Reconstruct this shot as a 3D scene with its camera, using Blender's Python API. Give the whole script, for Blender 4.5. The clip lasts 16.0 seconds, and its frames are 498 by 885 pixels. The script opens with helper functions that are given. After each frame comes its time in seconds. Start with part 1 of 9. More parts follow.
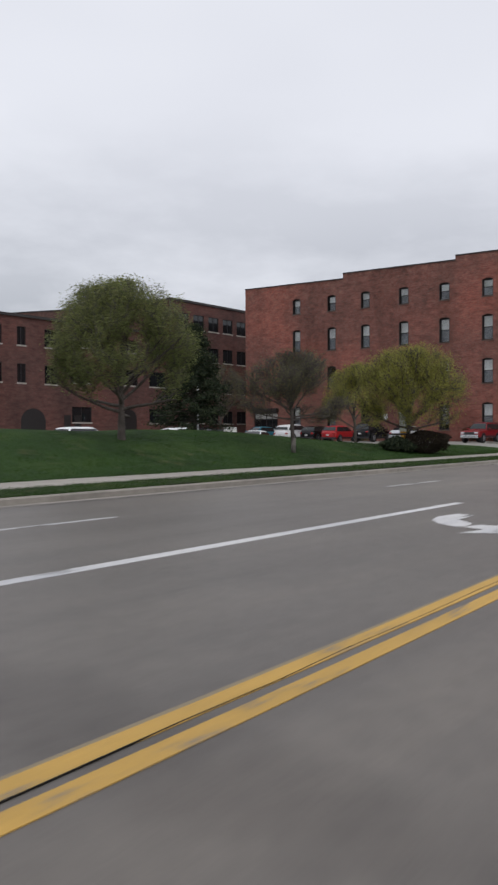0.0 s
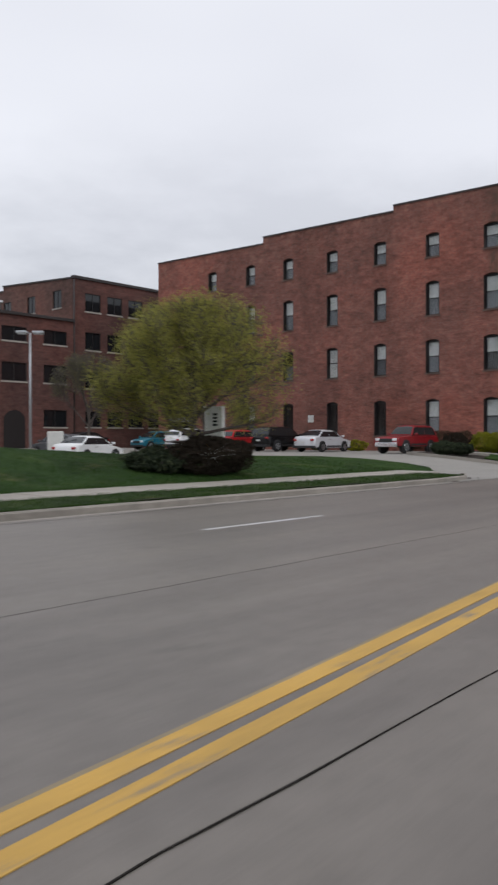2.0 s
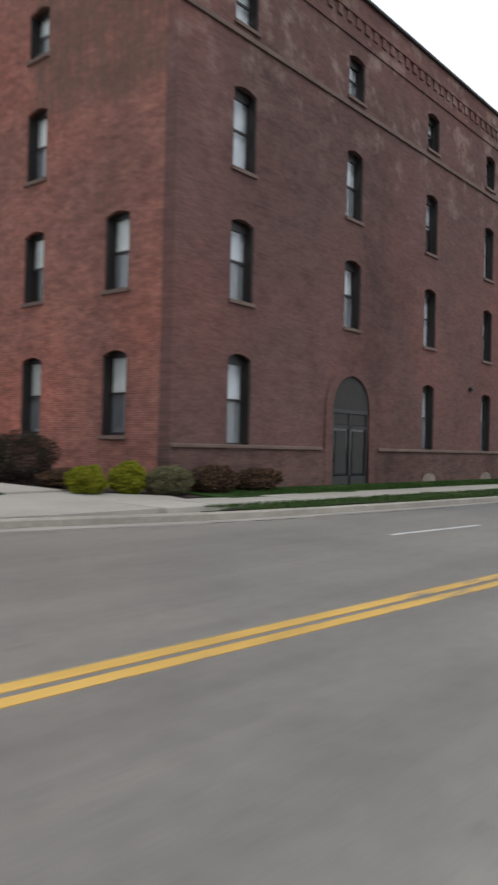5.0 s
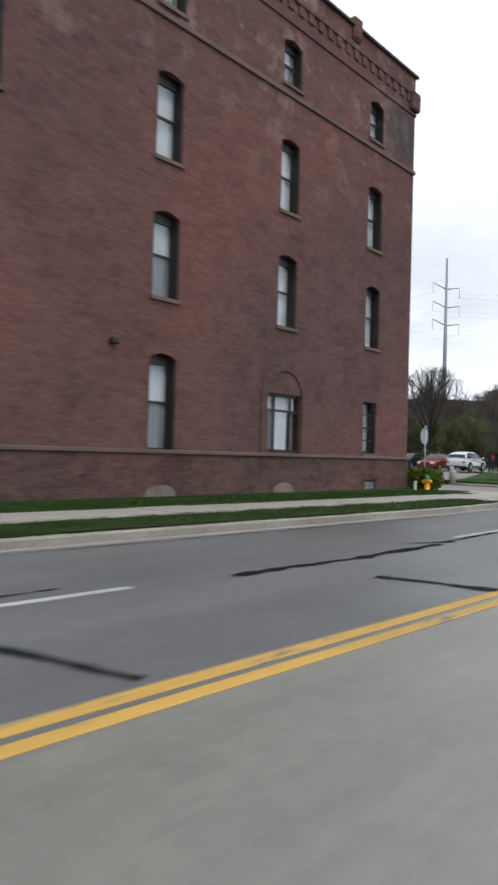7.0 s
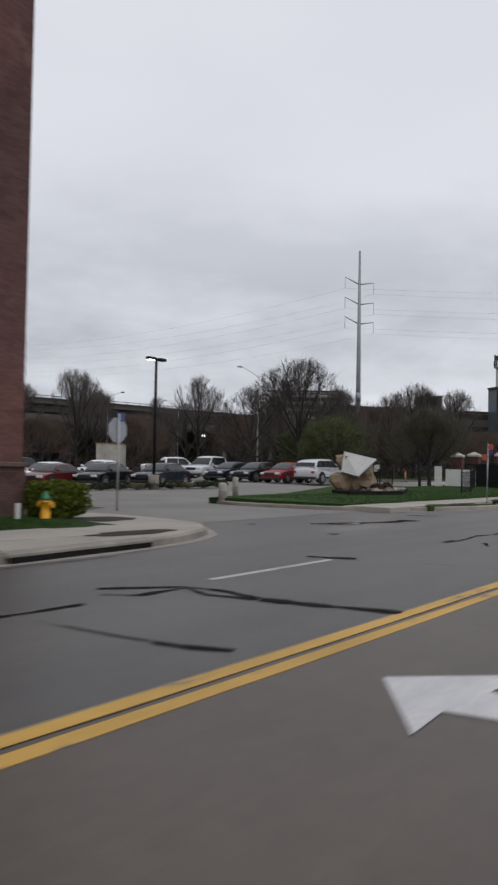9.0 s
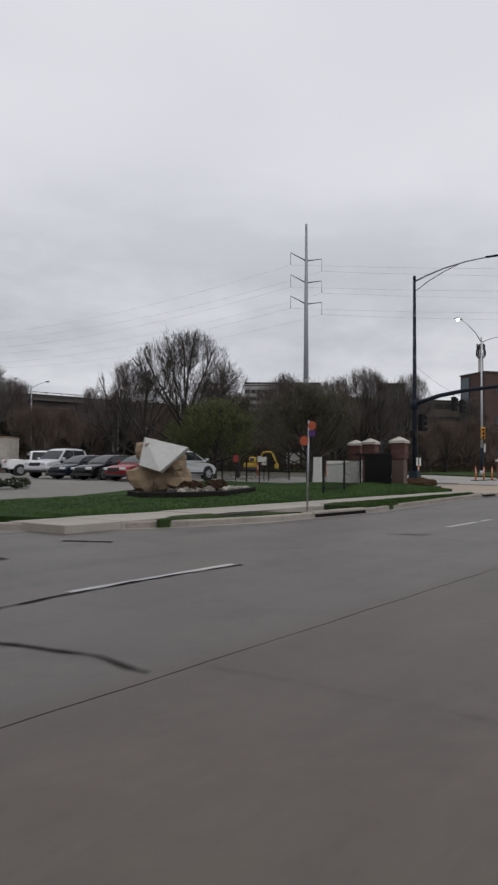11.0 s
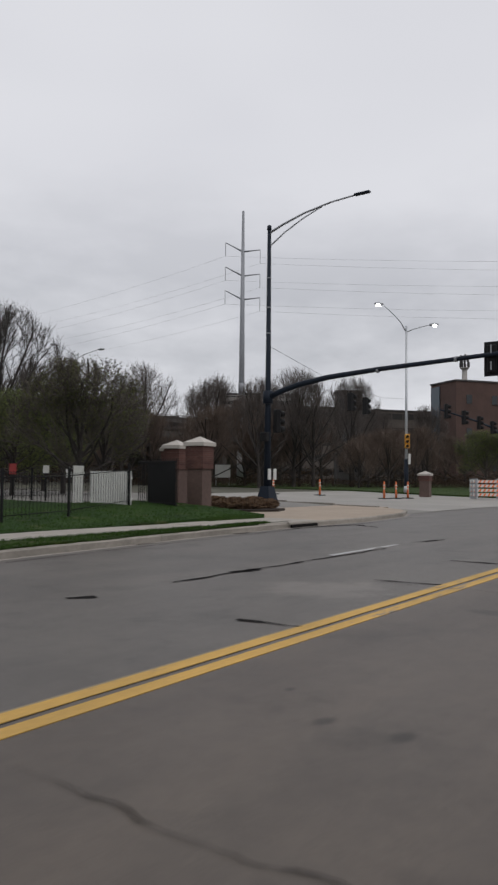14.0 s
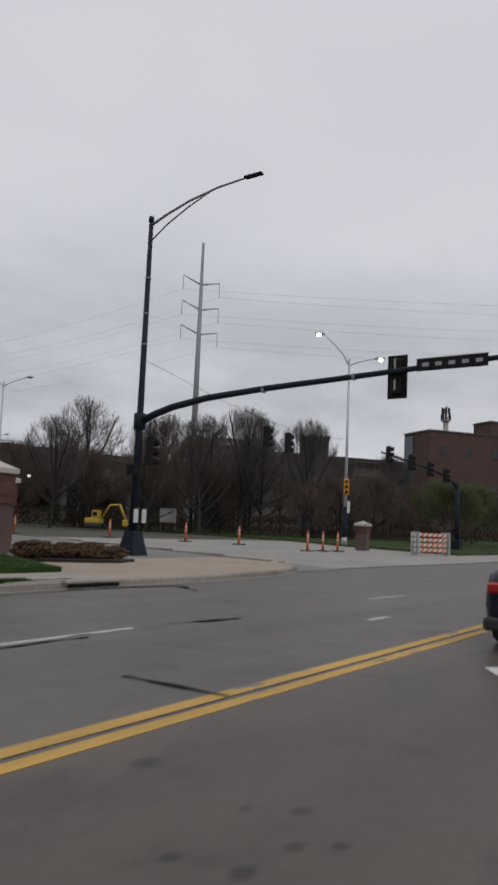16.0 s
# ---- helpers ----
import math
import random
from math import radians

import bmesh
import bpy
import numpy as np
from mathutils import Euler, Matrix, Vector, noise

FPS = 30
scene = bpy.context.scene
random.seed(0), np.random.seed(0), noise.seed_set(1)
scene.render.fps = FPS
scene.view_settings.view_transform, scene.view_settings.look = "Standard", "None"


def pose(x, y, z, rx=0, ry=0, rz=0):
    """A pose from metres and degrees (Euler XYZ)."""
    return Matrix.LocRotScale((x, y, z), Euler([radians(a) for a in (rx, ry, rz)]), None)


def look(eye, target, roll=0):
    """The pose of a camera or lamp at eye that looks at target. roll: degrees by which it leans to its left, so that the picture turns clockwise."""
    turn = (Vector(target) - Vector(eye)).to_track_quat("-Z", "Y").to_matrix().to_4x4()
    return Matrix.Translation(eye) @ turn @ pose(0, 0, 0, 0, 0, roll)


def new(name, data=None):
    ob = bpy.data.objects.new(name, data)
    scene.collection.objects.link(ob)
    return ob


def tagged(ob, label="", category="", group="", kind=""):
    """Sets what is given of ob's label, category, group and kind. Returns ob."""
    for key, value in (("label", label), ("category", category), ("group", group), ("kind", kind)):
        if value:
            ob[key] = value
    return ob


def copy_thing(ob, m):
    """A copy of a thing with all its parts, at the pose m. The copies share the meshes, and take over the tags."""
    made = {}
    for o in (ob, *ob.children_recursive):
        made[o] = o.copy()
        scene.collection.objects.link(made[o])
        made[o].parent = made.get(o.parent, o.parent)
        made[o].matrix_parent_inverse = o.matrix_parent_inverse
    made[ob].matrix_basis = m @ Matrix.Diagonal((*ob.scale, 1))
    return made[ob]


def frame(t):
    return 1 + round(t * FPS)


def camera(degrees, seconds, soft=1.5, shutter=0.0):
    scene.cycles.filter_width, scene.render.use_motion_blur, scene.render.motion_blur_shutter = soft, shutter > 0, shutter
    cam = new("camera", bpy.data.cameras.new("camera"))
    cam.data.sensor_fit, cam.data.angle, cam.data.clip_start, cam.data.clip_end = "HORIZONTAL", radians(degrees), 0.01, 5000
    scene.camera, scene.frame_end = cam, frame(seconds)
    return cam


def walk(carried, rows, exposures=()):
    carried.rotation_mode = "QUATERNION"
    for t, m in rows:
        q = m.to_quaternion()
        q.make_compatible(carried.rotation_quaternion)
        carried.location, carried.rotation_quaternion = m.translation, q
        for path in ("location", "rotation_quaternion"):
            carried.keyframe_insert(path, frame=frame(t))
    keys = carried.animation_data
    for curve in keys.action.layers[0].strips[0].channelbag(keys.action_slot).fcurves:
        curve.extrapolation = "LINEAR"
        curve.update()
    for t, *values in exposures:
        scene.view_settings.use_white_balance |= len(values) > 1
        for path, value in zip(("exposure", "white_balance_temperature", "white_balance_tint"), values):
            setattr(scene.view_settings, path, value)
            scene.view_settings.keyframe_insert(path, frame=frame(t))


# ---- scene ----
cam = camera(35.8, 16.0, 2.4, 0.4)
PATH = [
    (0, (-1.925, -2.369, 1.432), (-0.3996, -1.0749, 1.4079), -0.17),
    (0.5, (3.253, -2.051, 1.431), (4.7291, -0.7013, 1.4325), -0.18),
    (1, (8.281, -1.611, 1.415), (9.7249, -0.2277, 1.3982), 0.09),
    (1.5, (13.566, -1.125, 1.424), (15.0093, 0.2590, 1.4171), 0.21),
    (2, (19.061, -0.617, 1.436), (20.5115, 0.7607, 1.4278), -0.05),
    (2.5, (24.631, -0.123, 1.444), (26.0762, 1.2596, 1.4201), -0.17),
    (3, (30.157, 0.297, 1.454), (31.6120, 1.6694, 1.4278), -0.15),
    (3.5, (35.591, 0.610, 1.436), (37.0696, 1.9574, 1.4257), 0.20),
    (4, (40.927, 0.962, 1.440), (42.4243, 2.2877, 1.4317), 0.23),
    (4.2, (43.053, 1.104, 1.444), (44.5620, 2.4166, 1.4359), 0.49),
    (6.3, (64.784, 0.548, 1.447), (66.3211, 1.8267, 1.4708), 1.58),
    (6.5, (66.730, 0.496, 1.451), (68.2690, 1.7737, 1.4729), 1.50),
    (7, (71.569, 0.372, 1.450), (73.1143, 1.6406, 1.4809), 1.61),
    (7.5, (76.212, 0.330, 1.439), (77.7654, 1.5890, 1.4640), 1.28),
    (8, (80.676, 0.280, 1.440), (82.2417, 1.5245, 1.4606), 0.78),
    (8.5, (84.927, 0.181, 1.442), (86.5147, 1.3955, 1.4900), 0.69),
    (9, (89.093, 0.052, 1.452), (90.6953, 1.2477, 1.5203), 0.96),
    (9.5, (92.939, -0.035, 1.469), (94.5433, 1.1567, 1.5329), 1.00),
    (10, (96.420, -0.052, 1.445), (98.0278, 1.1370, 1.4979), 0.92),
    (10.2, (97.808, -0.063, 1.438), (99.4188, 1.1211, 1.4889), 0.74),
    (12.3, (110.477, -0.367, 1.448), (112.0824, 0.8247, 1.5127), -0.29),
    (12.5, (111.466, -0.364, 1.435), (113.0724, 0.8263, 1.5033), -0.07),
    (13, (113.982, -0.369, 1.441), (115.5858, 0.8240, 1.5166), -0.20),
    (13.5, (116.359, -0.348, 1.447), (117.9707, 0.8326, 1.5367), 0.22),
    (14, (118.547, -0.332, 1.444), (120.1633, 0.8423, 1.5365), 0.55),
    (14.5, (120.616, -0.311, 1.433), (122.2314, 0.8641, 1.5298), 0.77),
    (15, (122.680, -0.263, 1.433), (124.3057, 0.8826, 1.6491), 1.83),
    (15.5, (124.614, -0.218, 1.430), (126.2360, 0.9454, 1.5531), 1.49),
    (16, (126.539, -0.195, 1.429), (128.1650, 0.9494, 1.6450), 2.46),
]
walk(cam, [(t, look(eye, target, roll)) for t, eye, target, roll in PATH],
     exposures=[(0.0, 0.22, 6420, 10), (2.0, 0.28, 6430, 10), (3.0, 0.31, 6430, 10), (3.5, 0.31, 6420, 9), (4.0, 0.45, 6380, 8), (4.2, 0.53, 6370, 7), (5.5, 0.69, 6320, 6), (6.5, 0.84, 6300, 5), (7.0, 0.76, 6320, 6), (7.5, 0.48, 6380, 8), (8.0, 0.20, 6380, 10), (8.5, 0.13, 6400, 10), (9.0, 0.08, 6430, 10),
                (10.0, 0.05, 6500, 10), (12.5, 0.06, 6600, 10), (14.5, 0.04, 6580, 10), (15.0, -0.04, 6560, 10), (15.5, 0.02, 6560, 10), (16.0, -0.13, 6520, 10)])

# ---------------------------------------------------------------- light
SUN_EL, SUN_ROT = radians(52), radians(200)


def make_world():
    w = bpy.data.worlds.new("overcast")
    scene.world = w
    w.use_nodes = True
    nt = w.node_tree
    nt.nodes.clear()
    N, L = nt.nodes.new, nt.links.new
    sky = N("ShaderNodeTexSky")
    sky.sky_type, sky.sun_disc = "NISHITA", False
    sky.sun_elevation, sky.sun_rotation = SUN_EL, SUN_ROT
    co = N("ShaderNodeTexCoord")
    mp = N("ShaderNodeMapping")
    mp.inputs["Scale"].default_value = (1.0, 1.0, 2.6)
    n1, n2 = N("ShaderNodeTexNoise"), N("ShaderNodeTexNoise")
    n1.inputs["Scale"].default_value, n1.inputs["Detail"].default_value, n1.inputs["Roughness"].default_value = 2.6, 6, 0.55
    n2.inputs["Scale"].default_value, n2.inputs["Detail"].default_value = 1.1, 3
    r1 = N("ShaderNodeValToRGB")
    r1.color_ramp.elements[0].position, r1.color_ramp.elements[0].color = 0.35, (0.445, 0.458, 0.497, 1)
    r1.color_ramp.elements[1].position, r1.color_ramp.elements[1].color = 0.60, (0.755, 0.765, 0.81, 1)
    r2 = N("ShaderNodeValToRGB")
    r2.color_ramp.elements[0].position, r2.color_ramp.elements[0].color = 0.3, (0.90, 0.90, 0.91, 1)
    r2.color_ramp.elements[1].position, r2.color_ramp.elements[1].color = 0.75, (1.07, 1.07, 1.06, 1)
    # cloud breaks show only low over the horizon, where the layer is seen edge-on; overhead it is one even sheet
    sep = N("ShaderNodeSeparateXYZ")
    flat = N("ShaderNodeMapRange")
    flat.inputs["From Min"].default_value, flat.inputs["From Max"].default_value = 0.15, 0.40
    even = N("ShaderNodeMixRGB")
    even.inputs["Color2"].default_value = (0.75, 0.76, 0.805, 1)
    mul = N("ShaderNodeMixRGB")
    mul.blend_type, mul.inputs["Fac"].default_value = "MULTIPLY", 1
    # the far edge of the layer: brighter just over the horizon, a greyer bank above it
    bank = N("ShaderNodeValToRGB")
    for pos, k in ((0.05, 1.10), (0.10, 1.03), (0.16, 0.95), (0.26, 1.0)):
        e = bank.color_ramp.elements.new(pos)
        e.color = (k, k, k, 1)
    bank.color_ramp.elements[0].color = (1.08, 1.08, 1.08, 1)
    bank.color_ramp.elements[-1].color = (1, 1, 1, 1)
    low = N("ShaderNodeMixRGB")
    low.blend_type, low.inputs["Fac"].default_value = "MULTIPLY", 1
    add = N("ShaderNodeMixRGB")
    add.blend_type, add.inputs["Fac"].default_value = "MIX", 0.94
    sc = N("ShaderNodeMixRGB")
    sc.blend_type, sc.inputs["Fac"].default_value, sc.inputs["Color2"].default_value = "MULTIPLY", 1, (0.1, 0.1, 0.1, 1)
    bg, out = N("ShaderNodeBackground"), N("ShaderNodeOutputWorld")
    bg.inputs["Strength"].default_value = 1.0
    L(co.outputs["Generated"], mp.inputs["Vector"])
    L(mp.outputs["Vector"], n1.inputs["Vector"])
    L(mp.outputs["Vector"], n2.inputs["Vector"])
    L(co.outputs["Generated"], sep.inputs[0])
    L(sep.outputs["Z"], flat.inputs["Value"])
    L(n1.outputs["Fac"], r1.inputs["Fac"])
    L(n2.outputs["Fac"], r2.inputs["Fac"])
    L(flat.outputs[0], even.inputs["Fac"])
    L(r1.outputs["Color"], even.inputs["Color1"])
    L(even.outputs["Color"], mul.inputs["Color1"])
    L(r2.outputs["Color"], mul.inputs["Color2"])
    L(sky.outputs["Color"], sc.inputs["Color1"])
    L(sc.outputs["Color"], add.inputs["Color1"])
    L(sep.outputs["Z"], bank.inputs["Fac"])
    L(mul.outputs["Color"], low.inputs["Color1"])
    L(bank.outputs["Color"], low.inputs["Color2"])
    L(low.outputs["Color"], add.inputs["Color2"])
    L(add.outputs["Color"], bg.inputs["Color"])
    L(bg.outputs[0], out.inputs["Surface"])


make_world()
sun = new("sun", bpy.data.lights.new("sun", "SUN"))
sun.data.energy, sun.data.angle, sun.data.color = 0.6, radians(25), (1.0, 0.97, 0.93)
sun.matrix_world = look((0, 0, 80), (30, 60, -20))

# ---------------------------------------------------------------- materials
def rgba(c):
    return (c[0], c[1], c[2], 1)


def node_mat(name):
    m = bpy.data.materials.new(name)
    m.use_nodes = True
    nt = m.node_tree
    return m, nt, nt.nodes["Principled BSDF"]


def noise_node(nt, vec, scale, detail=4, rough=0.55):
    n = nt.nodes.new("ShaderNodeTexNoise")
    n.inputs["Scale"].default_value, n.inputs["Detail"].default_value, n.inputs["Roughness"].default_value = scale, detail, rough
    nt.links.new(vec, n.inputs["Vector"])
    return n.outputs["Fac"]


def ramp(nt, fac, stops):
    r = nt.nodes.new("ShaderNodeValToRGB")
    e = r.color_ramp.elements
    while len(e) < len(stops):
        e.new(0.5)
    for el, (p, c) in zip(e, stops):
        el.position, el.color = p, rgba(c)
    nt.links.new(fac, r.inputs["Fac"])
    return r.outputs["Color"]


def mix(nt, a, b, fac=1.0, mode="MIX"):
    x = nt.nodes.new("ShaderNodeMixRGB")
    x.blend_type = mode
    for sock, v in (("Color1", a), ("Color2", b), ("Fac", fac)):
        if isinstance(v, bpy.types.NodeSocket):
            nt.links.new(v, x.inputs[sock])
        elif sock == "Fac":
            x.inputs[sock].default_value = v
        else:
            x.inputs[sock].default_value = rgba(v)
    return x.outputs["Color"]


def coords(nt, which="Object"):
    return nt.nodes.new("ShaderNodeTexCoord").outputs[which]


def bump(nt, b, height, strength=0.3, dist=0.02):
    n = nt.nodes.new("ShaderNodeBump")
    n.inputs["Strength"].default_value, n.inputs["Distance"].default_value = strength, dist
    nt.links.new(height, n.inputs["Height"])
    nt.links.new(n.outputs[0], b.inputs["Normal"])


def mat_surface(name, c, rough=0.8, big=0.3, fine=8.0, var=0.22, metal=0.0, bumpy=0.25, per_object=0.0, dist=0.01, spec=0.5):
    """A surface of one stuff: broad stains, fine grain and a fine relief."""
    m, nt, b = node_mat(name)
    v = coords(nt)
    lo, hi = tuple(k * (1 - var) for k in c), tuple(min(1, k * (1 + var)) for k in c)
    col = ramp(nt, noise_node(nt, v, big, 5, 0.6), [(0.3, lo), (0.7, hi)])
    grain = ramp(nt, noise_node(nt, v, fine, 4, 0.7), [(0.25, (1 - var,) * 3), (0.75, (1 + var * 0.6,) * 3)])
    col = mix(nt, col, grain, 1.0, "MULTIPLY")
    if per_object:
        info = nt.nodes.new("ShaderNodeObjectInfo")
        col = mix(nt, col, ramp(nt, info.outputs["Random"], [(0, (1 - per_object,) * 3), (1, (1 + per_object,) * 3)]), 1.0, "MULTIPLY")
    nt.links.new(col, b.inputs["Base Color"])
    b.inputs["Roughness"].default_value, b.inputs["Metallic"].default_value = rough, metal
    b.inputs["Specular IOR Level"].default_value = spec
    if bumpy:
        bump(nt, b, noise_node(nt, v, fine * 2.5, 5, 0.7), bumpy, dist)
    return m


def mat_plain(name, c, rough=0.5, metal=0.0, coat=0.0, emit=0.0, var=0.12):
    m, nt, b = node_mat(name)
    v = coords(nt)
    col = mix(nt, c, ramp(nt, noise_node(nt, v, 3.0, 5, 0.65), [(0.3, (1 - var,) * 3), (0.7, (1 + var,) * 3)]), 1.0, "MULTIPLY")
    nt.links.new(col, b.inputs["Base Color"])
    b.inputs["Roughness"].default_value, b.inputs["Metallic"].default_value = rough, metal
    b.inputs["Coat Weight"].default_value, b.inputs["Coat Roughness"].default_value = coat, 0.06
    if emit:
        b.inputs["Emission Color"].default_value, b.inputs["Emission Strength"].default_value = rgba(c), emit
    return m


def mat_glass(name, tint=(0.9, 0.93, 0.95)):
    m, nt, b = node_mat(name)
    b.inputs["Base Color"].default_value = rgba(tint)
    b.inputs["Transmission Weight"].default_value, b.inputs["Roughness"].default_value, b.inputs["IOR"].default_value = 1.0, 0.01, 1.45
    return m


def mat_dark_glass(name, c=(0.012, 0.014, 0.016), rough=0.05):
    m, nt, b = node_mat(name)
    b.inputs["Base Color"].default_value = rgba(c)
    b.inputs["Roughness"].default_value, b.inputs["IOR"].default_value = rough, 1.5
    bump(nt, b, noise_node(nt, coords(nt), 1.4, 2), 0.04, 0.05)
    return m


def mat_brick(name, axis, c1, c2, mortar, pale=(0.5, 0.42, 0.38), stain=0.35, pale_from=None, patch=None, course=(0.213, 0.0677), row_k=0.2, mot_k=0.32):
    """Brickwork on a wall whose face runs along the given axis: courses, weathered faces, streaks and washed-out blotches."""
    m, nt, b = node_mat(name)
    v = coords(nt)
    sep = nt.nodes.new("ShaderNodeSeparateXYZ")
    nt.links.new(v, sep.inputs[0])
    com = nt.nodes.new("ShaderNodeCombineXYZ")
    nt.links.new(sep.outputs["XY".index(axis.upper())], com.inputs[0])
    nt.links.new(sep.outputs["Z"], com.inputs[1])
    br = nt.nodes.new("ShaderNodeTexBrick")
    for k, val in (("Color1", rgba(c1)), ("Color2", rgba(c2)), ("Mortar", rgba(mortar)), ("Scale", 1.0), ("Mortar Size", 0.006), ("Bias", 0.1), ("Brick Width", course[0]), ("Row Height", course[1])):
        br.inputs[k].default_value = val
    nt.links.new(com.outputs[0], br.inputs["Vector"])
    col = br.outputs["Color"]
    st = nt.nodes.new("ShaderNodeMapping")
    st.inputs["Scale"].default_value = (1, 1, 0.35)
    nt.links.new(v, st.inputs["Vector"])
    broad = noise_node(nt, st.outputs[0], 0.22, 7, 0.62)
    col = mix(nt, col, ramp(nt, broad, [(0.3, (1 - stain,) * 3), (0.5, (1, 1, 1)), (0.72, (1 + stain * 0.8, 1 + stain * 0.55, 1 + stain * 0.5))]), 1.0, "MULTIPLY")
    # broad fields of redder and browner brick
    col = mix(nt, col, ramp(nt, noise_node(nt, v, 0.13, 4, 0.55), [(0.35, (0.86, 0.94, 0.96)), (0.5, (1, 1, 1)), (0.65, (1.16, 1.02, 0.98))]), 1.0, "MULTIPLY")
    # rows of patched and replaced bricks
    row = nt.nodes.new("ShaderNodeMapping")
    row.inputs["Scale"].default_value = (1.6, 1.6, 7.0)
    nt.links.new(v, row.inputs["Vector"])
    col = mix(nt, col, ramp(nt, noise_node(nt, row.outputs[0], 0.9, 5, 0.7), [(0.32, (1 - row_k, 1 - row_k, 1 - row_k)), (0.5, (1, 1, 1)), (0.68, (1 + 0.8 * row_k, 1 + 0.7 * row_k, 1 + 0.6 * row_k))]), 1.0, "MULTIPLY")
    # mottling at the size of a few bricks
    mot = nt.nodes.new("ShaderNodeMapping")
    mot.inputs["Scale"].default_value = (1, 1, 2.4)
    nt.links.new(v, mot.inputs["Vector"])
    col = mix(nt, col, ramp(nt, noise_node(nt, mot.outputs[0], 1.1, 8, 0.74), [(0.33, (1 - mot_k, 1 - 0.95 * mot_k, 1 - 0.9 * mot_k)), (0.5, (1, 1, 1)), (0.67, (1 + 0.8 * mot_k, 1 + 0.95 * mot_k, 1 + 0.9 * mot_k))]), 1.0, "MULTIPLY")
    if pale_from is not None:
        mr = nt.nodes.new("ShaderNodeMapRange")
        mr.inputs["From Min"].default_value, mr.inputs["From Max"].default_value = pale_from
        nt.links.new(sep.outputs["Z"], mr.inputs["Value"])
        blot = ramp(nt, noise_node(nt, v, 0.9, 6, 0.7), [(0.52, (0, 0, 0)), (0.66, (1, 1, 1))])
        f = nt.nodes.new("ShaderNodeMath")
        f.operation = "MULTIPLY"
        nt.links.new(mr.outputs[0], f.inputs[0])
        nt.links.new(blot, f.inputs[1])
        g = nt.nodes.new("ShaderNodeMath")
        g.operation, g.inputs[1].default_value = "MULTIPLY", 0.6
        nt.links.new(f.outputs[0], g.inputs[0])
        col = mix(nt, col, pale, g.outputs[0])
    if patch is not None:
        # an old painted sign, worn to a dull dark field
        u0, u1, z0, z1, colour = patch
        wob = noise_node(nt, v, 0.8, 6, 0.7)
        prod = None
        for sock, lo, hi in ((sep.outputs["XY".index(axis.upper())], u0, u1), (sep.outputs["Z"], z0, z1)):
            for edge, sgn in ((lo, 1), (hi, -1)):
                a = nt.nodes.new("ShaderNodeMath")
                a.operation = "MULTIPLY_ADD"
                a.inputs[1].default_value = 1.6
                nt.links.new(wob, a.inputs[0])
                nt.links.new(sock, a.inputs[2])
                c = nt.nodes.new("ShaderNodeMapRange")
                c.inputs["From Min"].default_value, c.inputs["From Max"].default_value = (edge + 0.8 - 0.35 * sgn, edge + 0.8 + 0.35 * sgn)
                nt.links.new(a.outputs[0], c.inputs["Value"])
                if prod is None:
                    prod = c.outputs[0]
                else:
                    q = nt.nodes.new("ShaderNodeMath")
                    q.operation = "MULTIPLY"
                    nt.links.new(prod, q.inputs[0])
                    nt.links.new(c.outputs[0], q.inputs[1])
                    prod = q.outputs[0]
        worn = nt.nodes.new("ShaderNodeMath")
        worn.operation = "MULTIPLY"
        nt.links.new(prod, worn.inputs[0])
        drip = nt.nodes.new("ShaderNodeMapping")
        drip.inputs["Scale"].default_value = (2.6, 2.6, 0.55)
        nt.links.new(v, drip.inputs["Vector"])
        nt.links.new(ramp(nt, noise_node(nt, drip.outputs[0], 1.3, 7, 0.75), [(0.30, (0.05,) * 3), (0.66, (0.95,) * 3)]), worn.inputs[1])
        col = mix(nt, col, colour, worn.outputs[0])
    nt.links.new(col, b.inputs["Base Color"])
    b.inputs["Roughness"].default_value = 0.9
    b.inputs["Specular IOR Level"].default_value = 0.25
    hgt = mix(nt, br.outputs["Fac"], noise_node(nt, v, 14, 5, 0.7), 0.5)
    bump(nt, b, hgt, 0.22, 0.01)
    return m


def mat_leaf(name, c, var=0.45, thin=0.4):
    m, nt, b = node_mat(name)
    geo = nt.nodes.new("ShaderNodeNewGeometry")
    col = ramp(nt, geo.outputs["Random Per Island"], [(0, tuple(k * (1 - var) for k in c)), (0.6, c), (1, (c[0] * (1 + var * 1.3), c[1] * (1 + var), c[2] * (1 + var * 0.3)))])
    nt.links.new(col, b.inputs["Base Color"])
    b.inputs["Roughness"].default_value, b.inputs["Specular IOR Level"].default_value = 0.7, 0.15 if thin else 0.0
    # thin leaves let part of the light through
    tr = nt.nodes.new("ShaderNodeBsdfTranslucent")
    nt.links.new(col, tr.inputs["Color"])
    both = nt.nodes.new("ShaderNodeMixShader")
    both.inputs[0].default_value = thin
    nt.links.new(b.outputs[0], both.inputs[1])
    nt.links.new(tr.outputs[0], both.inputs[2])
    nt.links.new(both.outputs[0], nt.nodes["Material Output"].inputs["Surface"])
    return m


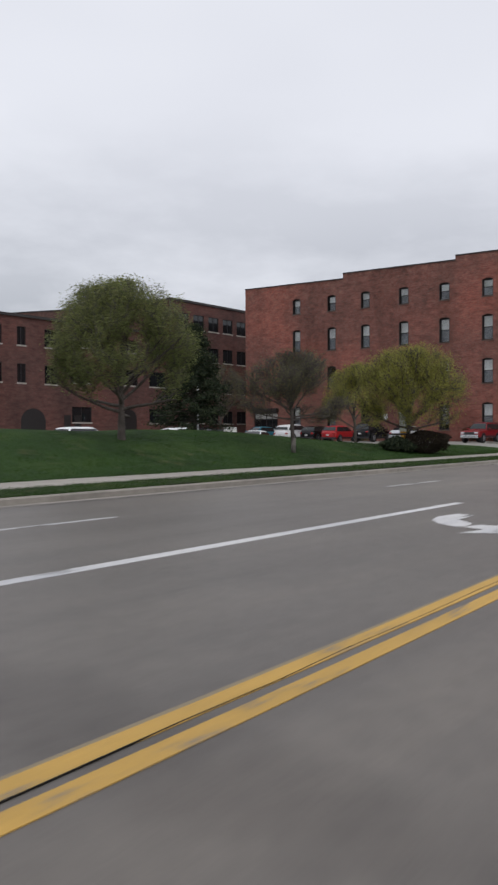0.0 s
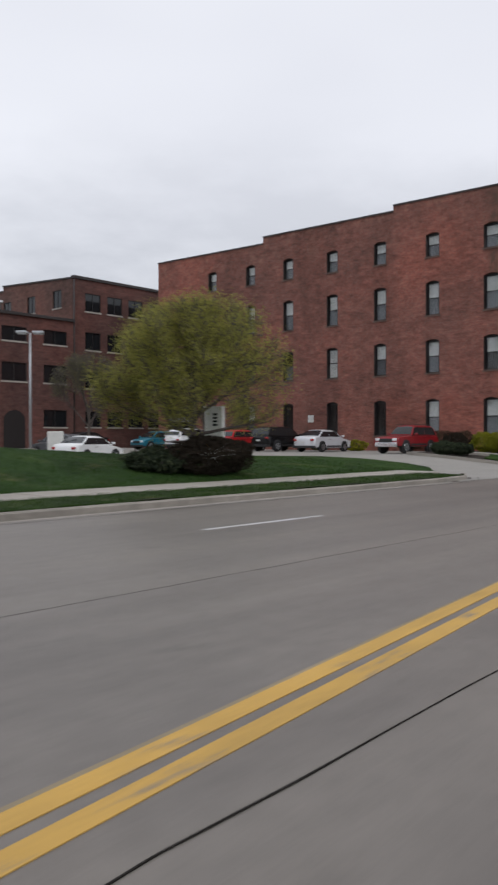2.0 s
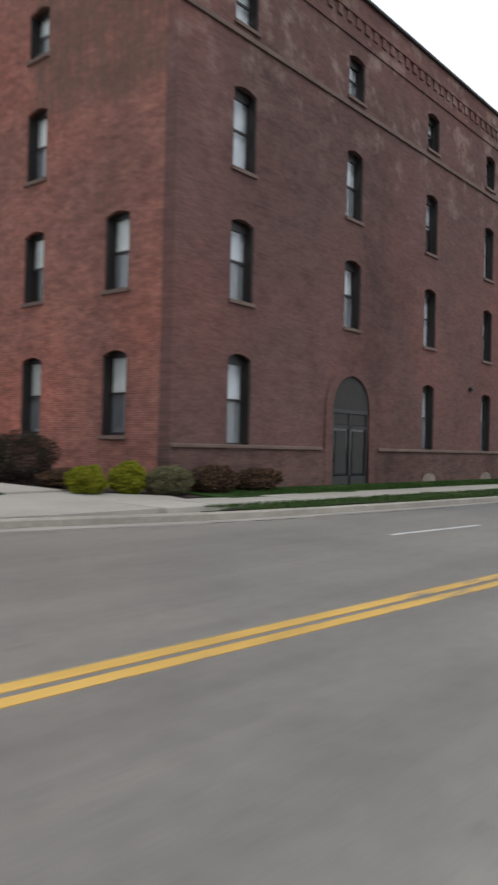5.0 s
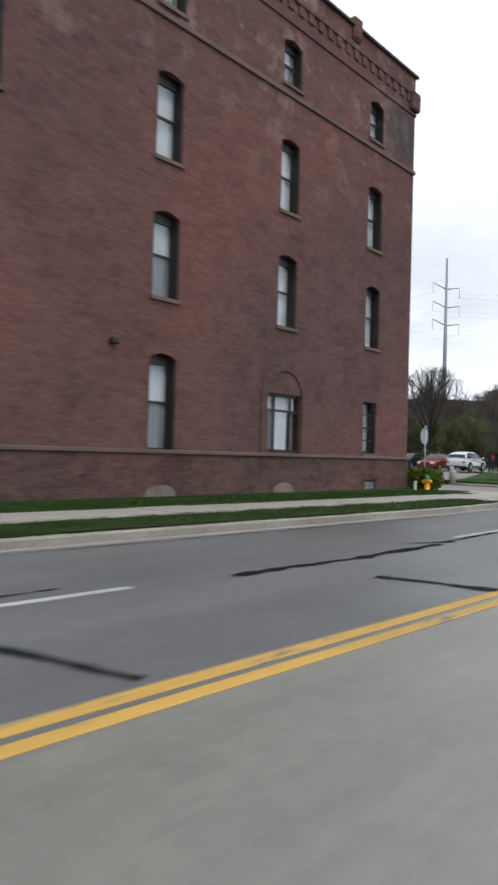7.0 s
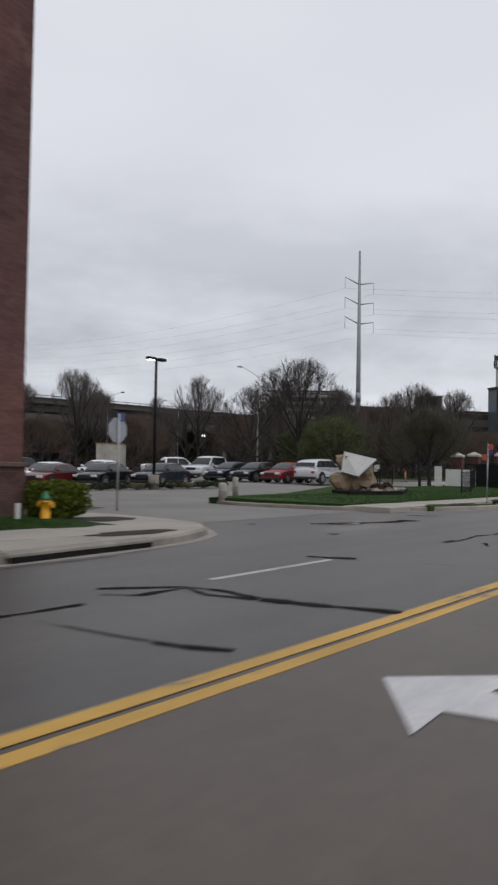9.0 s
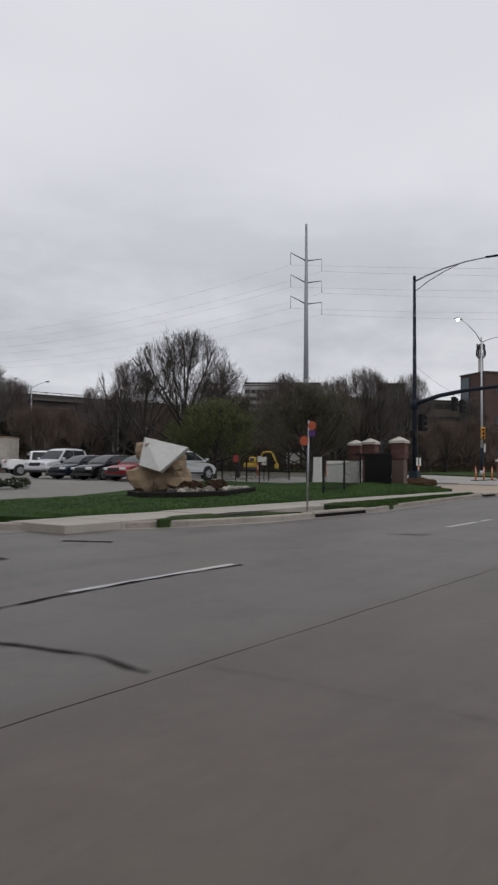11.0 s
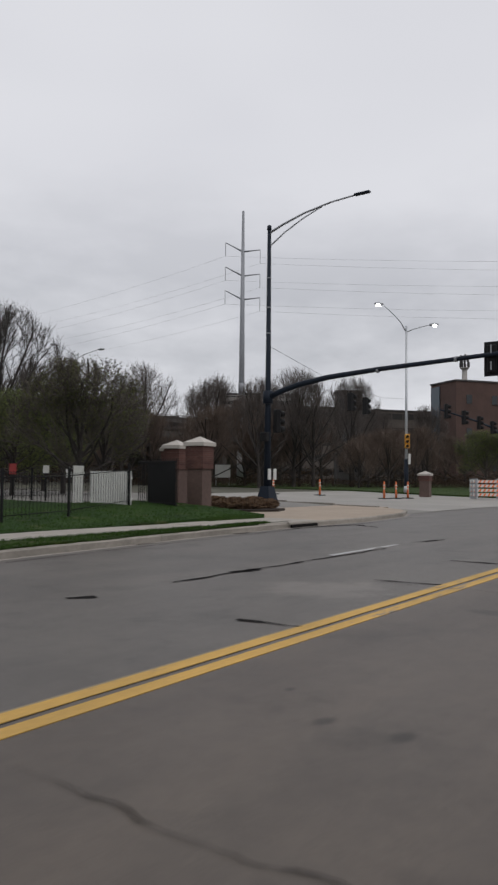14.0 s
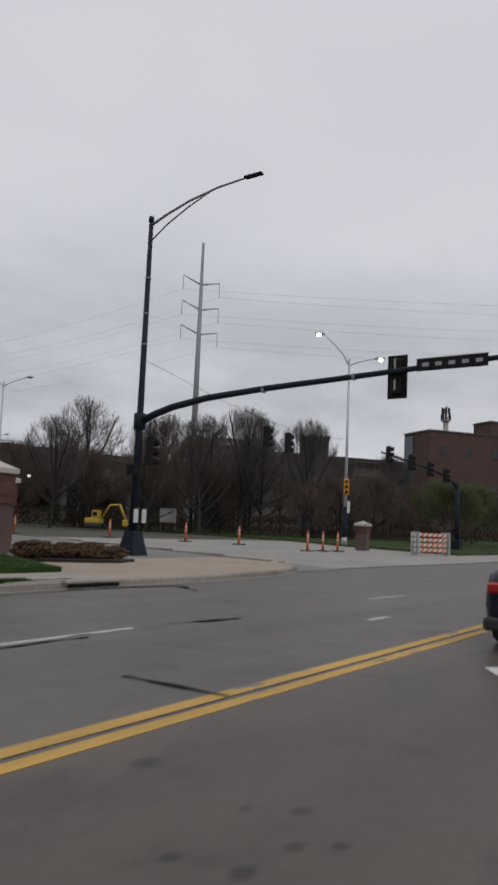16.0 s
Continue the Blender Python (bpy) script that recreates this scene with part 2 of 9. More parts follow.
def mat_grass(name, c, dry=(0.16, 0.14, 0.06), dryness=0.5):
    m, nt, b = node_mat(name)
    v = coords(nt)
    a = ramp(nt, noise_node(nt, v, 0.55, 6, 0.65), [(0.32, tuple(k * 0.55 for k in c)), (0.5, c), (0.72, (c[0] * 1.7, c[1] * 1.35, c[2] * 1.2))])
    a = mix(nt, a, ramp(nt, noise_node(nt, v, 11, 4, 0.8), [(0.25, (0.5,) * 3), (0.75, (1.4,) * 3)]), 1.0, "MULTIPLY")
    spots = ramp(nt, noise_node(nt, v, 0.9, 5, 0.7), [(0.58, (0, 0, 0)), (0.74, (dryness,) * 3)])
    a = mix(nt, a, dry, spots)
    nt.links.new(a, b.inputs["Base Color"])
    b.inputs["Roughness"].default_value, b.inputs["Specular IOR Level"].default_value = 0.9, 0.15
    bump(nt, b, noise_node(nt, v, 22, 5, 0.8), 0.9, 0.06)
    return m


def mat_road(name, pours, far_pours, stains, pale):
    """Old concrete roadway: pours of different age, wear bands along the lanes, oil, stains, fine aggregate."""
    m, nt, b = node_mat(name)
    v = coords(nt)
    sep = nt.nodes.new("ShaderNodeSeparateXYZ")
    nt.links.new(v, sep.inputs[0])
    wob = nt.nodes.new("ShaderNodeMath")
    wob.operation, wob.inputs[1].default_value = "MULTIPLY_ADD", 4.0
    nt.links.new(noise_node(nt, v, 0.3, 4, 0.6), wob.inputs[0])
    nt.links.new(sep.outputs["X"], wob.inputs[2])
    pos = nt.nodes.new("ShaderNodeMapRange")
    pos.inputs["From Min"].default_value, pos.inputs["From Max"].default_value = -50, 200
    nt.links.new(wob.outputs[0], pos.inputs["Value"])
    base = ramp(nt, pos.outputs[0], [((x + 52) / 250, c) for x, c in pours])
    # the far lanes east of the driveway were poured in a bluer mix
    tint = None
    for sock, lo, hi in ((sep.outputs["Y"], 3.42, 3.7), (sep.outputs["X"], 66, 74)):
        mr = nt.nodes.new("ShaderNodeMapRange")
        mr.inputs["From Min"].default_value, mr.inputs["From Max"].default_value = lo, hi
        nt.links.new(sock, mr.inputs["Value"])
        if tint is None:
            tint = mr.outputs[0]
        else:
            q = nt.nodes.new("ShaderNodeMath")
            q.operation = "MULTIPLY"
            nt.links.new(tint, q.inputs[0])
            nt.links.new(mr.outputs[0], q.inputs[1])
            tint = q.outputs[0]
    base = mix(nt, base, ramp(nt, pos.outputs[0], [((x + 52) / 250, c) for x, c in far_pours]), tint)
    al = nt.nodes.new("ShaderNodeMapping")
    al.inputs["Scale"].default_value = (0.035, 0.8, 1)
    nt.links.new(v, al.inputs["Vector"])
    lanes = ramp(nt, noise_node(nt, al.outputs[0], 1.0, 5, 0.6), [(0.34, (0.84, 0.835, 0.84)), (0.5, (1, 1, 1)), (0.66, (1.14, 1.13, 1.11))])
    blot = ramp(nt, noise_node(nt, v, 0.35, 7, 0.65), [(0.3, (0.85, 0.85, 0.855)), (0.5, (1, 1, 1)), (0.7, (1.11, 1.105, 1.095))])
    grain = ramp(nt, noise_node(nt, v, 38, 3, 0.8), [(0.2, (0.82,) * 3), (0.8, (1.12,) * 3)])
    speck = ramp(nt, noise_node(nt, v, 5.5, 6, 0.78), [(0.3, (0.84,) * 3), (0.5, (1, 1, 1)), (0.7, (1.12,) * 3)])
    base = mix(nt, base, speck, 1.0, "MULTIPLY")
    oil = ramp(nt, noise_node(nt, v, 1.3, 6, 0.75), [(0.29, (0.74,) * 3), (0.40, (1, 1, 1))])
    col = mix(nt, mix(nt, mix(nt, mix(nt, base, blot, 1.0, "MULTIPLY"), lanes, 1.0, "MULTIPLY"), grain, 1.0, "MULTIPLY"), oil, 1.0, "MULTIPLY")
    # the worn stretch before the crossing is dirtier, in ragged patches
    grime = ramp(nt, noise_node(nt, v, 0.9, 8, 0.72), [(0.34, (0.66, 0.655, 0.65)), (0.47, (1, 1, 1)), (0.66, (1.12, 1.12, 1.1))])
    worn = nt.nodes.new("ShaderNodeMapRange")
    worn.inputs["From Min"].default_value, worn.inputs["From Max"].default_value = 98, 116
    nt.links.new(sep.outputs["X"], worn.inputs["Value"])
    col = mix(nt, col, mix(nt, col, grime, 1.0, "MULTIPLY"), worn.outputs[0])
    # single spills and drips
    wv = nt.nodes.new("ShaderNodeTexNoise")
    wv.inputs["Scale"].default_value, wv.inputs["Detail"].default_value = 2.4, 4
    nt.links.new(v, wv.inputs["Vector"])
    def spot(x, y, rx, ry, ragged):
        a = nt.nodes.new("ShaderNodeVectorMath")
        a.operation = "MULTIPLY_ADD"
        a.inputs[1].default_value = (ragged, ragged, 0)
        nt.links.new(wv.outputs["Color"], a.inputs[0])
        nt.links.new(v, a.inputs[2])
        mp = nt.nodes.new("ShaderNodeMapping")
        mp.inputs["Scale"].default_value = (1 / rx, 1 / ry, 0)
        mp.inputs["Location"].default_value = (-(x + ragged * 0.5) / rx, -(y + ragged * 0.5) / ry, 0)
        nt.links.new(a.outputs[0], mp.inputs["Vector"])
        d = nt.nodes.new("ShaderNodeVectorMath")
        d.operation = "LENGTH"
        nt.links.new(mp.outputs[0], d.inputs[0])
        r = nt.nodes.new("ShaderNodeMapRange")
        r.inputs["From Min"].default_value, r.inputs["From Max"].default_value = 1.1, 0.55
        nt.links.new(d.outputs["Value"], r.inputs["Value"])
        return r.outputs[0]
    for lot, tone in ((stains, (0.42, 0.41, 0.40)), ([(0.45, 0.6, 0.5, 2.6, 0.8), (16.5, 4.2, 0.5, 2.0, 0.8)], (0.78, 0.77, 0.77)), (pale, (1.5, 1.5, 1.5))):
        for x, y, rx, ry, ragged in lot:
            f = spot(x, y, rx, ry, ragged)
            col = mix(nt, col, mix(nt, col, tone, 1.0, "MULTIPLY"), f)
    nt.links.new(col, b.inputs["Base Color"])
    b.inputs["Roughness"].default_value, b.inputs["Specular IOR Level"].default_value = 0.46, 0.28
    bump(nt, b, noise_node(nt, v, 60, 3, 0.8), 0.25, 0.006)
    return m


def mat_paint_line(name, c, wear=0.5):
    """Road paint with worn-through spots that show the concrete."""
    m, nt, b = node_mat(name)
    v = coords(nt)
    st = nt.nodes.new("ShaderNodeMapping")
    st.inputs["Scale"].default_value = (0.35, 1.0, 1)
    nt.links.new(v, st.inputs["Vector"])
    w = ramp(nt, noise_node(nt, st.outputs[0], 1.7, 7, 0.75), [(0.36 + 0.12 * wear, (1, 1, 1)), (0.30 + 0.1 * wear, (0, 0, 0))][::-1])
    grain = ramp(nt, noise_node(nt, v, 30, 3, 0.8), [(0.2, (0.75,) * 3), (0.8, (1.1,) * 3)])
    dirt = ramp(nt, noise_node(nt, st.outputs[0], 0.9, 5, 0.7), [(0.3, (0.72, 0.74, 0.80)), (0.55, (1, 1, 1)), (0.75, (1.12, 1.14, 1.3))])
    col = mix(nt, (0.15, 0.143, 0.133), mix(nt, mix(nt, c, grain, 1.0, "MULTIPLY"), dirt, 1.0, "MULTIPLY"), w)
    nt.links.new(col, b.inputs["Base Color"])
    b.inputs["Roughness"].default_value = 0.7
    return m


M = dict(
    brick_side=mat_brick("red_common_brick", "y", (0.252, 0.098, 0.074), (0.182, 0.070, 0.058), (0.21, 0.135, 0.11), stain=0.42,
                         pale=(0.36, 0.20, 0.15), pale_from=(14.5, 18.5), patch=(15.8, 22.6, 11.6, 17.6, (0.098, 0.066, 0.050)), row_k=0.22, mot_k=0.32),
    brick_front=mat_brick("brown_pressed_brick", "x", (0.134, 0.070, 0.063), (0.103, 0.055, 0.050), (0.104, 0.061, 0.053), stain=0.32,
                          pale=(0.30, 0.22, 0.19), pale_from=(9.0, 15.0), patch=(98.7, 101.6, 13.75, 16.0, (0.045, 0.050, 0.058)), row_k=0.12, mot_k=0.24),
    brick_plinth=mat_brick("plinth_brick", "x", (0.105, 0.058, 0.050), (0.078, 0.045, 0.040), (0.10, 0.065, 0.057), stain=0.55),
    trim_dark=mat_surface("dark_metal_coping", (0.035, 0.028, 0.027), 0.6, 0.5, 8, 0.2),
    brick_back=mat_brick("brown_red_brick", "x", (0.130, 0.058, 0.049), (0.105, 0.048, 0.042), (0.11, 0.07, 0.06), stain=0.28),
    # paler tone of the brick above, for walls along y
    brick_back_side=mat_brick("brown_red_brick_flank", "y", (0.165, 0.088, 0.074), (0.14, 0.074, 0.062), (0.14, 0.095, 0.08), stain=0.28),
    roof=mat_surface("tar_roof", (0.06, 0.058, 0.056), 0.9, 0.4, 6),
    frame_dark=mat_plain("dark_brown_window_frame", (0.016, 0.013, 0.013), 0.5),
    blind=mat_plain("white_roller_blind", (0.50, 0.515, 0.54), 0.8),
    # brighter blind copy: light on the flank windows put into the colour
    blind_flank=mat_plain("brightened_white_blind", (0.84, 0.82, 0.77), 0.8),
    screen=mat_plain("grey_insect_screen", (0.15, 0.155, 0.165), 0.8),
    # near-black colour that stands in for the shade indoors
    indoor_shade=mat_plain("unlit_interior", (0.03, 0.028, 0.027), 0.9),
    glass=mat_glass("clear_glass"),
    dark_glass=mat_dark_glass("dark_glass"),
    sill=mat_surface("pale_stone_sill", (0.40, 0.37, 0.33), 0.85, 1.0, 9),
    stone_block=mat_surface("worn_pale_brownstone", (0.21, 0.165, 0.14), 0.9, 1.2, 9, 0.3, bumpy=0.4),
    sill_dark=mat_surface("brown_stone_sill", (0.13, 0.085, 0.07), 0.85, 1.0, 9),
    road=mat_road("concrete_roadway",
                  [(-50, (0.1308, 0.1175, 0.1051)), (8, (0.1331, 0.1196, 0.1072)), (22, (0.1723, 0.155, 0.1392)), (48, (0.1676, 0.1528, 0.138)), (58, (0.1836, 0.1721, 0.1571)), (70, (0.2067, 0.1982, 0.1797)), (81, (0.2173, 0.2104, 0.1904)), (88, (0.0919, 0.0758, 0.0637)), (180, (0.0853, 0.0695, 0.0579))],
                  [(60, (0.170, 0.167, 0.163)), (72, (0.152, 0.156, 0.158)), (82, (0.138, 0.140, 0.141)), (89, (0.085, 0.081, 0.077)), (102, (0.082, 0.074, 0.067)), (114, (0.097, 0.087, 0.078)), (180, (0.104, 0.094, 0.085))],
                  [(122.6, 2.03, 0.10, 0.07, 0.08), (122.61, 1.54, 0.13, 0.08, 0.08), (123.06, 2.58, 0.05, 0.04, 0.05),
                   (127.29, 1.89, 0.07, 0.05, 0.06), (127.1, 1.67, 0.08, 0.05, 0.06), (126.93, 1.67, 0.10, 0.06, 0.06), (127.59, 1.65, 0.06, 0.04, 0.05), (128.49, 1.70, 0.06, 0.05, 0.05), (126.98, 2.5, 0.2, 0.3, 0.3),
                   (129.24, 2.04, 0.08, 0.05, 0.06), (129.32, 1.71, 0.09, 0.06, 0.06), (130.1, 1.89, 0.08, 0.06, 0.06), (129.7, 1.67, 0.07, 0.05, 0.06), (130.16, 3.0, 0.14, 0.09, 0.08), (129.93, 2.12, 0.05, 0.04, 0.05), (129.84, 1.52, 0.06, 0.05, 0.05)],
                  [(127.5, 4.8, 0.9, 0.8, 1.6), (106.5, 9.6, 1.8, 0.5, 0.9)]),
    lot=mat_surface("pale_concrete_paving", (0.275, 0.263, 0.242), 0.85, 0.22, 9, 0.13, bumpy=0.2),
    lot_east=mat_surface("grey_concrete_paving", (0.185, 0.176, 0.162), 0.85, 0.22, 9, 0.16, bumpy=0.2),
    walk=mat_surface("sidewalk_concrete", (0.32, 0.296, 0.26), 0.88, 0.6, 10, 0.12, per_object=0.06, bumpy=0.2),
    plaza=mat_surface("tan_concrete", (0.33, 0.268, 0.210), 0.88, 0.3, 9, 0.13, bumpy=0.2),
    kerb=mat_surface("kerb_concrete", (0.265, 0.24, 0.208), 0.88, 0.7, 9, 0.22, per_object=0.08, bumpy=0.3),
    gutter=mat_surface("gutter_concrete", (0.275, 0.25, 0.225), 0.85, 0.5, 9, 0.16),
    grass=mat_grass("spring_lawn", (0.026, 0.061, 0.012)),
    blade=mat_leaf("grass_blade", (0.035, 0.077, 0.015), 0.5),
    verge=mat_grass("verge_grass", (0.032, 0.058, 0.015), dryness=0.6),
    earth=mat_surface("earth_and_scrub", (0.06, 0.058, 0.038), 0.95, 0.05, 0.6, 0.35, bumpy=0.3),
    mulch=mat_surface("dark_mulch", (0.032, 0.023, 0.017), 0.95, 1.0, 20, 0.4, bumpy=0.9, dist=0.03),
    yellow=mat_paint_line("yellow_road_paint", (0.56, 0.335, 0.072), 0.66),
    yellow_old=mat_paint_line("faded_yellow_road_paint", (0.27, 0.215, 0.13), 0.50),
    white=mat_paint_line("white_road_paint", (0.62, 0.61, 0.60), 0.45),
    white_old=mat_paint_line("worn_white_road_paint", (0.48, 0.47, 0.46), 0.75),
    tar=mat_surface("black_tar_seal", (0.016, 0.015, 0.015), 0.9, 1.5, 14, 0.3, bumpy=0.3, spec=0.05),
    puddle=mat_plain("wet_film_in_gutter", (0.05, 0.046, 0.042), 0.04),
    joint=mat_surface("dark_joint_filler", (0.022, 0.020, 0.018), 0.9, 1.5, 14, 0.3, spec=0.05),
    bark=mat_surface("grey_brown_bark", (0.085, 0.070, 0.060), 0.95, 2.0, 14, 0.4, bumpy=0.8, dist=0.02),
    twig=mat_surface("bare_twigs", (0.095, 0.080, 0.073), 0.95, 1.0, 8, 0.25, bumpy=0),
    twig_brown=mat_surface("brown_bare_twigs", (0.115, 0.084, 0.067), 0.95, 1.0, 8, 0.25, bumpy=0),
    bark_dark=mat_surface("dark_wet_bark", (0.036, 0.030, 0.027), 0.95, 2.0, 14, 0.4, bumpy=0.8, dist=0.02),
    bark_pale=mat_surface("dull_trunk_guard", (0.17, 0.155, 0.135), 0.95, 2.0, 14, 0.3, bumpy=0.4),
    twig_dark=mat_surface("dark_bare_twigs", (0.050, 0.043, 0.038), 0.95, 1.0, 8, 0.25, bumpy=0),
    leaf=mat_leaf("young_green_leaves", (0.205, 0.23, 0.095), 0.3, thin=0.5),
    leaf_fresh=mat_leaf("fresh_dark_green_leaves", (0.125, 0.150, 0.062), 0.3, thin=0.5),
    leaf_yellow=mat_leaf("yellow_green_leaves", (0.31, 0.305, 0.085), 0.3, thin=0.5),
    leaf_olive=mat_leaf("olive_leaves", (0.165, 0.160, 0.095), 0.3, thin=0.5),
    leaf_dark=mat_leaf("dark_needles", (0.044, 0.057, 0.038), thin=0.0),
    leaf_crab=mat_leaf("small_new_green_leaves", (0.115, 0.125, 0.06), 0.3, thin=0.5),
    leaf_hedge=mat_leaf("bright_hedge_leaves", (0.105, 0.135, 0.020)),
    leaf_gold=mat_leaf("gold_green_leaves", (0.24, 0.25, 0.024)),
    scrub=mat_leaf("bare_scrub_twigs", (0.055, 0.042, 0.034), thin=0.0),
    leaf_shrub=mat_leaf("dark_twiggy_shrub", (0.036, 0.030, 0.024), 0.2, thin=0.0),
    leaf_brown=mat_leaf("dry_brown_stems", (0.080, 0.052, 0.038), thin=0.0),
    leaf_straw=mat_leaf("dry_tan_stems", (0.145, 0.100, 0.072), 0.4, thin=0.0),
    galv=mat_plain("galvanised_steel", (0.42, 0.44, 0.46), 0.5, 0.6),
    steel_pole=mat_plain("weathered_steel", (0.26, 0.27, 0.29), 0.55, 0.3),
    pole_blue=mat_surface("blue_grey_painted_steel", (0.012, 0.018, 0.029), 0.6, 1.0, 9, 0.2, bumpy=0, spec=0.2),
    black=mat_surface("black_paint", (0.010, 0.010, 0.011), 0.6, 1.0, 9, 0.2, bumpy=0, spec=0.2),
    alum=mat_plain("brushed_aluminium_pole", (0.45, 0.46, 0.47), 0.45, 0.7),
    lamp_on=mat_plain("lit_lamp_lens", (1.0, 0.97, 0.88), 0.4, emit=6.0),
    lamp_off=mat_plain("grey_lamp_lens", (0.55, 0.56, 0.56), 0.3),
    tyre=mat_plain("tyre_rubber", (0.014, 0.014, 0.015), 0.85),
    rim=mat_plain("alloy_rim", (0.45, 0.46, 0.48), 0.3, 0.9),
    chrome=mat_plain("chrome_trim", (0.7, 0.7, 0.72), 0.15, 1.0),
    plastic=mat_plain("black_plastic", (0.02, 0.02, 0.022), 0.6),
    car_glass=mat_dark_glass("tinted_car_glass", (0.015, 0.018, 0.02), 0.03),
    tail=mat_plain("red_tail_lamp", (0.35, 0.012, 0.012), 0.2, coat=0.6),
    head=mat_plain("clear_head_lamp", (0.72, 0.74, 0.76), 0.12, coat=0.8),
    plate=mat_plain("number_plate", (0.6, 0.6, 0.6), 0.5),
    hyd_yellow=mat_plain("yellow_hydrant_paint", (0.72, 0.34, 0.015), 0.45),
    hyd_green=mat_plain("green_hydrant_paint", (0.035, 0.16, 0.075), 0.45),
    orange=mat_plain("orange_plastic", (0.72, 0.17, 0.05), 0.5),
    red=mat_plain("red_sign_face", (0.27, 0.030, 0.028), 0.45),
    sign_back=mat_plain("sign_back_aluminium", (0.34, 0.36, 0.38), 0.5, 0.5),
    sign_white=mat_plain("white_sign_face", (0.55, 0.55, 0.53), 0.5),
    sign_orange=mat_plain("orange_red_sign_face", (0.42, 0.095, 0.045), 0.6),
    sign_purple=mat_plain("purple_sign_face", (0.085, 0.035, 0.17), 0.6),
    sign_blue=mat_plain("blue_sign_face", (0.05, 0.09, 0.20), 0.6),
    signal_yellow=mat_plain("yellow_signal_housing", (0.62, 0.30, 0.02), 0.45),
    lens_dark=mat_plain("dark_signal_lens", (0.03, 0.025, 0.02), 0.25),
    white_paint=mat_surface("white_fence_paint", (0.66, 0.66, 0.63), 0.6, 0.8, 9, 0.12),
    pillar_cap=mat_surface("cast_stone_cap", (0.44, 0.41, 0.375), 0.85, 1.0, 9, 0.15),
    pillar_brick=mat_brick("pillar_brick", "y", (0.115, 0.052, 0.043), (0.09, 0.042, 0.036), (0.11, 0.075, 0.064), stain=0.2),
    pillar_stone=mat_surface("pillar_stone_panel", (0.105, 0.068, 0.057), 0.85, 0.8, 9, 0.25),
    rock_light=mat_surface("pale_cut_stone", (0.56, 0.56, 0.55), 0.7, 0.7, 7, 0.12),
    rock_tan=mat_surface("tan_rock", (0.26, 0.19, 0.125), 0.9, 1.0, 7, 0.3, bumpy=0.7, dist=0.03),
    rubble=mat_surface("grey_rubble", (0.27, 0.25, 0.215), 0.9, 1.5, 8, 0.3, per_object=0.45, bumpy=0.6, dist=0.02),
    office_core=mat_surface("grey_office_core", (0.10, 0.095, 0.09), 0.8, 0.05, 0.6, 0.12, bumpy=0),
    office=mat_surface("pale_precast_bands", (0.30, 0.285, 0.27), 0.85, 0.05, 0.6, 0.12, bumpy=0),
    far_brick=mat_surface("far_brown_brick", (0.085, 0.050, 0.042), 0.9, 0.05, 0.5, 0.2, bumpy=0),
    far_deck=mat_surface("far_parking_deck_concrete", (0.105, 0.088, 0.078), 0.9, 0.05, 0.5, 0.2, bumpy=0),
    far_dark=mat_surface("far_dark_cladding", (0.055, 0.050, 0.050), 0.8, 0.05, 0.5, 0.2, bumpy=0),
    far_glass=mat_dark_glass("far_blue_glass", (0.06, 0.08, 0.10), 0.12),
    deck=mat_surface("bridge_concrete", (0.10, 0.09, 0.084), 0.9, 0.08, 0.8, 0.2, bumpy=0),
    deck_pale=mat_surface("pale_bridge_concrete", (0.105, 0.097, 0.09), 0.9, 0.3, 1.6, 0.3, bumpy=0),
    deck_dark=mat_surface("dark_bridge_girder", (0.055, 0.046, 0.043), 0.8, 0.08, 0.8, 0.2, bumpy=0),
    wire=mat_plain("overhead_wire", (0.42, 0.43, 0.45), 0.6),
    digger=mat_plain("yellow_machine_paint", (0.50, 0.33, 0.045), 0.6),
)


def paint(name, c, coat=0.35, rough=0.3, metal=0.0):
    m = mat_plain(name, c, rough, metal, coat, var=0.04)
    m.node_tree.nodes["Principled BSDF"].inputs["Specular IOR Level"].default_value = 0.25
    return m


CAR = dict(
    red=paint("red_car_paint", (0.22, 0.012, 0.016)), silver=paint("silver_car_paint", (0.62, 0.63, 0.66), metal=0.15),
    white=paint("white_car_paint", (0.82, 0.83, 0.84)), black=paint("black_car_paint", (0.009, 0.009, 0.010), 0.12, 0.2),
    navy=paint("dark_blue_car_paint", (0.010, 0.014, 0.028), 0.12, 0.2), grey=paint("grey_car_paint", (0.10, 0.105, 0.115), metal=0.3),
    teal=paint("blue_teal_car_paint", (0.018, 0.16, 0.23)), brightred=paint("bright_red_car_paint", (0.42, 0.018, 0.022)),
    maroon=paint("maroon_car_paint", (0.10, 0.012, 0.014)),
)

# ---------------------------------------------------------------- mesh tools
def smooth01(t):
    t = min(1.0, max(0.0, t))
    return t * t * (3 - 2 * t)


def lerp_table(table, x):
    """Piecewise straight line through (x, y) knots."""
    if x <= table[0][0]:
        return table[0][1]
    for (x0, y0), (x1, y1) in zip(table, table[1:]):
        if x <= x1:
            return y0 + (y1 - y0) * (x - x0) / (x1 - x0)
    return table[-1][1]


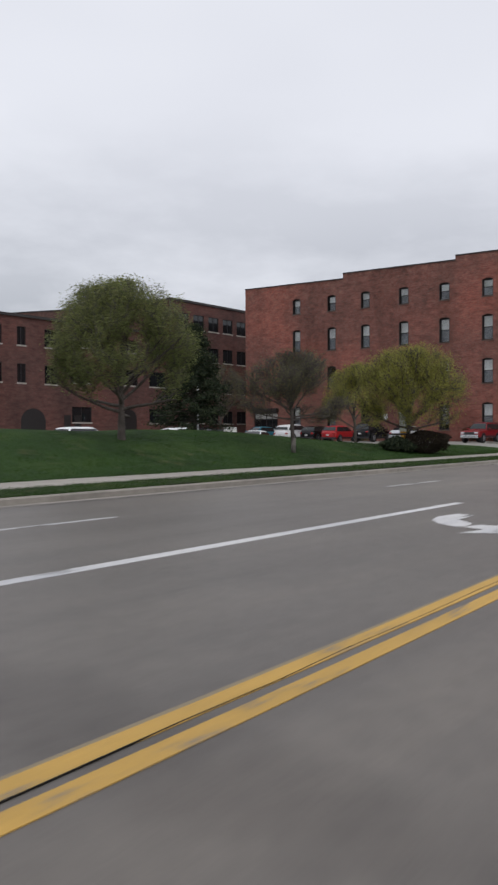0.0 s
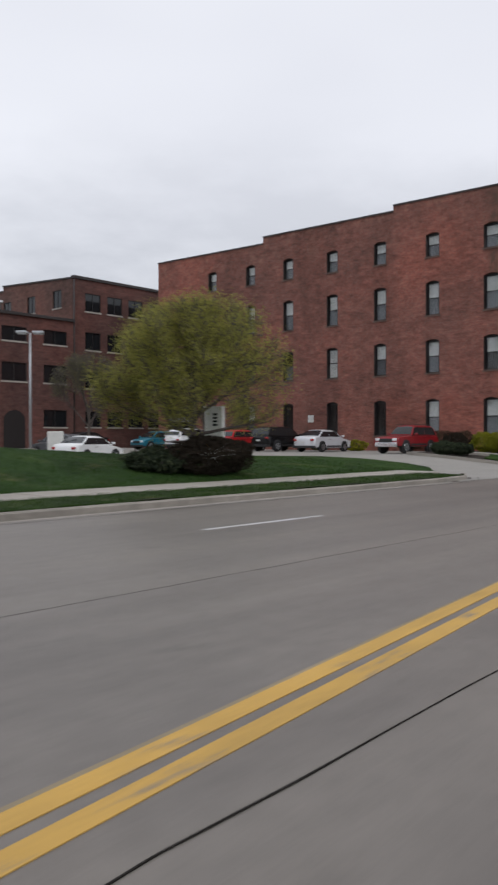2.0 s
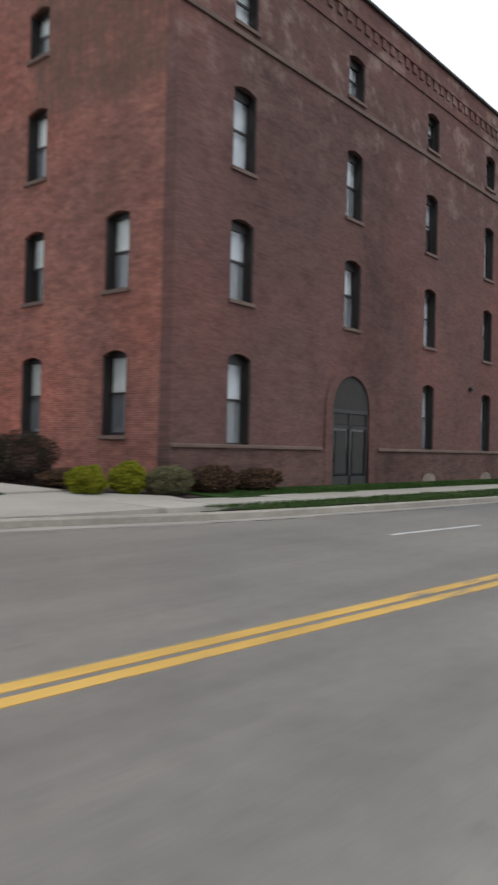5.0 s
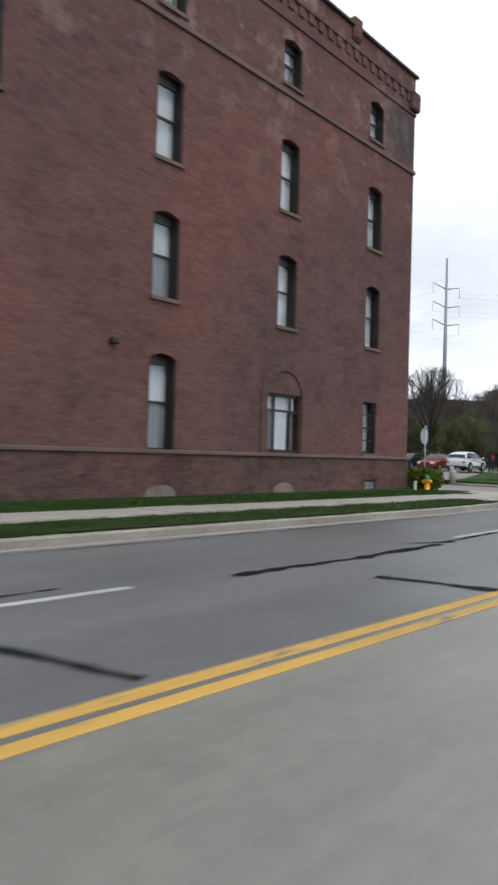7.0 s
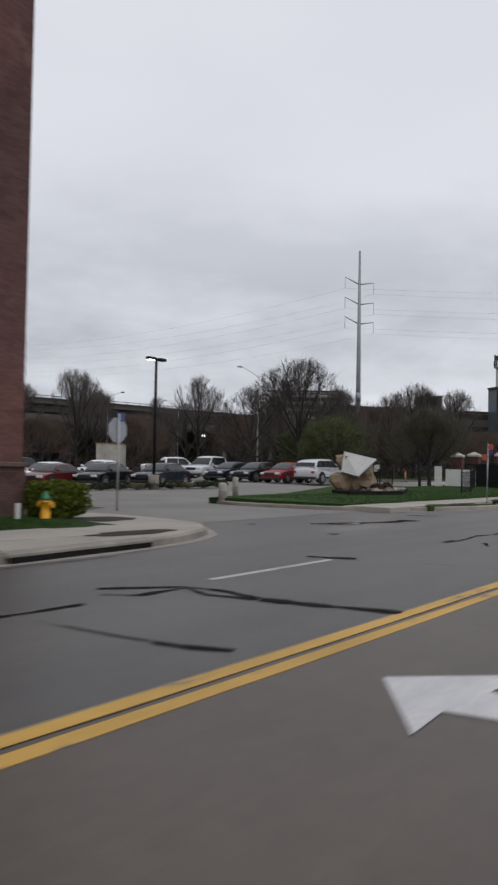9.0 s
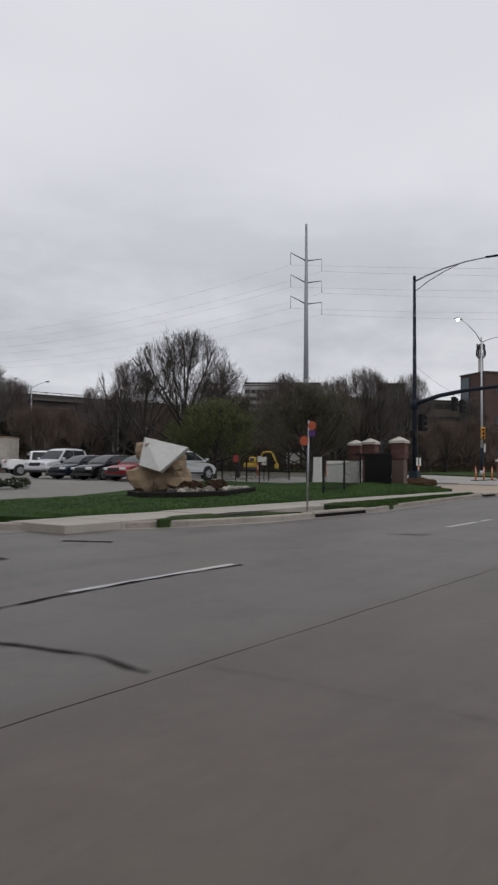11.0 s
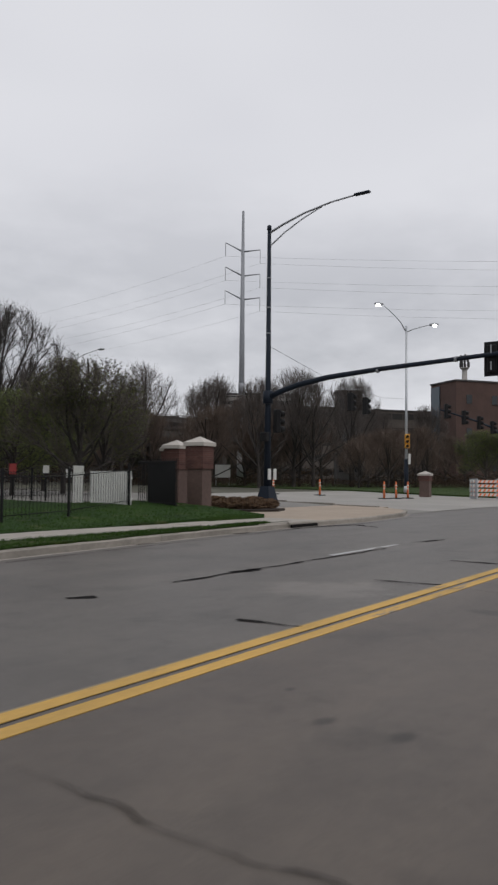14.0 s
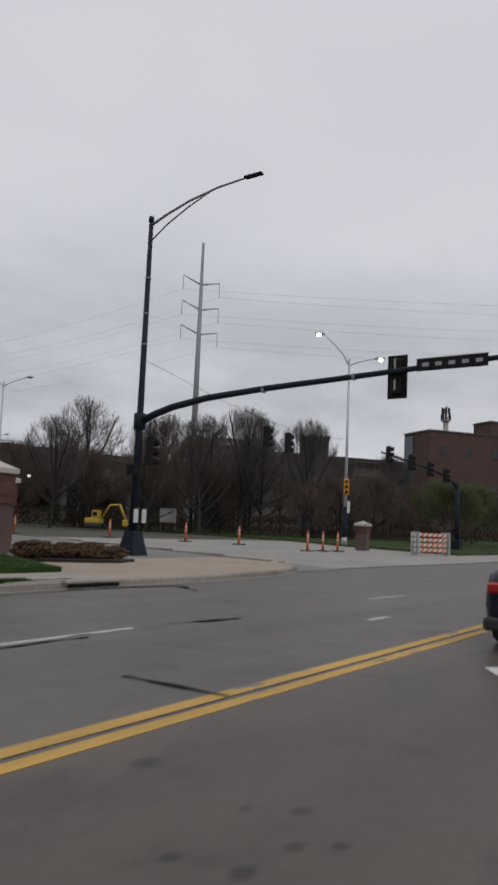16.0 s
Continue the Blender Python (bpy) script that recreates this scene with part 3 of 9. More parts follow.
def curve_table(table, x):
    """Smooth line (Catmull-Rom) through (x, y) knots."""
    n = len(table)
    if x <= table[0][0]:
        return table[0][1]
    if x >= table[-1][0]:
        return table[-1][1]
    i = next(k for k in range(n - 1) if table[k + 1][0] >= x)
    x0, y0 = table[i]
    x1, y1 = table[i + 1]
    def slope(k):
        a, b = table[max(0, k - 1)], table[min(n - 1, k + 1)]
        return (b[1] - a[1]) / (b[0] - a[0])
    h = x1 - x0
    t = (x - x0) / h
    a, b = slope(i) * h, slope(i + 1) * h
    return (2 * t**3 - 3 * t**2 + 1) * y0 + (t**3 - 2 * t**2 + t) * a + (-2 * t**3 + 3 * t**2) * y1 + (t**3 - t**2) * b


def mesh_of(bm, name, mat, soft=False):
    me = bpy.data.meshes.new(name)
    bm.normal_update()
    bm.to_mesh(me)
    bm.free()
    for m in (mat if isinstance(mat, (list, tuple)) else [mat]):
        me.materials.append(m)
    if soft:
        for p in me.polygons:
            p.use_smooth = True
    return me


def part(name, bm, material, parent, label="", soft=False):
    """Links a bmesh as one mesh object under a thing or part (its coordinates are the parent's)."""
    ob = new(name, mesh_of(bm, name, material, soft))
    ob.parent = parent
    if label:
        ob["label"] = label
    return ob


def share(name, me, parent, m, label=""):
    ob = new(name, me)
    ob.parent = parent
    ob.matrix_basis = m
    if label:
        ob["label"] = label
    return ob


def thing(name, label, category, at=(0, 0, 0), rz=0, group="", kind=""):
    e = new(name)
    e.empty_display_size = 0.3
    e.matrix_basis = pose(*at, 0, 0, rz)
    return tagged(e, label, category, group, kind)


def solid(name, bm, material, label, category="", group="", kind="", soft=False):
    return tagged(new(name, mesh_of(bm, name, material, soft)), label, category, group, kind)


def structure(name, bm, material, label="", soft=False):
    return tagged(new(name, mesh_of(bm, name, material, soft)), label, "", "", "structure")


def py_mesh(name, verts, faces, mat, soft=False):
    me = bpy.data.meshes.new(name)
    me.from_pydata([tuple(v) for v in verts], [], faces)
    for m in (mat if isinstance(mat, (list, tuple)) else [mat]):
        me.materials.append(m)
    if soft:
        for p in me.polygons:
            p.use_smooth = True
    return me


def box(bm, x0, x1, y0, y1, z0, z1, bevel=0.0, mi=0):
    vs = [bm.verts.new(p) for p in ((x0, y0, z0), (x1, y0, z0), (x1, y1, z0), (x0, y1, z0), (x0, y0, z1), (x1, y0, z1), (x1, y1, z1), (x0, y1, z1))]
    fs = [bm.faces.new([vs[i] for i in f]) for f in ((3, 2, 1, 0), (4, 5, 6, 7), (0, 1, 5, 4), (1, 2, 6, 5), (2, 3, 7, 6), (3, 0, 4, 7))]
    for f in fs:
        f.material_index = mi
    if bevel:
        bmesh.ops.bevel(bm, geom=list({e for f in fs for e in f.edges}), offset=bevel, segments=1, affect="EDGES")
    return vs


def B(*a, **k):
    bm = bmesh.new()
    box(bm, *a, **k)
    return bm


def tube(bm, pts, radii, sides=8, cap=True, mi=0):
    """A round bar through points, with a radius at each."""
    rings = []
    pts = [Vector(p) for p in pts]
    if not hasattr(radii, "__len__"):
        radii = [radii] * len(pts)
    for i, (p, r) in enumerate(zip(pts, radii)):
        d = (pts[min(i + 1, len(pts) - 1)] - pts[max(i - 1, 0)]).normalized()
        a = Vector((0, 0, 1)) if abs(d.z) < 0.9 else Vector((1, 0, 0))
        u = d.cross(a).normalized()
        v = d.cross(u)
        rings.append([bm.verts.new(p + r * (math.cos(k * math.tau / sides) * u + math.sin(k * math.tau / sides) * v)) for k in range(sides)])
    for a, b in zip(rings, rings[1:]):
        for k in range(sides):
            f = bm.faces.new((a[k], b[k], b[(k + 1) % sides], a[(k + 1) % sides]))
            f.smooth, f.material_index = True, mi
    if cap:
        bm.faces.new(rings[0]).material_index = mi
        bm.faces.new(rings[-1][::-1]).material_index = mi
    bmesh.ops.recalc_face_normals(bm, faces=bm.faces)


def T(*a, **k):
    bm = bmesh.new()
    tube(bm, *a, **k)
    return bm


def prism(bm, outline, axis, lo, hi, mi=0):
    """An outline (pairs) pushed along an axis: x -> pairs are (y, z); y -> (x, z); z -> (x, y)."""
    def at(p, v):
        return {"x": (v, p[0], p[1]), "y": (p[0], v, p[1]), "z": (p[0], p[1], v)}[axis]
    a = [bm.verts.new(at(p, lo)) for p in outline]
    b = [bm.verts.new(at(p, hi)) for p in outline]
    n = len(outline)
    fs = [bm.faces.new(a), bm.faces.new(b[::-1])]
    fs += [bm.faces.new((a[i], b[i], b[(i + 1) % n], a[(i + 1) % n])) for i in range(n)]
    for f in fs:
        f.material_index = mi
    bmesh.ops.recalc_face_normals(bm, faces=fs)


def P(*a, **k):
    bm = bmesh.new()
    prism(bm, *a, **k)
    return bm


def ring_solid(bm, z_r, sides=12, mi=0):
    """A turned solid about z through (z, radius) pairs."""
    tube(bm, [(0, 0, z) for z, _ in z_r], [r for _, r in z_r], sides, True, mi)


def sheet(name, rows, mat, label="", lift=None):
    """A surface through rows of points, all of one length."""
    verts = [p for r in rows for p in r]
    n = len(rows[0])
    faces = [(i * n + j, i * n + j + 1, (i + 1) * n + j + 1, (i + 1) * n + j) for i in range(len(rows) - 1) for j in range(n - 1)]
    if name.startswith(("lawn", "verge", "plaza", "path", "pavement_corner", "pavement_apron")):
        # a turned-down rim, so that no edge is open underneath
        m = len(rows)
        rim = [j for j in range(n)] + [i * n + n - 1 for i in range(1, m)] + [(m - 1) * n + j for j in range(n - 2, -1, -1)] + [i * n for i in range(m - 2, 0, -1)]
        o = len(verts)
        verts = verts + [(verts[k][0], verts[k][1], verts[k][2] - 0.3) for k in rim]
        c = len(rim)
        faces = faces + [(rim[k], o + k, o + (k + 1) % c, rim[(k + 1) % c]) for k in range(c)]
    me = py_mesh(name, verts, faces, mat, not name.startswith(("lawn", "verge", "plaza", "path", "pavement")))
    return tagged(new(name, me), label, "", "", "structure")


def ribbon(bm, line, w, z=0.006, ragged=0.0, rng=None, swell=None):
    """A flat strip of a width along a line of (x, y)."""
    a, b = [], []
    for i, p in enumerate(line):
        q, r = line[max(0, i - 1)], line[min(len(line) - 1, i + 1)]
        dx, dy = r[0] - q[0], r[1] - q[1]
        d = math.hypot(dx, dy) or 1
        ww = w * (1 + (rng.uniform(-ragged, ragged) if rng else 0)) / 2 * (swell(p[0], p[1]) if swell else 1)
        a.append(bm.verts.new((p[0] - dy / d * ww, p[1] + dx / d * ww, z)))
        b.append(bm.verts.new((p[0] + dy / d * ww, p[1] - dx / d * ww, z)))
    for i in range(len(line) - 1):
        bm.faces.new((b[i], b[i + 1], a[i + 1], a[i]))
    # the edges run down to the ground
    if z < 0.008:
        for side in (a, b):
            low = [bm.verts.new((v.co.x, v.co.y, 0.0005)) for v in side]
            for i in range(len(line) - 1):
                bm.faces.new((side[i], side[i + 1], low[i + 1], low[i]))


def bar_along(bm, line, w, z0, z1):
    """A solid strip on a line of (x, y), its left side on the line."""
    L, R = [], []
    for i, p in enumerate(line):
        q, r = line[max(0, i - 1)], line[min(len(line) - 1, i + 1)]
        dx, dy = r[0] - q[0], r[1] - q[1]
        d = math.hypot(dx, dy) or 1
        nx, ny = -dy / d * w, dx / d * w
        L.append([bm.verts.new((p[0], p[1], z)) for z in (z0, z1 - 0.03)] + [bm.verts.new((p[0] + nx * 0.16, p[1] + ny * 0.16, z1))])
        R.append([bm.verts.new((p[0] + nx, p[1] + ny, z)) for z in (z1, z0)])
    sec = [l + r for l, r in zip(L, R)]
    for a, b in zip(sec, sec[1:]):
        for k in range(4):
            bm.faces.new((a[k], b[k], b[k + 1], a[k + 1]))
    bm.faces.new(sec[0])
    bm.faces.new(sec[-1][::-1])
    bmesh.ops.recalc_face_normals(bm, faces=bm.faces)


def resample(line, step):
    """Points at even steps along a line."""
    pts = [Vector(p) for p in line]
    out, left = [pts[0].copy()], step
    for a, b in zip(pts, pts[1:]):
        d = (b - a).length
        while left <= d:
            out.append(a + (b - a) * (left / d))
            left += step
        left -= d
    return out

# ---------------------------------------------------------------- ground
KERB_W = [(-70, 8.9), (-30, 10.1), (0, 11.0), (20, 11.58), (42, 12.25), (44.2, 12.6), (46.0, 13.6)]
KERB_M = [(55.05, 15.3), (56.0, 13.75), (57.7, 12.6), (61.6, 11.45), (63.7, 11.0), (68, 10.5), (73, 10.12), (83, 9.75), (91, 9.5), (98.0, 9.7), (100.4, 10.05), (102.0, 10.75), (103.1, 11.8), (103.8, 14.0), (104.2, 19), (104.4, 60)]
KERB_E = [(114.6, 20.9), (113.3, 19.9), (112.7, 18.5), (112.7, 17.0), (112.9, 15.6), (113.3, 13.9), (114.6, 12.5), (116.6, 11.5), (119.3, 10.8), (124, 10.6), (128, 11.1), (133.5, 11.7), (137.3, 12.0), (142, 11.9), (146.5, 12.5), (149.3, 13.6), (151.0, 15.4), (152.0, 18.5), (152.6, 26), (154, 90)]
YELLOW = [(-70, -1.6), (-30, -0.55), (-0.3, 0.26), (4.7, 0.47), (9.3, 0.74), (10.7, 0.84), (14.9, 1.24), (16, 1.33), (20.4, 1.90), (26.1, 2.66), (31.8, 3.36), (37.6, 3.88), (42, 4.5), (45.4, 4.95), (48.5, 5.10), (52, 4.96), (58, 4.58), (69, 3.84), (75, 3.66), (80, 3.5), (88, 3.43), (96, 3.35), (105, 3.37), (118, 3.42), (125, 3.53), (132, 3.66), (146, 3.85)]
DASHES = [(-70, 5.6), (0, 7.75), (17, 8.1), (30, 8.35), (40, 8.42), (53, 8.37), (62, 7.7), (76, 6.57), (86, 6.57), (98, 6.47), (122, 6.74), (128, 6.88), (133, 7.07), (146, 7.2)]


def lot_w(y):
    return 0.008 + 0.592 * smooth01((y - 13) / 10)


def terrain(x, y):
    """Height of paved ground and lawn, west lot to east lot."""
    if y < 9:
        return 0.0
    west = lot_w(y) * (0.25 + 0.75 * smooth01((x - 43) / 13))
    mid = 0.13
    e = smooth01((x - 115) / 19)
    east = min(18, max(0, y - 13)) * (0.004 + 0.023 * e)
    if x < 66:
        return west
    if x < 103:
        a = smooth01((x - 66) / 4)
        return west * (1 - a) + mid * a if y < 20 else west
    return east


def berm(x, y):
    wave = 0.10 * math.sin(x * 0.21 + 1.0) + 0.06 * math.sin(x * 0.5 + y * 0.3)
    return (1.05 + wave) * smooth01((45 - x) / 25) * smooth01((y - 15.3) / 9.5) * (1 - smooth01((y - 26) / 7))


def lawn_w(x, y):
    return max(lot_w(y), 0.13) + 0.03 + berm(x, y)


def grid_rows(ys, x_lo, x_hi, n, z, rag=0.0, rng=None):
    rows = []
    for y in ys:
        a, b = x_lo(y), x_hi(y)
        rows.append([(a + (b - a) * i / n, y + (rng.uniform(-rag, rag) if rng else 0), z(a + (b - a) * i / n, y)) for i in range(n + 1)])
    return rows


def strip_rows(xs, y_lo, y_hi, n, z, rag=0.0, rng=None):
    rows = []
    for x in xs:
        a, b = y_lo(x), y_hi(x)
        if rng:
            a, b = a + rng.uniform(-rag, rag), b + rng.uniform(-rag, rag)
        rows.append([(x, a + (b - a) * i / n, z(x, a + (b - a) * i / n)) for i in range(n + 1)][::-1])
    return rows


def span(a, b, step):
    n = max(1, round((b - a) / step))
    return [a + (b - a) * i / n for i in range(n + 1)]


def build_ground():
    xs = [-2500, -900, -400, -200] + span(-100, 260, 10) + [320, 450, 700, 1200, 3000]
    ys = [-2500, -800, -300, -120, -60, -30, -14, 8.9, 11, 14, 20, 26, 34, 45, 60, 80, 110, 150, 220, 350, 600, 1200, 3000]
    def z(x, y):
        far = smooth01((y - 66) / 80) * 0.6
        return min(terrain(x, y), 1.2) - (0.10 if y > 16 else 0.25) + (far if y > 60 else 0)
    sheet("ground", [[(x, y, z(x, y)) for x in xs] for y in ys], M["earth"], "scrubby earth and rough grass reaching to the horizon")

    bm = bmesh.new()
    for a, b in zip(span(-160, 360, 20), span(-160, 360, 20)[1:]):
        for c, d in ((-9, 3), (3, 14.5)):
            bm.faces.new([bm.verts.new(p) for p in ((a, c, 0), (b, c, 0), (b, d, 0), (a, d, 0))])
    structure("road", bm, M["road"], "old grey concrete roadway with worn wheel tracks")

    # parking lot and driveway in the west, rising from the street
    sheet("pavement_lot_west", grid_rows(span(12.2, 64.8, 1.3), lambda y: -70, lambda y: 65.94 if y > 15.5 else 60, 40, lambda x, y: terrain(min(x, 65), y) + 0.004), M["lot"], "pale concrete driveway and parking lot")
    sheet("pavement_lot_east", grid_rows(span(13.2, 75, 1.5), lambda y: 103.2, lambda y: 152.0, 40, lambda x, y: terrain(x, y) + 0.006), M["lot_east"], "pale concrete side street and parking lot")

    rng = random.Random(3)
    walk_n = lambda x: 13.0 + 0.036 * x
    xb = [(15, 46.4), (15.8, 47.8), (17, 48.9), (18.4, 49.3), (20, 49.1), (22, 48.4), (26, 47.0), (33, 44.5)]
    sheet("lawn_berm", grid_rows(span(14.9, 33, 0.45), lambda y: -70, lambda y: lerp_table(xb, y), 120,
          lambda x, y: lawn_w(x, y) + 0.02 * noise.noise((x * 1.3, y * 1.3, 0)) if y > walk_n(x) + 1.85 else 0.09), M["grass"], "dark green spring lawn on a low bank")
    sheet("verge_west", strip_rows(span(-70, 44.6, 0.5), lambda x: lerp_table(KERB_W, x) + 0.19, lambda x: walk_n(x) + 0.02, 4, lambda x, y: 0.165 + 0.03 * noise.noise((x, y * 2, 3)), 0.05, rng), M["verge"], "patchy grass verge beside the kerb")
    fw_n = lambda x: 11.9 - 0.032 * (x - 74)
    sheet("verge_front", strip_rows(span(62.6, 96.2, 0.4), lambda x: curve_table(KERB_M[2:], x) + 0.2, lambda x: max(curve_table(KERB_M[2:], x) + 0.24, min(fw_n(x) + 0.02, 11.4 + (x - 62.6) * 0.2)), 4, lambda x, y: 0.165 + 0.03 * noise.noise((x, y * 2, 3)), 0.07, rng), M["verge"], "patchy grass verge before the brick building")
    sheet("lawn_front", strip_rows(span(66.0, 101.2, 0.5), lambda x: fw_n(x) + 1.5, lambda x: 15.88, 5, lambda x, y: 0.16 + 0.05 * (y - 13) / 2.5 + 0.02 * noise.noise((x, y, 1))), M["grass"], "narrow strip of lawn at the foot of a brick wall")
    yb = [(112, 19.5), (115.5, 21.0), (120, 22.2), (128, 24.5), (134, 26.3), (140, 30)]
    ye = lambda x: 14.1 + max(0, (114.8 - x)) * 1.7
    sheet("lawn_corner", strip_rows(span(113.2, 139.3, 0.45), ye, lambda x: lerp_table(yb, x), 24, lambda x, y: max(terrain(x, y), 0.14) + 0.04 + 0.10 * math.sin(math.pi * min(1, max(0, (y - 14.2) / 9))) + 0.30 * math.exp(-((x - 138.5) ** 2 + (y - 18.5) ** 2) / 18) + 0.02 * noise.noise((x, y, 1))), M["grass"], "mown lawn on the corner")
    sheet("verge_corner", strip_rows(span(123.8, 136.9, 0.4), lambda x: curve_table(KERB_E[8:], x) + 0.09, lambda x: max(curve_table(KERB_E[8:], x) + 0.25, min(12.3, 11.2 + (x - 123) * 1.2, 12.35 + (138.6 - x) * 0.05 + 0.01 * (x - 124))), 5, lambda x, y: 0.195 + 0.025 * noise.noise((x, y * 2, 3)), 0.07, rng), M["verge"], "grass verge beside the kerb")
    sheet("verge_small", strip_rows(span(115.9, 120.5, 0.3), lambda x: curve_table(KERB_E[7:], x) + 0.2, lambda x: curve_table(KERB_E[7:], x) + 0.22 + 1.15 * math.sin(math.pi * (x - 115.8) / 4.8), 3, lambda x, y: 0.175 + 0.03 * noise.noise((x, y * 2, 3)), 0.04, rng), M["verge"], "worn tuft of grass beside the kerb")
    sheet("pavement_corner", strip_rows(span(98.4, 104.0, 0.4), lambda x: lerp_table(KERB_M, x) + 0.1, lambda x: 16.8, 5, lambda x, y: 0.155), M["walk"], "concrete corner pavement")
    sheet("pavement_apron", strip_rows(span(95.9, 100.3, 0.4), lambda x: lerp_table(KERB_M, x) + 0.1, lambda x: fw_n(x) + 0.4, 5, lambda x, y: 0.15), M["walk"], "concrete corner pavement beside the kerb")
    sheet("plaza", strip_rows(span(137.6, 152.0, 0.6), lambda x: lerp_table(KERB_E, x) + 0.12 if x < 151 else 15.8, lambda x: 60, 60, lambda x, y: max(0.155, terrain(x, y) * 0.8 + 0.02)), M["plaza"], "tan concrete corner plaza")
    sheet("pavement_cross_street", strip_rows(span(152.0, 212, 3), lambda x: 13.5, lambda x: 120, 40, lambda x, y: 0.75 * terrain(x, y) + 0.012), M["lot"], "pale concrete cross street")
    sheet("verge_far", grid_rows(span(17.5, 140, 5), lambda y: 176 + 0.5 * max(0, y - 26), lambda y: 330, 24, lambda x, y: 0.75 * terrain(x, y) + 0.14), M["verge"], "rough grass beyond the cross street")
    # island with shrubs beside the driveway
    ring = [(55.2, 16.0), (55.3, 19.0), (55.4, 21.3), (56.2, 22.5), (61.5, 22.7), (65.93, 22.8), (65.93, 14.6), (64.0, 15.0), (62.6, 15.9), (58.0, 15.8)]
    bm = bmesh.new()
    top = [bm.verts.new((x, y, terrain(x, y) + 0.10)) for x, y in ring]
    low = [bm.verts.new((x, y, terrain(x, y) - 0.1)) for x, y in ring]
    bm.faces.new(top)
    for i in range(len(ring)):
        j = (i + 1) % len(ring)
        bm.faces.new((low[i], low[j], top[j], top[i]))
    bmesh.ops.recalc_face_normals(bm, faces=bm.faces)
    bmesh.ops.triangulate(bm, faces=bm.faces)
    structure("planting_bed_west", bm, M["mulch"], "dark mulch bed beside the driveway")
    bm = bmesh.new()
    edge = [(p.x, p.y) for p in resample([(55.05, 15.4, 0), (55.2, 17.0, 0), (55.3, 19.0, 0), (55.4, 21.3, 0), (56.2, 22.5, 0)], 0.4)]
    bar_along(bm, edge, 0.14, -0.15, 0.155)
    for v in bm.verts:
        v.co.z += terrain(v.co.x, v.co.y)
    structure("kerb_island", bm, M["walk"], "pale concrete edging of the driveway island")
    sheet("lawn_island", [[(x, y, terrain(x, y) + 0.17) for x, y in r] for r in (((55.4, 15.95), (58.0, 15.9), (61.1, 16.05)), ((56.0, 17.0), (58.3, 17.1), (60.75, 16.95)), ((56.5, 18.1), (58.6, 18.8), (59.95, 19.5)))], M["grass"], "small triangle of lawn by the driveway")
    sheet("path_island", [[(x, y, max(0.155, terrain(x, y) + 0.13)) for x, y in r] for r in (((55.1, 15.7), (57.5, 15.9), (60.0, 16.0), (62.8, 16.3), (65.0, 14.9)), ((55.1, 15.5), (56.6, 14.6), (60.0, 14.4), (62.6, 14.4), (64.8, 13.9)), ((55.15, 15.3), (57.2, 12.95), (60.0, 12.5), (62.4, 12.5), (64.5, 13.0)))], M["walk"], "pale concrete pavement corner")
    sheet("path_wall", [[(x, y, terrain(x, y) + 0.18) for x, y in r] for r in (((59.6, 20.9), (60.35, 18.4), (61.1, 16.1)), ((60.5, 20.9), (61.4, 18.5), (62.8, 16.2)))], M["walk"], "concrete path between shrubs and lawn")
    # planting bed on the plaza
    ring = [(141.0, 18.6), (142.0, 19.3), (144.6, 18.4), (144.8, 16.9), (143.6, 16.4), (141.6, 17.4)]
    bm = bmesh.new()
    top = [bm.verts.new((x, y, 0.24)) for x, y in ring]
    low = [bm.verts.new((x, y, 0.1)) for x, y in ring]
    bm.faces.new(top)
    for i in range(len(ring)):
        bm.faces.new((low[i], low[(i + 1) % 6], top[(i + 1) % 6], top[i]))
    bmesh.ops.recalc_face_normals(bm, faces=bm.faces)
    structure("planting_bed_plaza", bm, M["mulch"], "small mulched planting bed set in the plaza")


def build_kerbs():
    for name, line in (("kerb_west", KERB_W), ("kerb_middle", KERB_M), ("kerb_east", KERB_E)):
        own = structure(name, B(line[1][0], line[1][0] + 0.02, line[1][1] + 0.02, line[1][1] + 0.04, -0.08, -0.06), M["kerb"], "cast concrete kerb")
        pts = [(p.x, p.y) for p in resample([(x, y, 0) for x, y in line], 0.75)]
        for i in range(0, len(pts) - 1, 4):
            seg = pts[i:i + 5]
            if len(seg) < 2:
                continue
            bm = bmesh.new()
            a, b = Vector((*seg[0], 0)), Vector((*seg[1], 0))
            seg[0] = tuple((a + (b - a).normalized() * 0.012)[:2])
            lift = terrain(seg[0][0], seg[0][1]) * 0.75 if seg[0][1] > 15 else 0
            bar_along(bm, seg, 0.2, -0.05, 0.15 + lift)
            ob = new("kerb_stone", mesh_of(bm, "kerb_stone", M["kerb"]))
            ob.parent = own
        bm = bmesh.new()
        wide = 0.28 if name == "kerb_east" else 0.46
        ribbon(bm, [(x, y - wide * 0.48) if i < len(line) else (x, y) for i, (x, y) in enumerate(pts) if y < 16], wide, 0.005)
        structure(name.replace("kerb", "gutter"), bm, M["gutter"], "concrete gutter strip")


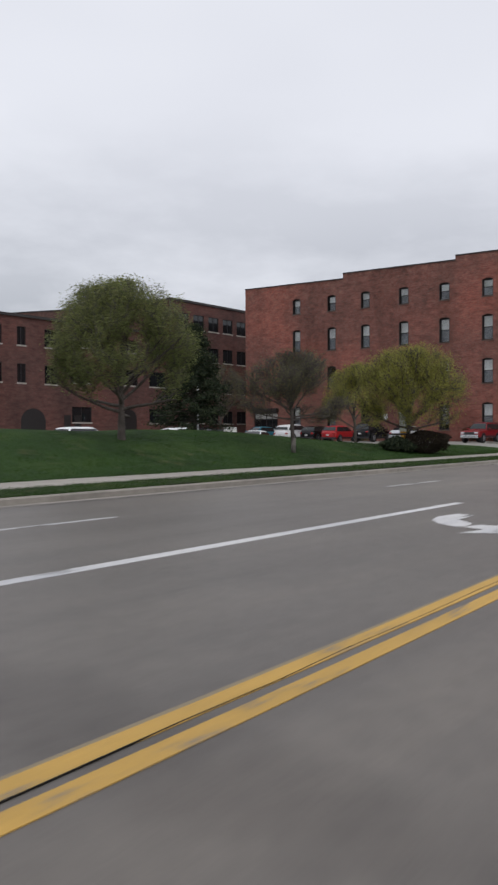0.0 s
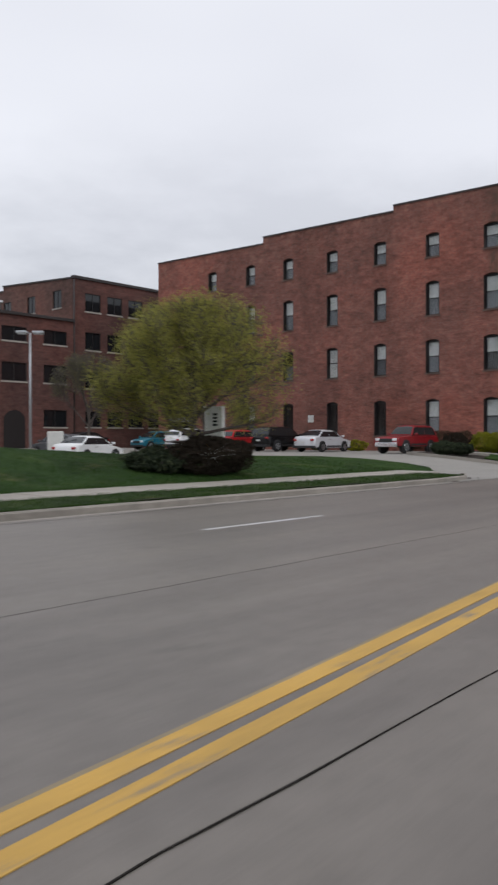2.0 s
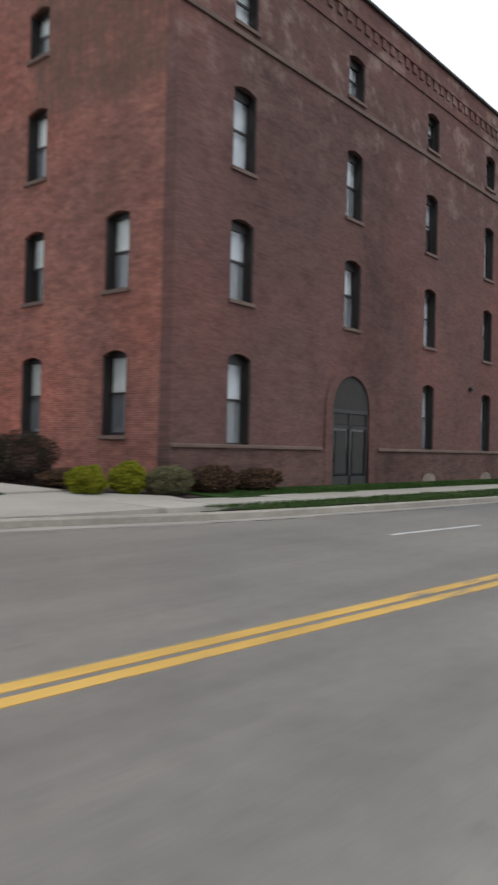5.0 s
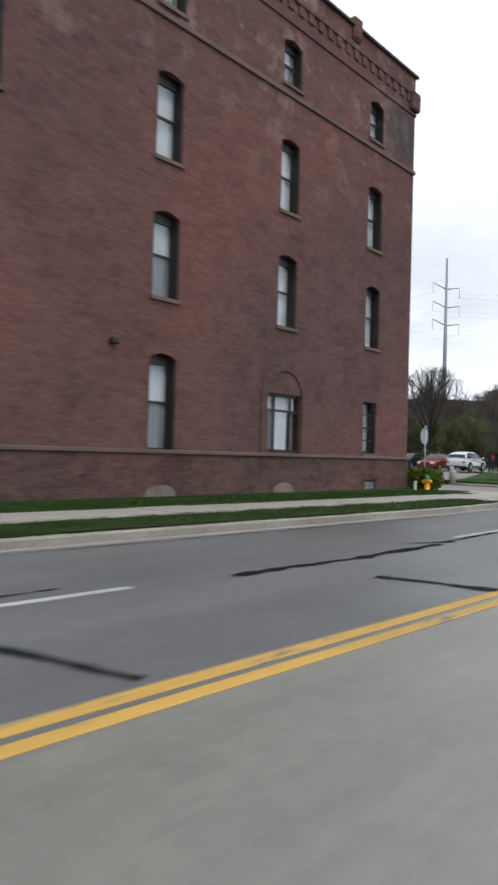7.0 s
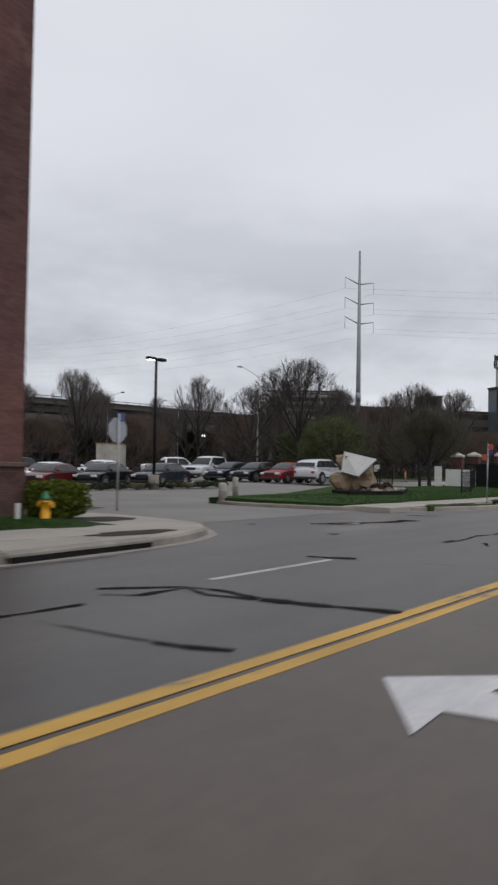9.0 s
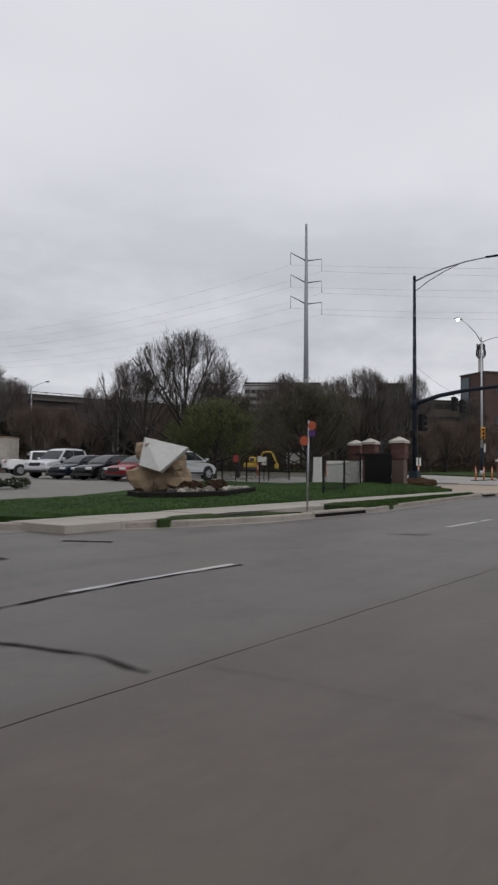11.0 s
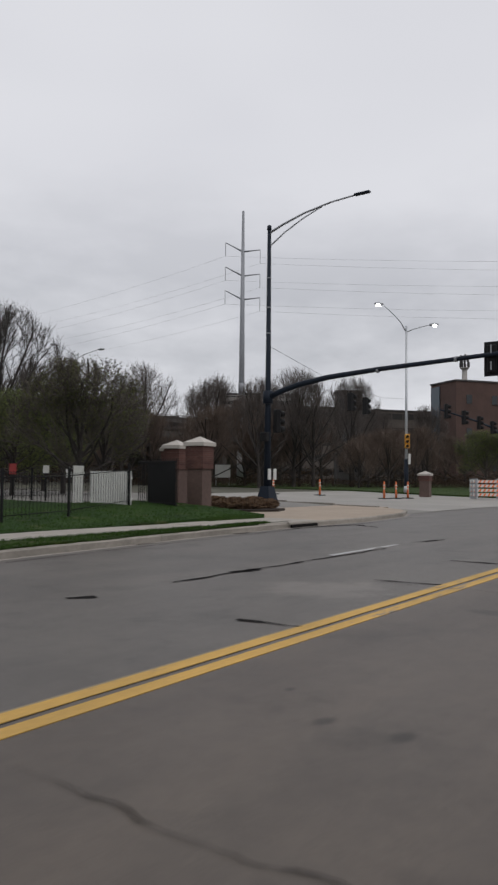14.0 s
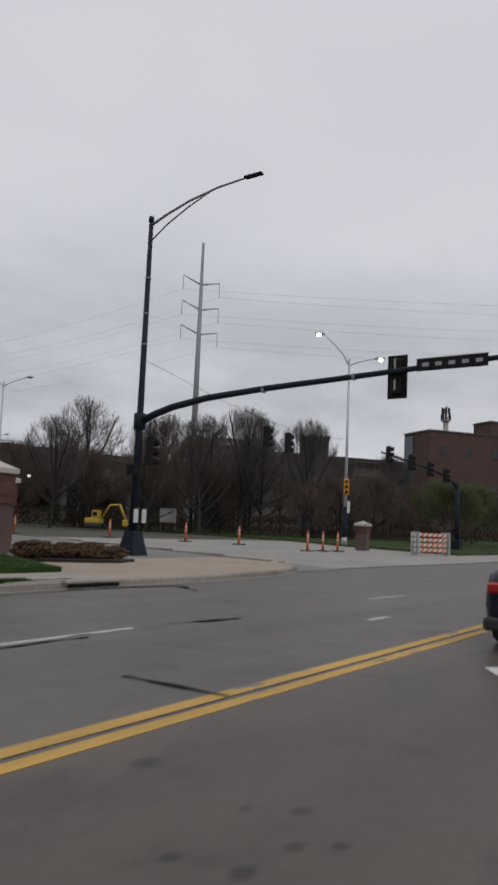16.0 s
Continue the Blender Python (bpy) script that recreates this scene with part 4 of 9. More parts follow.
def build_edges():
    """Joint along the gutters, storm inlets, soil spilling over the kerbs."""
    rng = random.Random(12)
    for line, x0, x1 in ((KERB_W, -30, 46), (KERB_M[3:10], 62, 99), (KERB_E[6:15], 115, 148)):
        pts = [(p.x, p.y - 0.47 + 0.012 * noise.noise((p.x, 0, 2))) for p in resample([(x, y, 0) for x, y in line], 0.3) if x0 < p.x < x1]
        bm = bmesh.new()
        ribbon(bm, pts, 0.022, 0.0095, 0.7, rng)
        structure("gutter_joint", bm, M["joint"], "dark dirty joint along the gutter")
    # storm inlets under the kerb; a tar-black bar paints the shaded mouth
    for a, b in (((96.1, 9.55), (99.3, 9.83)), ((121.0, 10.72), (123.6, 10.58)), ((137.6, 11.94), (139.0, 11.9))):
        bm = bmesh.new()
        bar_along(bm, [(a[0], a[1] - 0.012), (b[0], b[1] - 0.012)], 0.05, 0.012, 0.10)
        own = structure("storm_inlet", bm, M["tar"], "dark storm drain inlet under the kerb")
        bm = bmesh.new()
        bar_along(bm, [(a[0] - 0.1, a[1] - 0.02), (b[0] + 0.1, b[1] - 0.02)], 0.3, 0.10, 0.168)
        part("lintel", bm, M["kerb"], own, "worn concrete lintel")
    # soil and old leaves along the edges of the verges
    rows = [(KERB_W, 0.19, 4, 45, 0.10), (KERB_M[3:], 0.2, 63, 96, 0.10), (KERB_E[8:15], 0.2, 124, 138, 0.12), (KERB_W, -0.12, 38, 45.5, 0.14), (KERB_E[8:15], -0.1, 126, 136, 0.10)]
    for line, off, x0, x1, w in rows:
        pts = [(p.x, p.y + off + 0.05 * noise.noise((p.x * 1.5, off, 7))) for p in resample([(x, y, 0) for x, y in line], 0.12) if x0 < p.x < x1]
        run = []
        for k, p in enumerate(pts + [None]):
            on = p is not None and noise.noise((p[0] * 0.45, off * 9, 3)) > (-0.05 if off > 0 else 0.1)
            if on:
                run.append(p)
            elif len(run) > 4:
                bm = bmesh.new()
                ribbon(bm, run, w, 0.186 if off > 0 else 0.012, 0.7, rng)
                structure("soil_edge", bm, M["mulch"], "dark soil and old leaves along the kerb")
                run = []
            else:
                run = []
    bm = bmesh.new()
    for cx, cy, rx, ry, z in ((99.9, 10.95, 1.15, 0.42, 0.162), (119.2, 11.75, 1.3, 0.3, 0.19), (102.2, 14.4, 1.0, 0.8, 0.16)):
        ring = [bm.verts.new((cx + rx * math.cos(a) * (1 + 0.35 * noise.noise((cx, math.cos(a) * 2, math.sin(a) * 2))), cy + ry * math.sin(a) * (1 + 0.35 * noise.noise((cy, math.cos(a) * 2, math.sin(a) * 2))), z)) for a in [k * math.tau / 30 for k in range(30)]]
        bm.faces.new(ring)
    structure("bare_soil", bm, M["mulch"], "patches of bare soil in the pavement")


def blades(name, label, n, seed, place, h, mat):
    """Grass blades as slim leaning triangles; place(rng) gives a foot or None."""
    rng = random.Random(seed)
    verts, faces = [], []
    while len(faces) < n:
        p = place(rng)
        if p is None:
            continue
        x, y, z = p
        a, t = rng.uniform(0, math.tau), rng.uniform(0, math.tau)
        w, L, lean = rng.uniform(0.006, 0.014), h * rng.uniform(0.5, 1.5), rng.uniform(0.1, 0.7)
        o = len(verts)
        verts += [(x - w * math.cos(a), y - w * math.sin(a), z - 0.01), (x + w * math.cos(a), y + w * math.sin(a), z - 0.01), (x + L * lean * math.cos(t), y + L * lean * math.sin(t), z + L)]
        faces.append((o, o + 1, o + 2))
    me = bpy.data.meshes.new(name)
    me.from_pydata(verts, [], faces)
    me.materials.append(mat)
    ob = new(name, me)
    tagged(ob, label, "grass", "", "stuff")
    return ob


def build_blades():
    def clump(x, y, k):
        return noise.noise((x * 1.1, y * 1.1, k)) + 0.5 * noise.noise((x * 4, y * 4, k))
    def bank(r):
        x = r.uniform(2, 48)
        y = 15.1 + 0.036 * (x - 10) + 7.0 * r.random() ** 1.8
        if x > 46 or clump(x, y, 1) < r.uniform(-0.9, 0.3):
            return None
        return x, y, lawn_w(x, y)
    def west(r):
        x = r.uniform(2, 44.4)
        a, b = lerp_table(KERB_W, x) + 0.17, 13.04 + 0.036 * x
        y = r.uniform(a, b)
        if r.random() < 0.3:
            y = r.choice((a, b)) + r.gauss(0, 0.04)
        return (x, y, 0.165) if clump(x, y, 4) > r.uniform(-1.0, 0.2) else None
    def front(r):
        x = r.uniform(63.5, 96)
        a, b = curve_table(KERB_M[2:], x) + 0.17, 11.93 - 0.032 * (x - 74)
        if b - a < 0.1:
            return None
        y = r.uniform(a, b)
        if r.random() < 0.35:
            y = r.choice((a, b)) + r.gauss(0, 0.045)
        return (x, y, 0.165) if clump(x, y, 4) > r.uniform(-1.0, 0.2) else None
    def foot(r):
        x = r.uniform(66.5, 100.3)
        y = 13.68 - 0.032 * (x - 74) + 2.1 * r.random()
        return (x, min(y, 15.86), 0.2) if clump(x, y, 6) > r.uniform(-1.0, 0.3) else None
    def corner(r):
        if r.random() < 0.45:
            x = r.uniform(124, 136.7)
            y = r.uniform(curve_table(KERB_E[8:], x) + 0.06, 12.36)
            return (x, y, 0.19) if clump(x, y, 4) > r.uniform(-1.0, 0.2) else None
        x = r.uniform(114.8, 139)
        y = 14.1 + 6 * r.random() ** 1.7
        return (x, y, max(terrain(x, y), 0.14) + 0.05 + 0.1 * math.sin(math.pi * min(1, (y - 14.2) / 9)) + 0.3 * math.exp(-((x - 138.5) ** 2 + (y - 18.5) ** 2) / 18)) if clump(x, y, 6) > r.uniform(-1.0, 0.3) else None
    for lab, n, f, h in (("short spring grass on the lawn bank", 30000, bank, 0.045), ("uneven grass of the kerbside verge", 16000, west, 0.042), ("uneven grass of the verge before the brick front", 14000, front, 0.045), ("grass at the foot of the brick wall", 12000, foot, 0.05), ("grass of the corner lawn and its verge", 20000, corner, 0.045)):
        blades("grass_blades", lab, n, len(lab), f, h, M["blade"])


def build_walks():
    """Pavement slabs, each one its own piece."""
    lines = [("pavement_west", [(-50, 13.0 - 1.8 + 0.95), (46.4, 14.67 + 0.98)], 1.85), ("pavement_front", [(62.5, 12.27 + 0.9), (100.4, 11.05 + 0.9)], 1.72), ("pavement_east", [(113.6, 13.1), (139.4, 12.95)], 1.85)]
    for name, line, w in lines:
        own = structure(name, B(line[0][0], line[0][0] + 0.02, line[0][1], line[0][1] + 0.02, -0.08, -0.06), M["walk"], "concrete slab pavement")
        pts = resample([(x, y, 0) for x, y in line], 1.6)
        me = mesh_of(B(0.008, 1.592, -w / 2, w / 2, -0.2, 0, bevel=0.012), "slab", M["walk"])
        rng = random.Random(5)
        for a, b in zip(pts, pts[1:]):
            ang = math.degrees(math.atan2(b.y - a.y, b.x - a.x))
            share("slab", me, own, pose(a.x, a.y, 0.178 + rng.uniform(-0.006, 0.006), rng.uniform(-0.2, 0.2), rng.uniform(-0.2, 0.2), ang))


def build_marks():
    rng = random.Random(8)
    def line(x0, x1, table, off, w, mat, name, label, z=0.006, step=1.0):
        bm = bmesh.new()
        ribbon(bm, [(x, curve_table(table, x) + off) for x in span(x0, x1, step)], w, z, 0.06, rng)
        return structure(name, bm, mat, label)
    for x0, x1 in ((-70, 100.95), (118.1, 144)):
        for off in (0.115, -0.115):
            line(x0, x1, YELLOW, off, 0.145, M["yellow"], "road_line_yellow", "worn yellow centre line")
        line(x0, x1, YELLOW, 0.15, 0.145, M["yellow_old"], "road_line_old_coat", "faded rim of an older yellow coat", 0.004)
    for x0 in (-31.5, -19.8, -8.1, 3.6, 16.1, 27.4, 39.1, 51.1, 63.2, 74.1, 85.3, 96.9, 108.9, 120.3, 131.3):
        line(x0, x0 + 3.05, DASHES, 0, 0.12, M["white_old"], "road_line_dash", "worn white lane dash")
    bm = bmesh.new()
    ribbon(bm, [(x, 4.14 + 0.029 * x) for x in span(-70, 12.8, 1)], 0.2, 0.006, 0.04, rng)
    structure("road_line_solid", bm, M["white"], "solid white lane line")
    def flat(name, outlines, label, mat="white"):
        bm = bmesh.new()
        for o in outlines:
            bm.faces.new([bm.verts.new((x, y, 0.0065)) for x, y in o])
        bmesh.ops.recalc_face_normals(bm, faces=bm.faces)
        for f in bm.faces:
            if f.normal.z < 0:
                f.normal_flip()
        structure(name, bm, M[mat], label)
    # turn arrow for the oncoming lane: shaft, bend, head
    flat("road_arrow_oncoming", [
        [(10.74, 3.28), (10.78, 3.58), (10.15, 3.67), (9.57, 3.48), (9.26, 3.22), (9.02, 2.87), (9.07, 2.68), (9.55, 2.76), (9.77, 3.01), (9.98, 3.21), (10.15, 3.18)],
        [(8.33, 2.45), (8.87, 2.33), (8.96, 2.35), (9.02, 2.65), (9.22, 2.68), (9.48, 2.60), (9.48, 2.36), (10.15, 2.48), (10.01, 2.30), (9.52, 1.96), (9.23, 1.69), (8.97, 1.57)]], "white painted turn arrow")
    # left turn arrows in the near lane: head, bend and shaft
    arrow = [(94.06, 2.55), (93.09, 1.88), (93.59, 1.91), (93.65, 1.56), (93.56, 1.31), (93.36, 1.1), (93.0, 0.85), (92.4, 0.74), (91.4, 0.72), (91.4, 0.42), (92.4, 0.42), (93.2, 0.5), (93.7, 0.72), (93.95, 1.04), (94.15, 1.45), (94.19, 1.83), (94.8, 1.75)]
    flat("road_arrow_near", [arrow], "worn white painted left-turn arrow")
    flat("road_arrow_far", [[(x + 41.1, y + 0.05) for x, y in arrow]], "worn white painted left-turn arrow")
    flat("road_mark_worn", [[(138.05, 5.36), (138.9, 5.36), (138.85, 5.52), (138.15, 5.50)], [(141.7, 7.12), (143.4, 7.04), (143.4, 7.16), (141.7, 7.24)]], "worn scraps of white lane paint", "white_old")
    # long joints between the road panels
    for pts in ([(-20, -0.5), (-0.3, 0.29), (1.1, 0.36), (5, 0.57), (10.7, 0.86), (14.9, 1.07), (18.3, 1.18), (20.5, 1.42), (26.3, 1.67), (33, 1.8), (42, 2.05)], [(20, 5.08), (27.5, 5.2), (35, 5.28), (45.7, 5.42), (48, 5.36)], [(x, curve_table(YELLOW, x) + 0.03) for x in range(86, 147, 2)], [(60, -0.2), (100, -0.4), (146, -0.3)]):
        bm = bmesh.new()
        fine = [(p.x, p.y + 0.01 * math.sin(p.x * 3.1)) for p in resample([(x, y, 0) for x, y in pts], 0.8)]
        ribbon(bm, fine, 0.005 if pts[0][1] > 5 else 0.008, 0.0072 if pts[0][0] < 0 else 0.002, 0.6, rng)
        structure("road_joint", bm, M["joint"], "dark filled joint between road panels")
    for x, y0, y1, w in ((100.6, -3.4, 5.2, 0.020), (107.4, -3.4, 3.4, 0.014), (115.2, -3.4, 4.4, 0.020), (121.0, -3.4, 4.6, 0.020), (128.45, -3.4, 4.6, 0.018), (134.6, -3.4, 3.6, 0.014), (96.4, -3.4, 3.55, 0.012), (86.5, -3.4, 3.3, 0.010)):
        bm = bmesh.new()
        fine = [(x + 0.10 * noise.noise((x, y * 0.9, 0)) + 0.045 * noise.noise((x, y * 4, 4)) + 0.02 * noise.noise((x, y * 14, 9)), y) for y in span(y0, y1, 0.06)]
        ribbon(bm, fine, w * 0.55, 0.0085, 0.6, rng, lambda px, py: max(0.15, 0.8 + 1.2 * noise.noise((px * 1.5, py * 1.5, 6))))
        structure("road_crack", bm, M["joint"], "thin dark crack across the road")
    # tar-sealed cracks in the far lanes
    tar = [([(89.01, 6.12), (89.07, 5.38), (89.24, 4.56), (89.25, 4.03), (89.29, 3.43)], 0.11), ([(100.08, 7.0), (100.2, 6.6), (100.36, 6.2)], 0.16), ([(95.14, 6.64), (95.38, 6.26), (96.15, 6.25), (95.95, 5.7), (96.04, 5.05)], 0.1),
           ([(89.41, 3.3), (89.26, 2.59), (89.36, 1.95)], 0.03), ([(78.6, 6.32), (80.1, 6.23), (81.4, 6.18), (82.6, 6.22), (83.9, 6.2)], 0.17), ([(83.5, 6.7), (83.9, 6.45), (84.5, 6.15)], 0.10), ([(70.0, 7.0), (71.4, 6.96), (72.2, 7.0), (72.9, 6.94), (74.4, 6.98)], 0.06), ([(72.1, 7.0), (72.9, 6.93)], 0.13), ([(75.2, 6.95), (76.6, 6.95)], 0.06), ([(71.1, 7.46), (71.4, 7.0)], 0.08), ([(79.86, 5.1), (79.9, 4.86), (79.98, 4.53), (79.98, 4.09), (80.08, 3.62)], 0.19),
           ([(84.4, 6.3), (85.9, 6.38), (88.5, 6.4), (91.4, 6.45), (92.6, 6.4), (94.6, 6.3)], 0.075), ([(84.2, 5.1), (84.45, 4.4), (84.55, 3.6)], 0.13), ([(74.7, 5.4), (74.85, 4.6), (74.98, 3.9)], 0.12), ([(92.9, 6.9), (93.4, 6.2)], 0.10), ([(95.4, 6.95), (96.2, 6.3), (96.3, 5.7), (96.1, 5.0)], 0.10), ([(96.1, 5.05), (96.25, 4.3), (96.4, 3.5)], 0.2),
           ([(93.72, 5.92), (93.76, 4.93), (93.83, 4.46)], 0.025), ([(93.8, 4.5), (94.0, 3.7)], 0.08),
           ([(112.64, 11.06), (112.86, 10.61), (113.14, 10.11)], 0.2), ([(105.3, 12.17), (105.55, 11.95)], 0.12), ([(104.3, 9.1), (104.4, 8.88)], 0.12),
           ([(104.3, 6.36), (104.7, 6.34), (105.0, 6.28)], 0.16), ([(105.0, 6.28), (105.8, 6.34), (106.44, 6.46), (106.96, 6.24)], 0.08), ([(106.96, 6.24), (108.45, 6.43), (110.17, 6.52), (112.1, 6.44)], 0.06), ([(106.96, 6.22), (106.84, 5.84)], 0.09),
           ([(106.86, 5.42), (106.95, 4.96), (107.11, 4.16), (107.0, 3.47)], 0.06), ([(104.21, 5.4), (104.8, 5.68)], 0.08), ([(105.64, 4.69), (105.52, 4.52), (105.0, 4.2)], 0.08), ([(104.8, 4.92), (104.85, 4.68)], 0.10), ([(105.0, 3.9), (105.06, 3.4)], 0.05),
           ([(117.7, 7.0), (117.95, 6.1)], 0.05), ([(117.9, 6.75), (118.3, 6.2)], 0.04), ([(118.0, 4.5), (118.1, 3.6)], 0.05), ([(124.7, 6.78), (125.1, 6.58)], 0.14), ([(128.0, 6.84), (128.7, 6.74)], 0.2), ([(126.6, 6.75), (128.2, 6.78), (130.8, 6.82), (133.4, 6.86)], 0.06), ([(124.9, 4.4), (125.0, 3.65)], 0.06), ([(128.62, 4.75), (128.66, 4.3), (128.74, 3.78)], 0.055),
           ([(135.1, 7.1), (136.6, 6.8)], 0.10), ([(131.9, 4.9), (131.95, 3.7)], 0.07), ([(139.1, 11.6), (140.3, 11.3), (139.6, 10.1)], 0.16), ([(137.4, 11.75), (139.4, 11.65)], 0.10)]
    for pts, w in tar:
        bm = bmesh.new()
        fine = resample([(x, y, 0) for x, y in pts], 0.12)
        ribbon(bm, [(p.x + 0.05 * noise.noise((p.x * 2, p.y * 2, 0)), p.y + 0.05 * noise.noise((p.x * 2, p.y * 2, 5))) for p in fine], w, 0.009, 0.0, None, lambda x, y: max(0.3, 0.9 + 1.3 * noise.noise((x * 2.2, y * 2.2, 8)) + 0.5 * noise.noise((x * 9, y * 9, 2))))
        structure("road_tar_seal", bm, M["tar"], "black tar-sealed crack in the road")
    # shallow puddle at the mouth of the side road
    bm = bmesh.new()
    fine = resample([(106.8, 11.15, 0), (107.4, 10.6, 0), (108.3, 10.3, 0), (109.2, 9.92, 0), (110.4, 9.9, 0)], 0.1)
    ribbon(bm, [(p.x, p.y) for p in fine], 0.46, 0.009, 0.0, None, lambda x, y: max(0.25, 0.95 + 0.9 * noise.noise((x * 1.1, y * 1.1, 3)) + 0.3 * noise.noise((x * 5, y * 5, 2))))
    structure("puddle", bm, M["puddle"], "shallow rain puddle on the concrete")


build_ground()
build_kerbs()
build_marks()
build_edges()
build_blades()

# ---------------------------------------------------------------- the brick warehouse
BX0, BX1, BY0, BY1 = 65.96, 101.0, 15.9, 55.7


def wall_panels(bm, along, face, back, u0, u1, z0, top, openings):
    """A wall with thickness and openings. along: 'x' or 'y'; face, back: the other coordinate; top(u): height of its top; openings: (u0, u1, z0, z1)."""
    cuts = sorted({u0, u1, *[v for o in openings for v in o[:2]]})
    def put(a, b, za, zb, zc):
        pts = [(a, za), (b, za), (b, zc), (a, zb)]
        prism(bm, pts, "y" if along == "x" else "x", face, back)
    for a, b in zip(cuts, cuts[1:]):
        m = (a + b) / 2
        holes = sorted((o[2], o[3]) for o in openings if o[0] <= m <= o[1])
        z = z0
        for h0, h1 in holes:
            put(a, b, z, h0, h0)
            z = h1
        put(a, b, z, top(a + 1e-4), top(b - 1e-4))


def arch_fill(bm, along, face, back, u0, u1, z1, rise):
    """The two spandrels that turn a square head into a low arch."""
    n = 8
    arc = [(u0 + (u1 - u0) * i / n, z1 - rise + rise * math.sin(math.pi * i / n)) for i in range(n + 1)]
    for half in (arc[: n // 2 + 1], arc[n // 2:]):
        for (a, za), (b, zb) in zip(half, half[1:]):
            if z1 - min(za, zb) < 1e-4:
                continue
            pts = [(a, za), (b, zb), (b, z1), (a, z1)]
            if z1 - za < 1e-4:
                pts = [(a, z1), (b, zb), (b, z1)]
            elif z1 - zb < 1e-4:
                pts = [(a, za), (b, z1), (a, z1)]
            prism(bm, pts, "y" if along == "x" else "x", face, back)


def sash_window(parent, along, face, u0, u1, z0, z1, rng, blind=0.5, arched=True, dark=False, sill_mat=None, recess=0.25):
    """A double-hung sash: outer frame, two panes, meeting rail, blind and sill. Depth goes inwards from the face."""
    w, h = u1 - u0, z1 - z0
    f, mid = 0.085, z0 + h * 0.5
    def bx(bm, a, b, d0, d1, c, d):
        if along == "x":
            box(bm, a, b, face + d0, face + d1, c, d)
        else:
            box(bm, face + d0, face + d1, a, b, c, d)
    bm = bmesh.new()
    # arched heads get a deeper dark frame in place of the shaded soffit
    for a, b, c, d in ((u0, u0 + f, z0, z1), (u1 - f, u1, z0, z1), (u0 + f, u1 - f, z0, z0 + f), (u0 + f, u1 - f, z1 - f - ((0.22 if along == "x" else 0.1) if arched else 0), z1)):
        bx(bm, a, b, recess, recess + 0.09, c, d)
    bx(bm, u0 + f, u1 - f, recess + 0.015, recess + 0.075, mid - 0.035, mid + 0.035)
    win = part("window", bm, M["frame_dark"], parent)
    # dark-painted jambs; the colour also holds the shade of the deep reveal
    for a, b in ((u0 + 0.002, u0 + 0.05), (u1 - 0.05, u1 - 0.002)):
        bm = bmesh.new()
        bx(bm, a, b, 0.03, recess, z0 + 0.002, z1 - 0.14)
        part("jamb_lining", bm, M["frame_dark"], win)
    for c, d, dep in ((mid + 0.035, z1 - f, 0.03), (z0 + f, mid - 0.035, 0.05)):
        bm = bmesh.new()
        bx(bm, u0 + f, u1 - f, recess + dep, recess + dep + 0.006, c, d)
        p = part("pane", bm, M["glass"], win)
        p.visible_shadow = False
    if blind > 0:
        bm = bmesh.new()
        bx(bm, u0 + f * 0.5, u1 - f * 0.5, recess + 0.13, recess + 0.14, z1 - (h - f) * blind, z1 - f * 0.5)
        # flank windows take the copy with the light in its colour
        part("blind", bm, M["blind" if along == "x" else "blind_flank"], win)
    if dark is not None:
        bm = bmesh.new()
        bx(bm, u0 + f, u1 - f, recess + 0.085, recess + 0.09, z0 + f, mid - 0.035)
        if not dark:
            part("insect_screen", bm, M["screen"], win)
        else:
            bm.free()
            # dark sheet set behind the glass in place of an unlit room
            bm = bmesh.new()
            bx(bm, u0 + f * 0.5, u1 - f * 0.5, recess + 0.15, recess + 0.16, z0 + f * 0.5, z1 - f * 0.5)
            part("inner_shade", bm, M["indoor_shade"], win, "dark sheet in place of the unlit room")
    bm = bmesh.new()
    bx(bm, u0 - 0.06, u1 + 0.06, -0.07, recess + 0.02, z0 - 0.11, z0)
    part("sill", bm, sill_mat or M["sill_dark"], win)
    return win


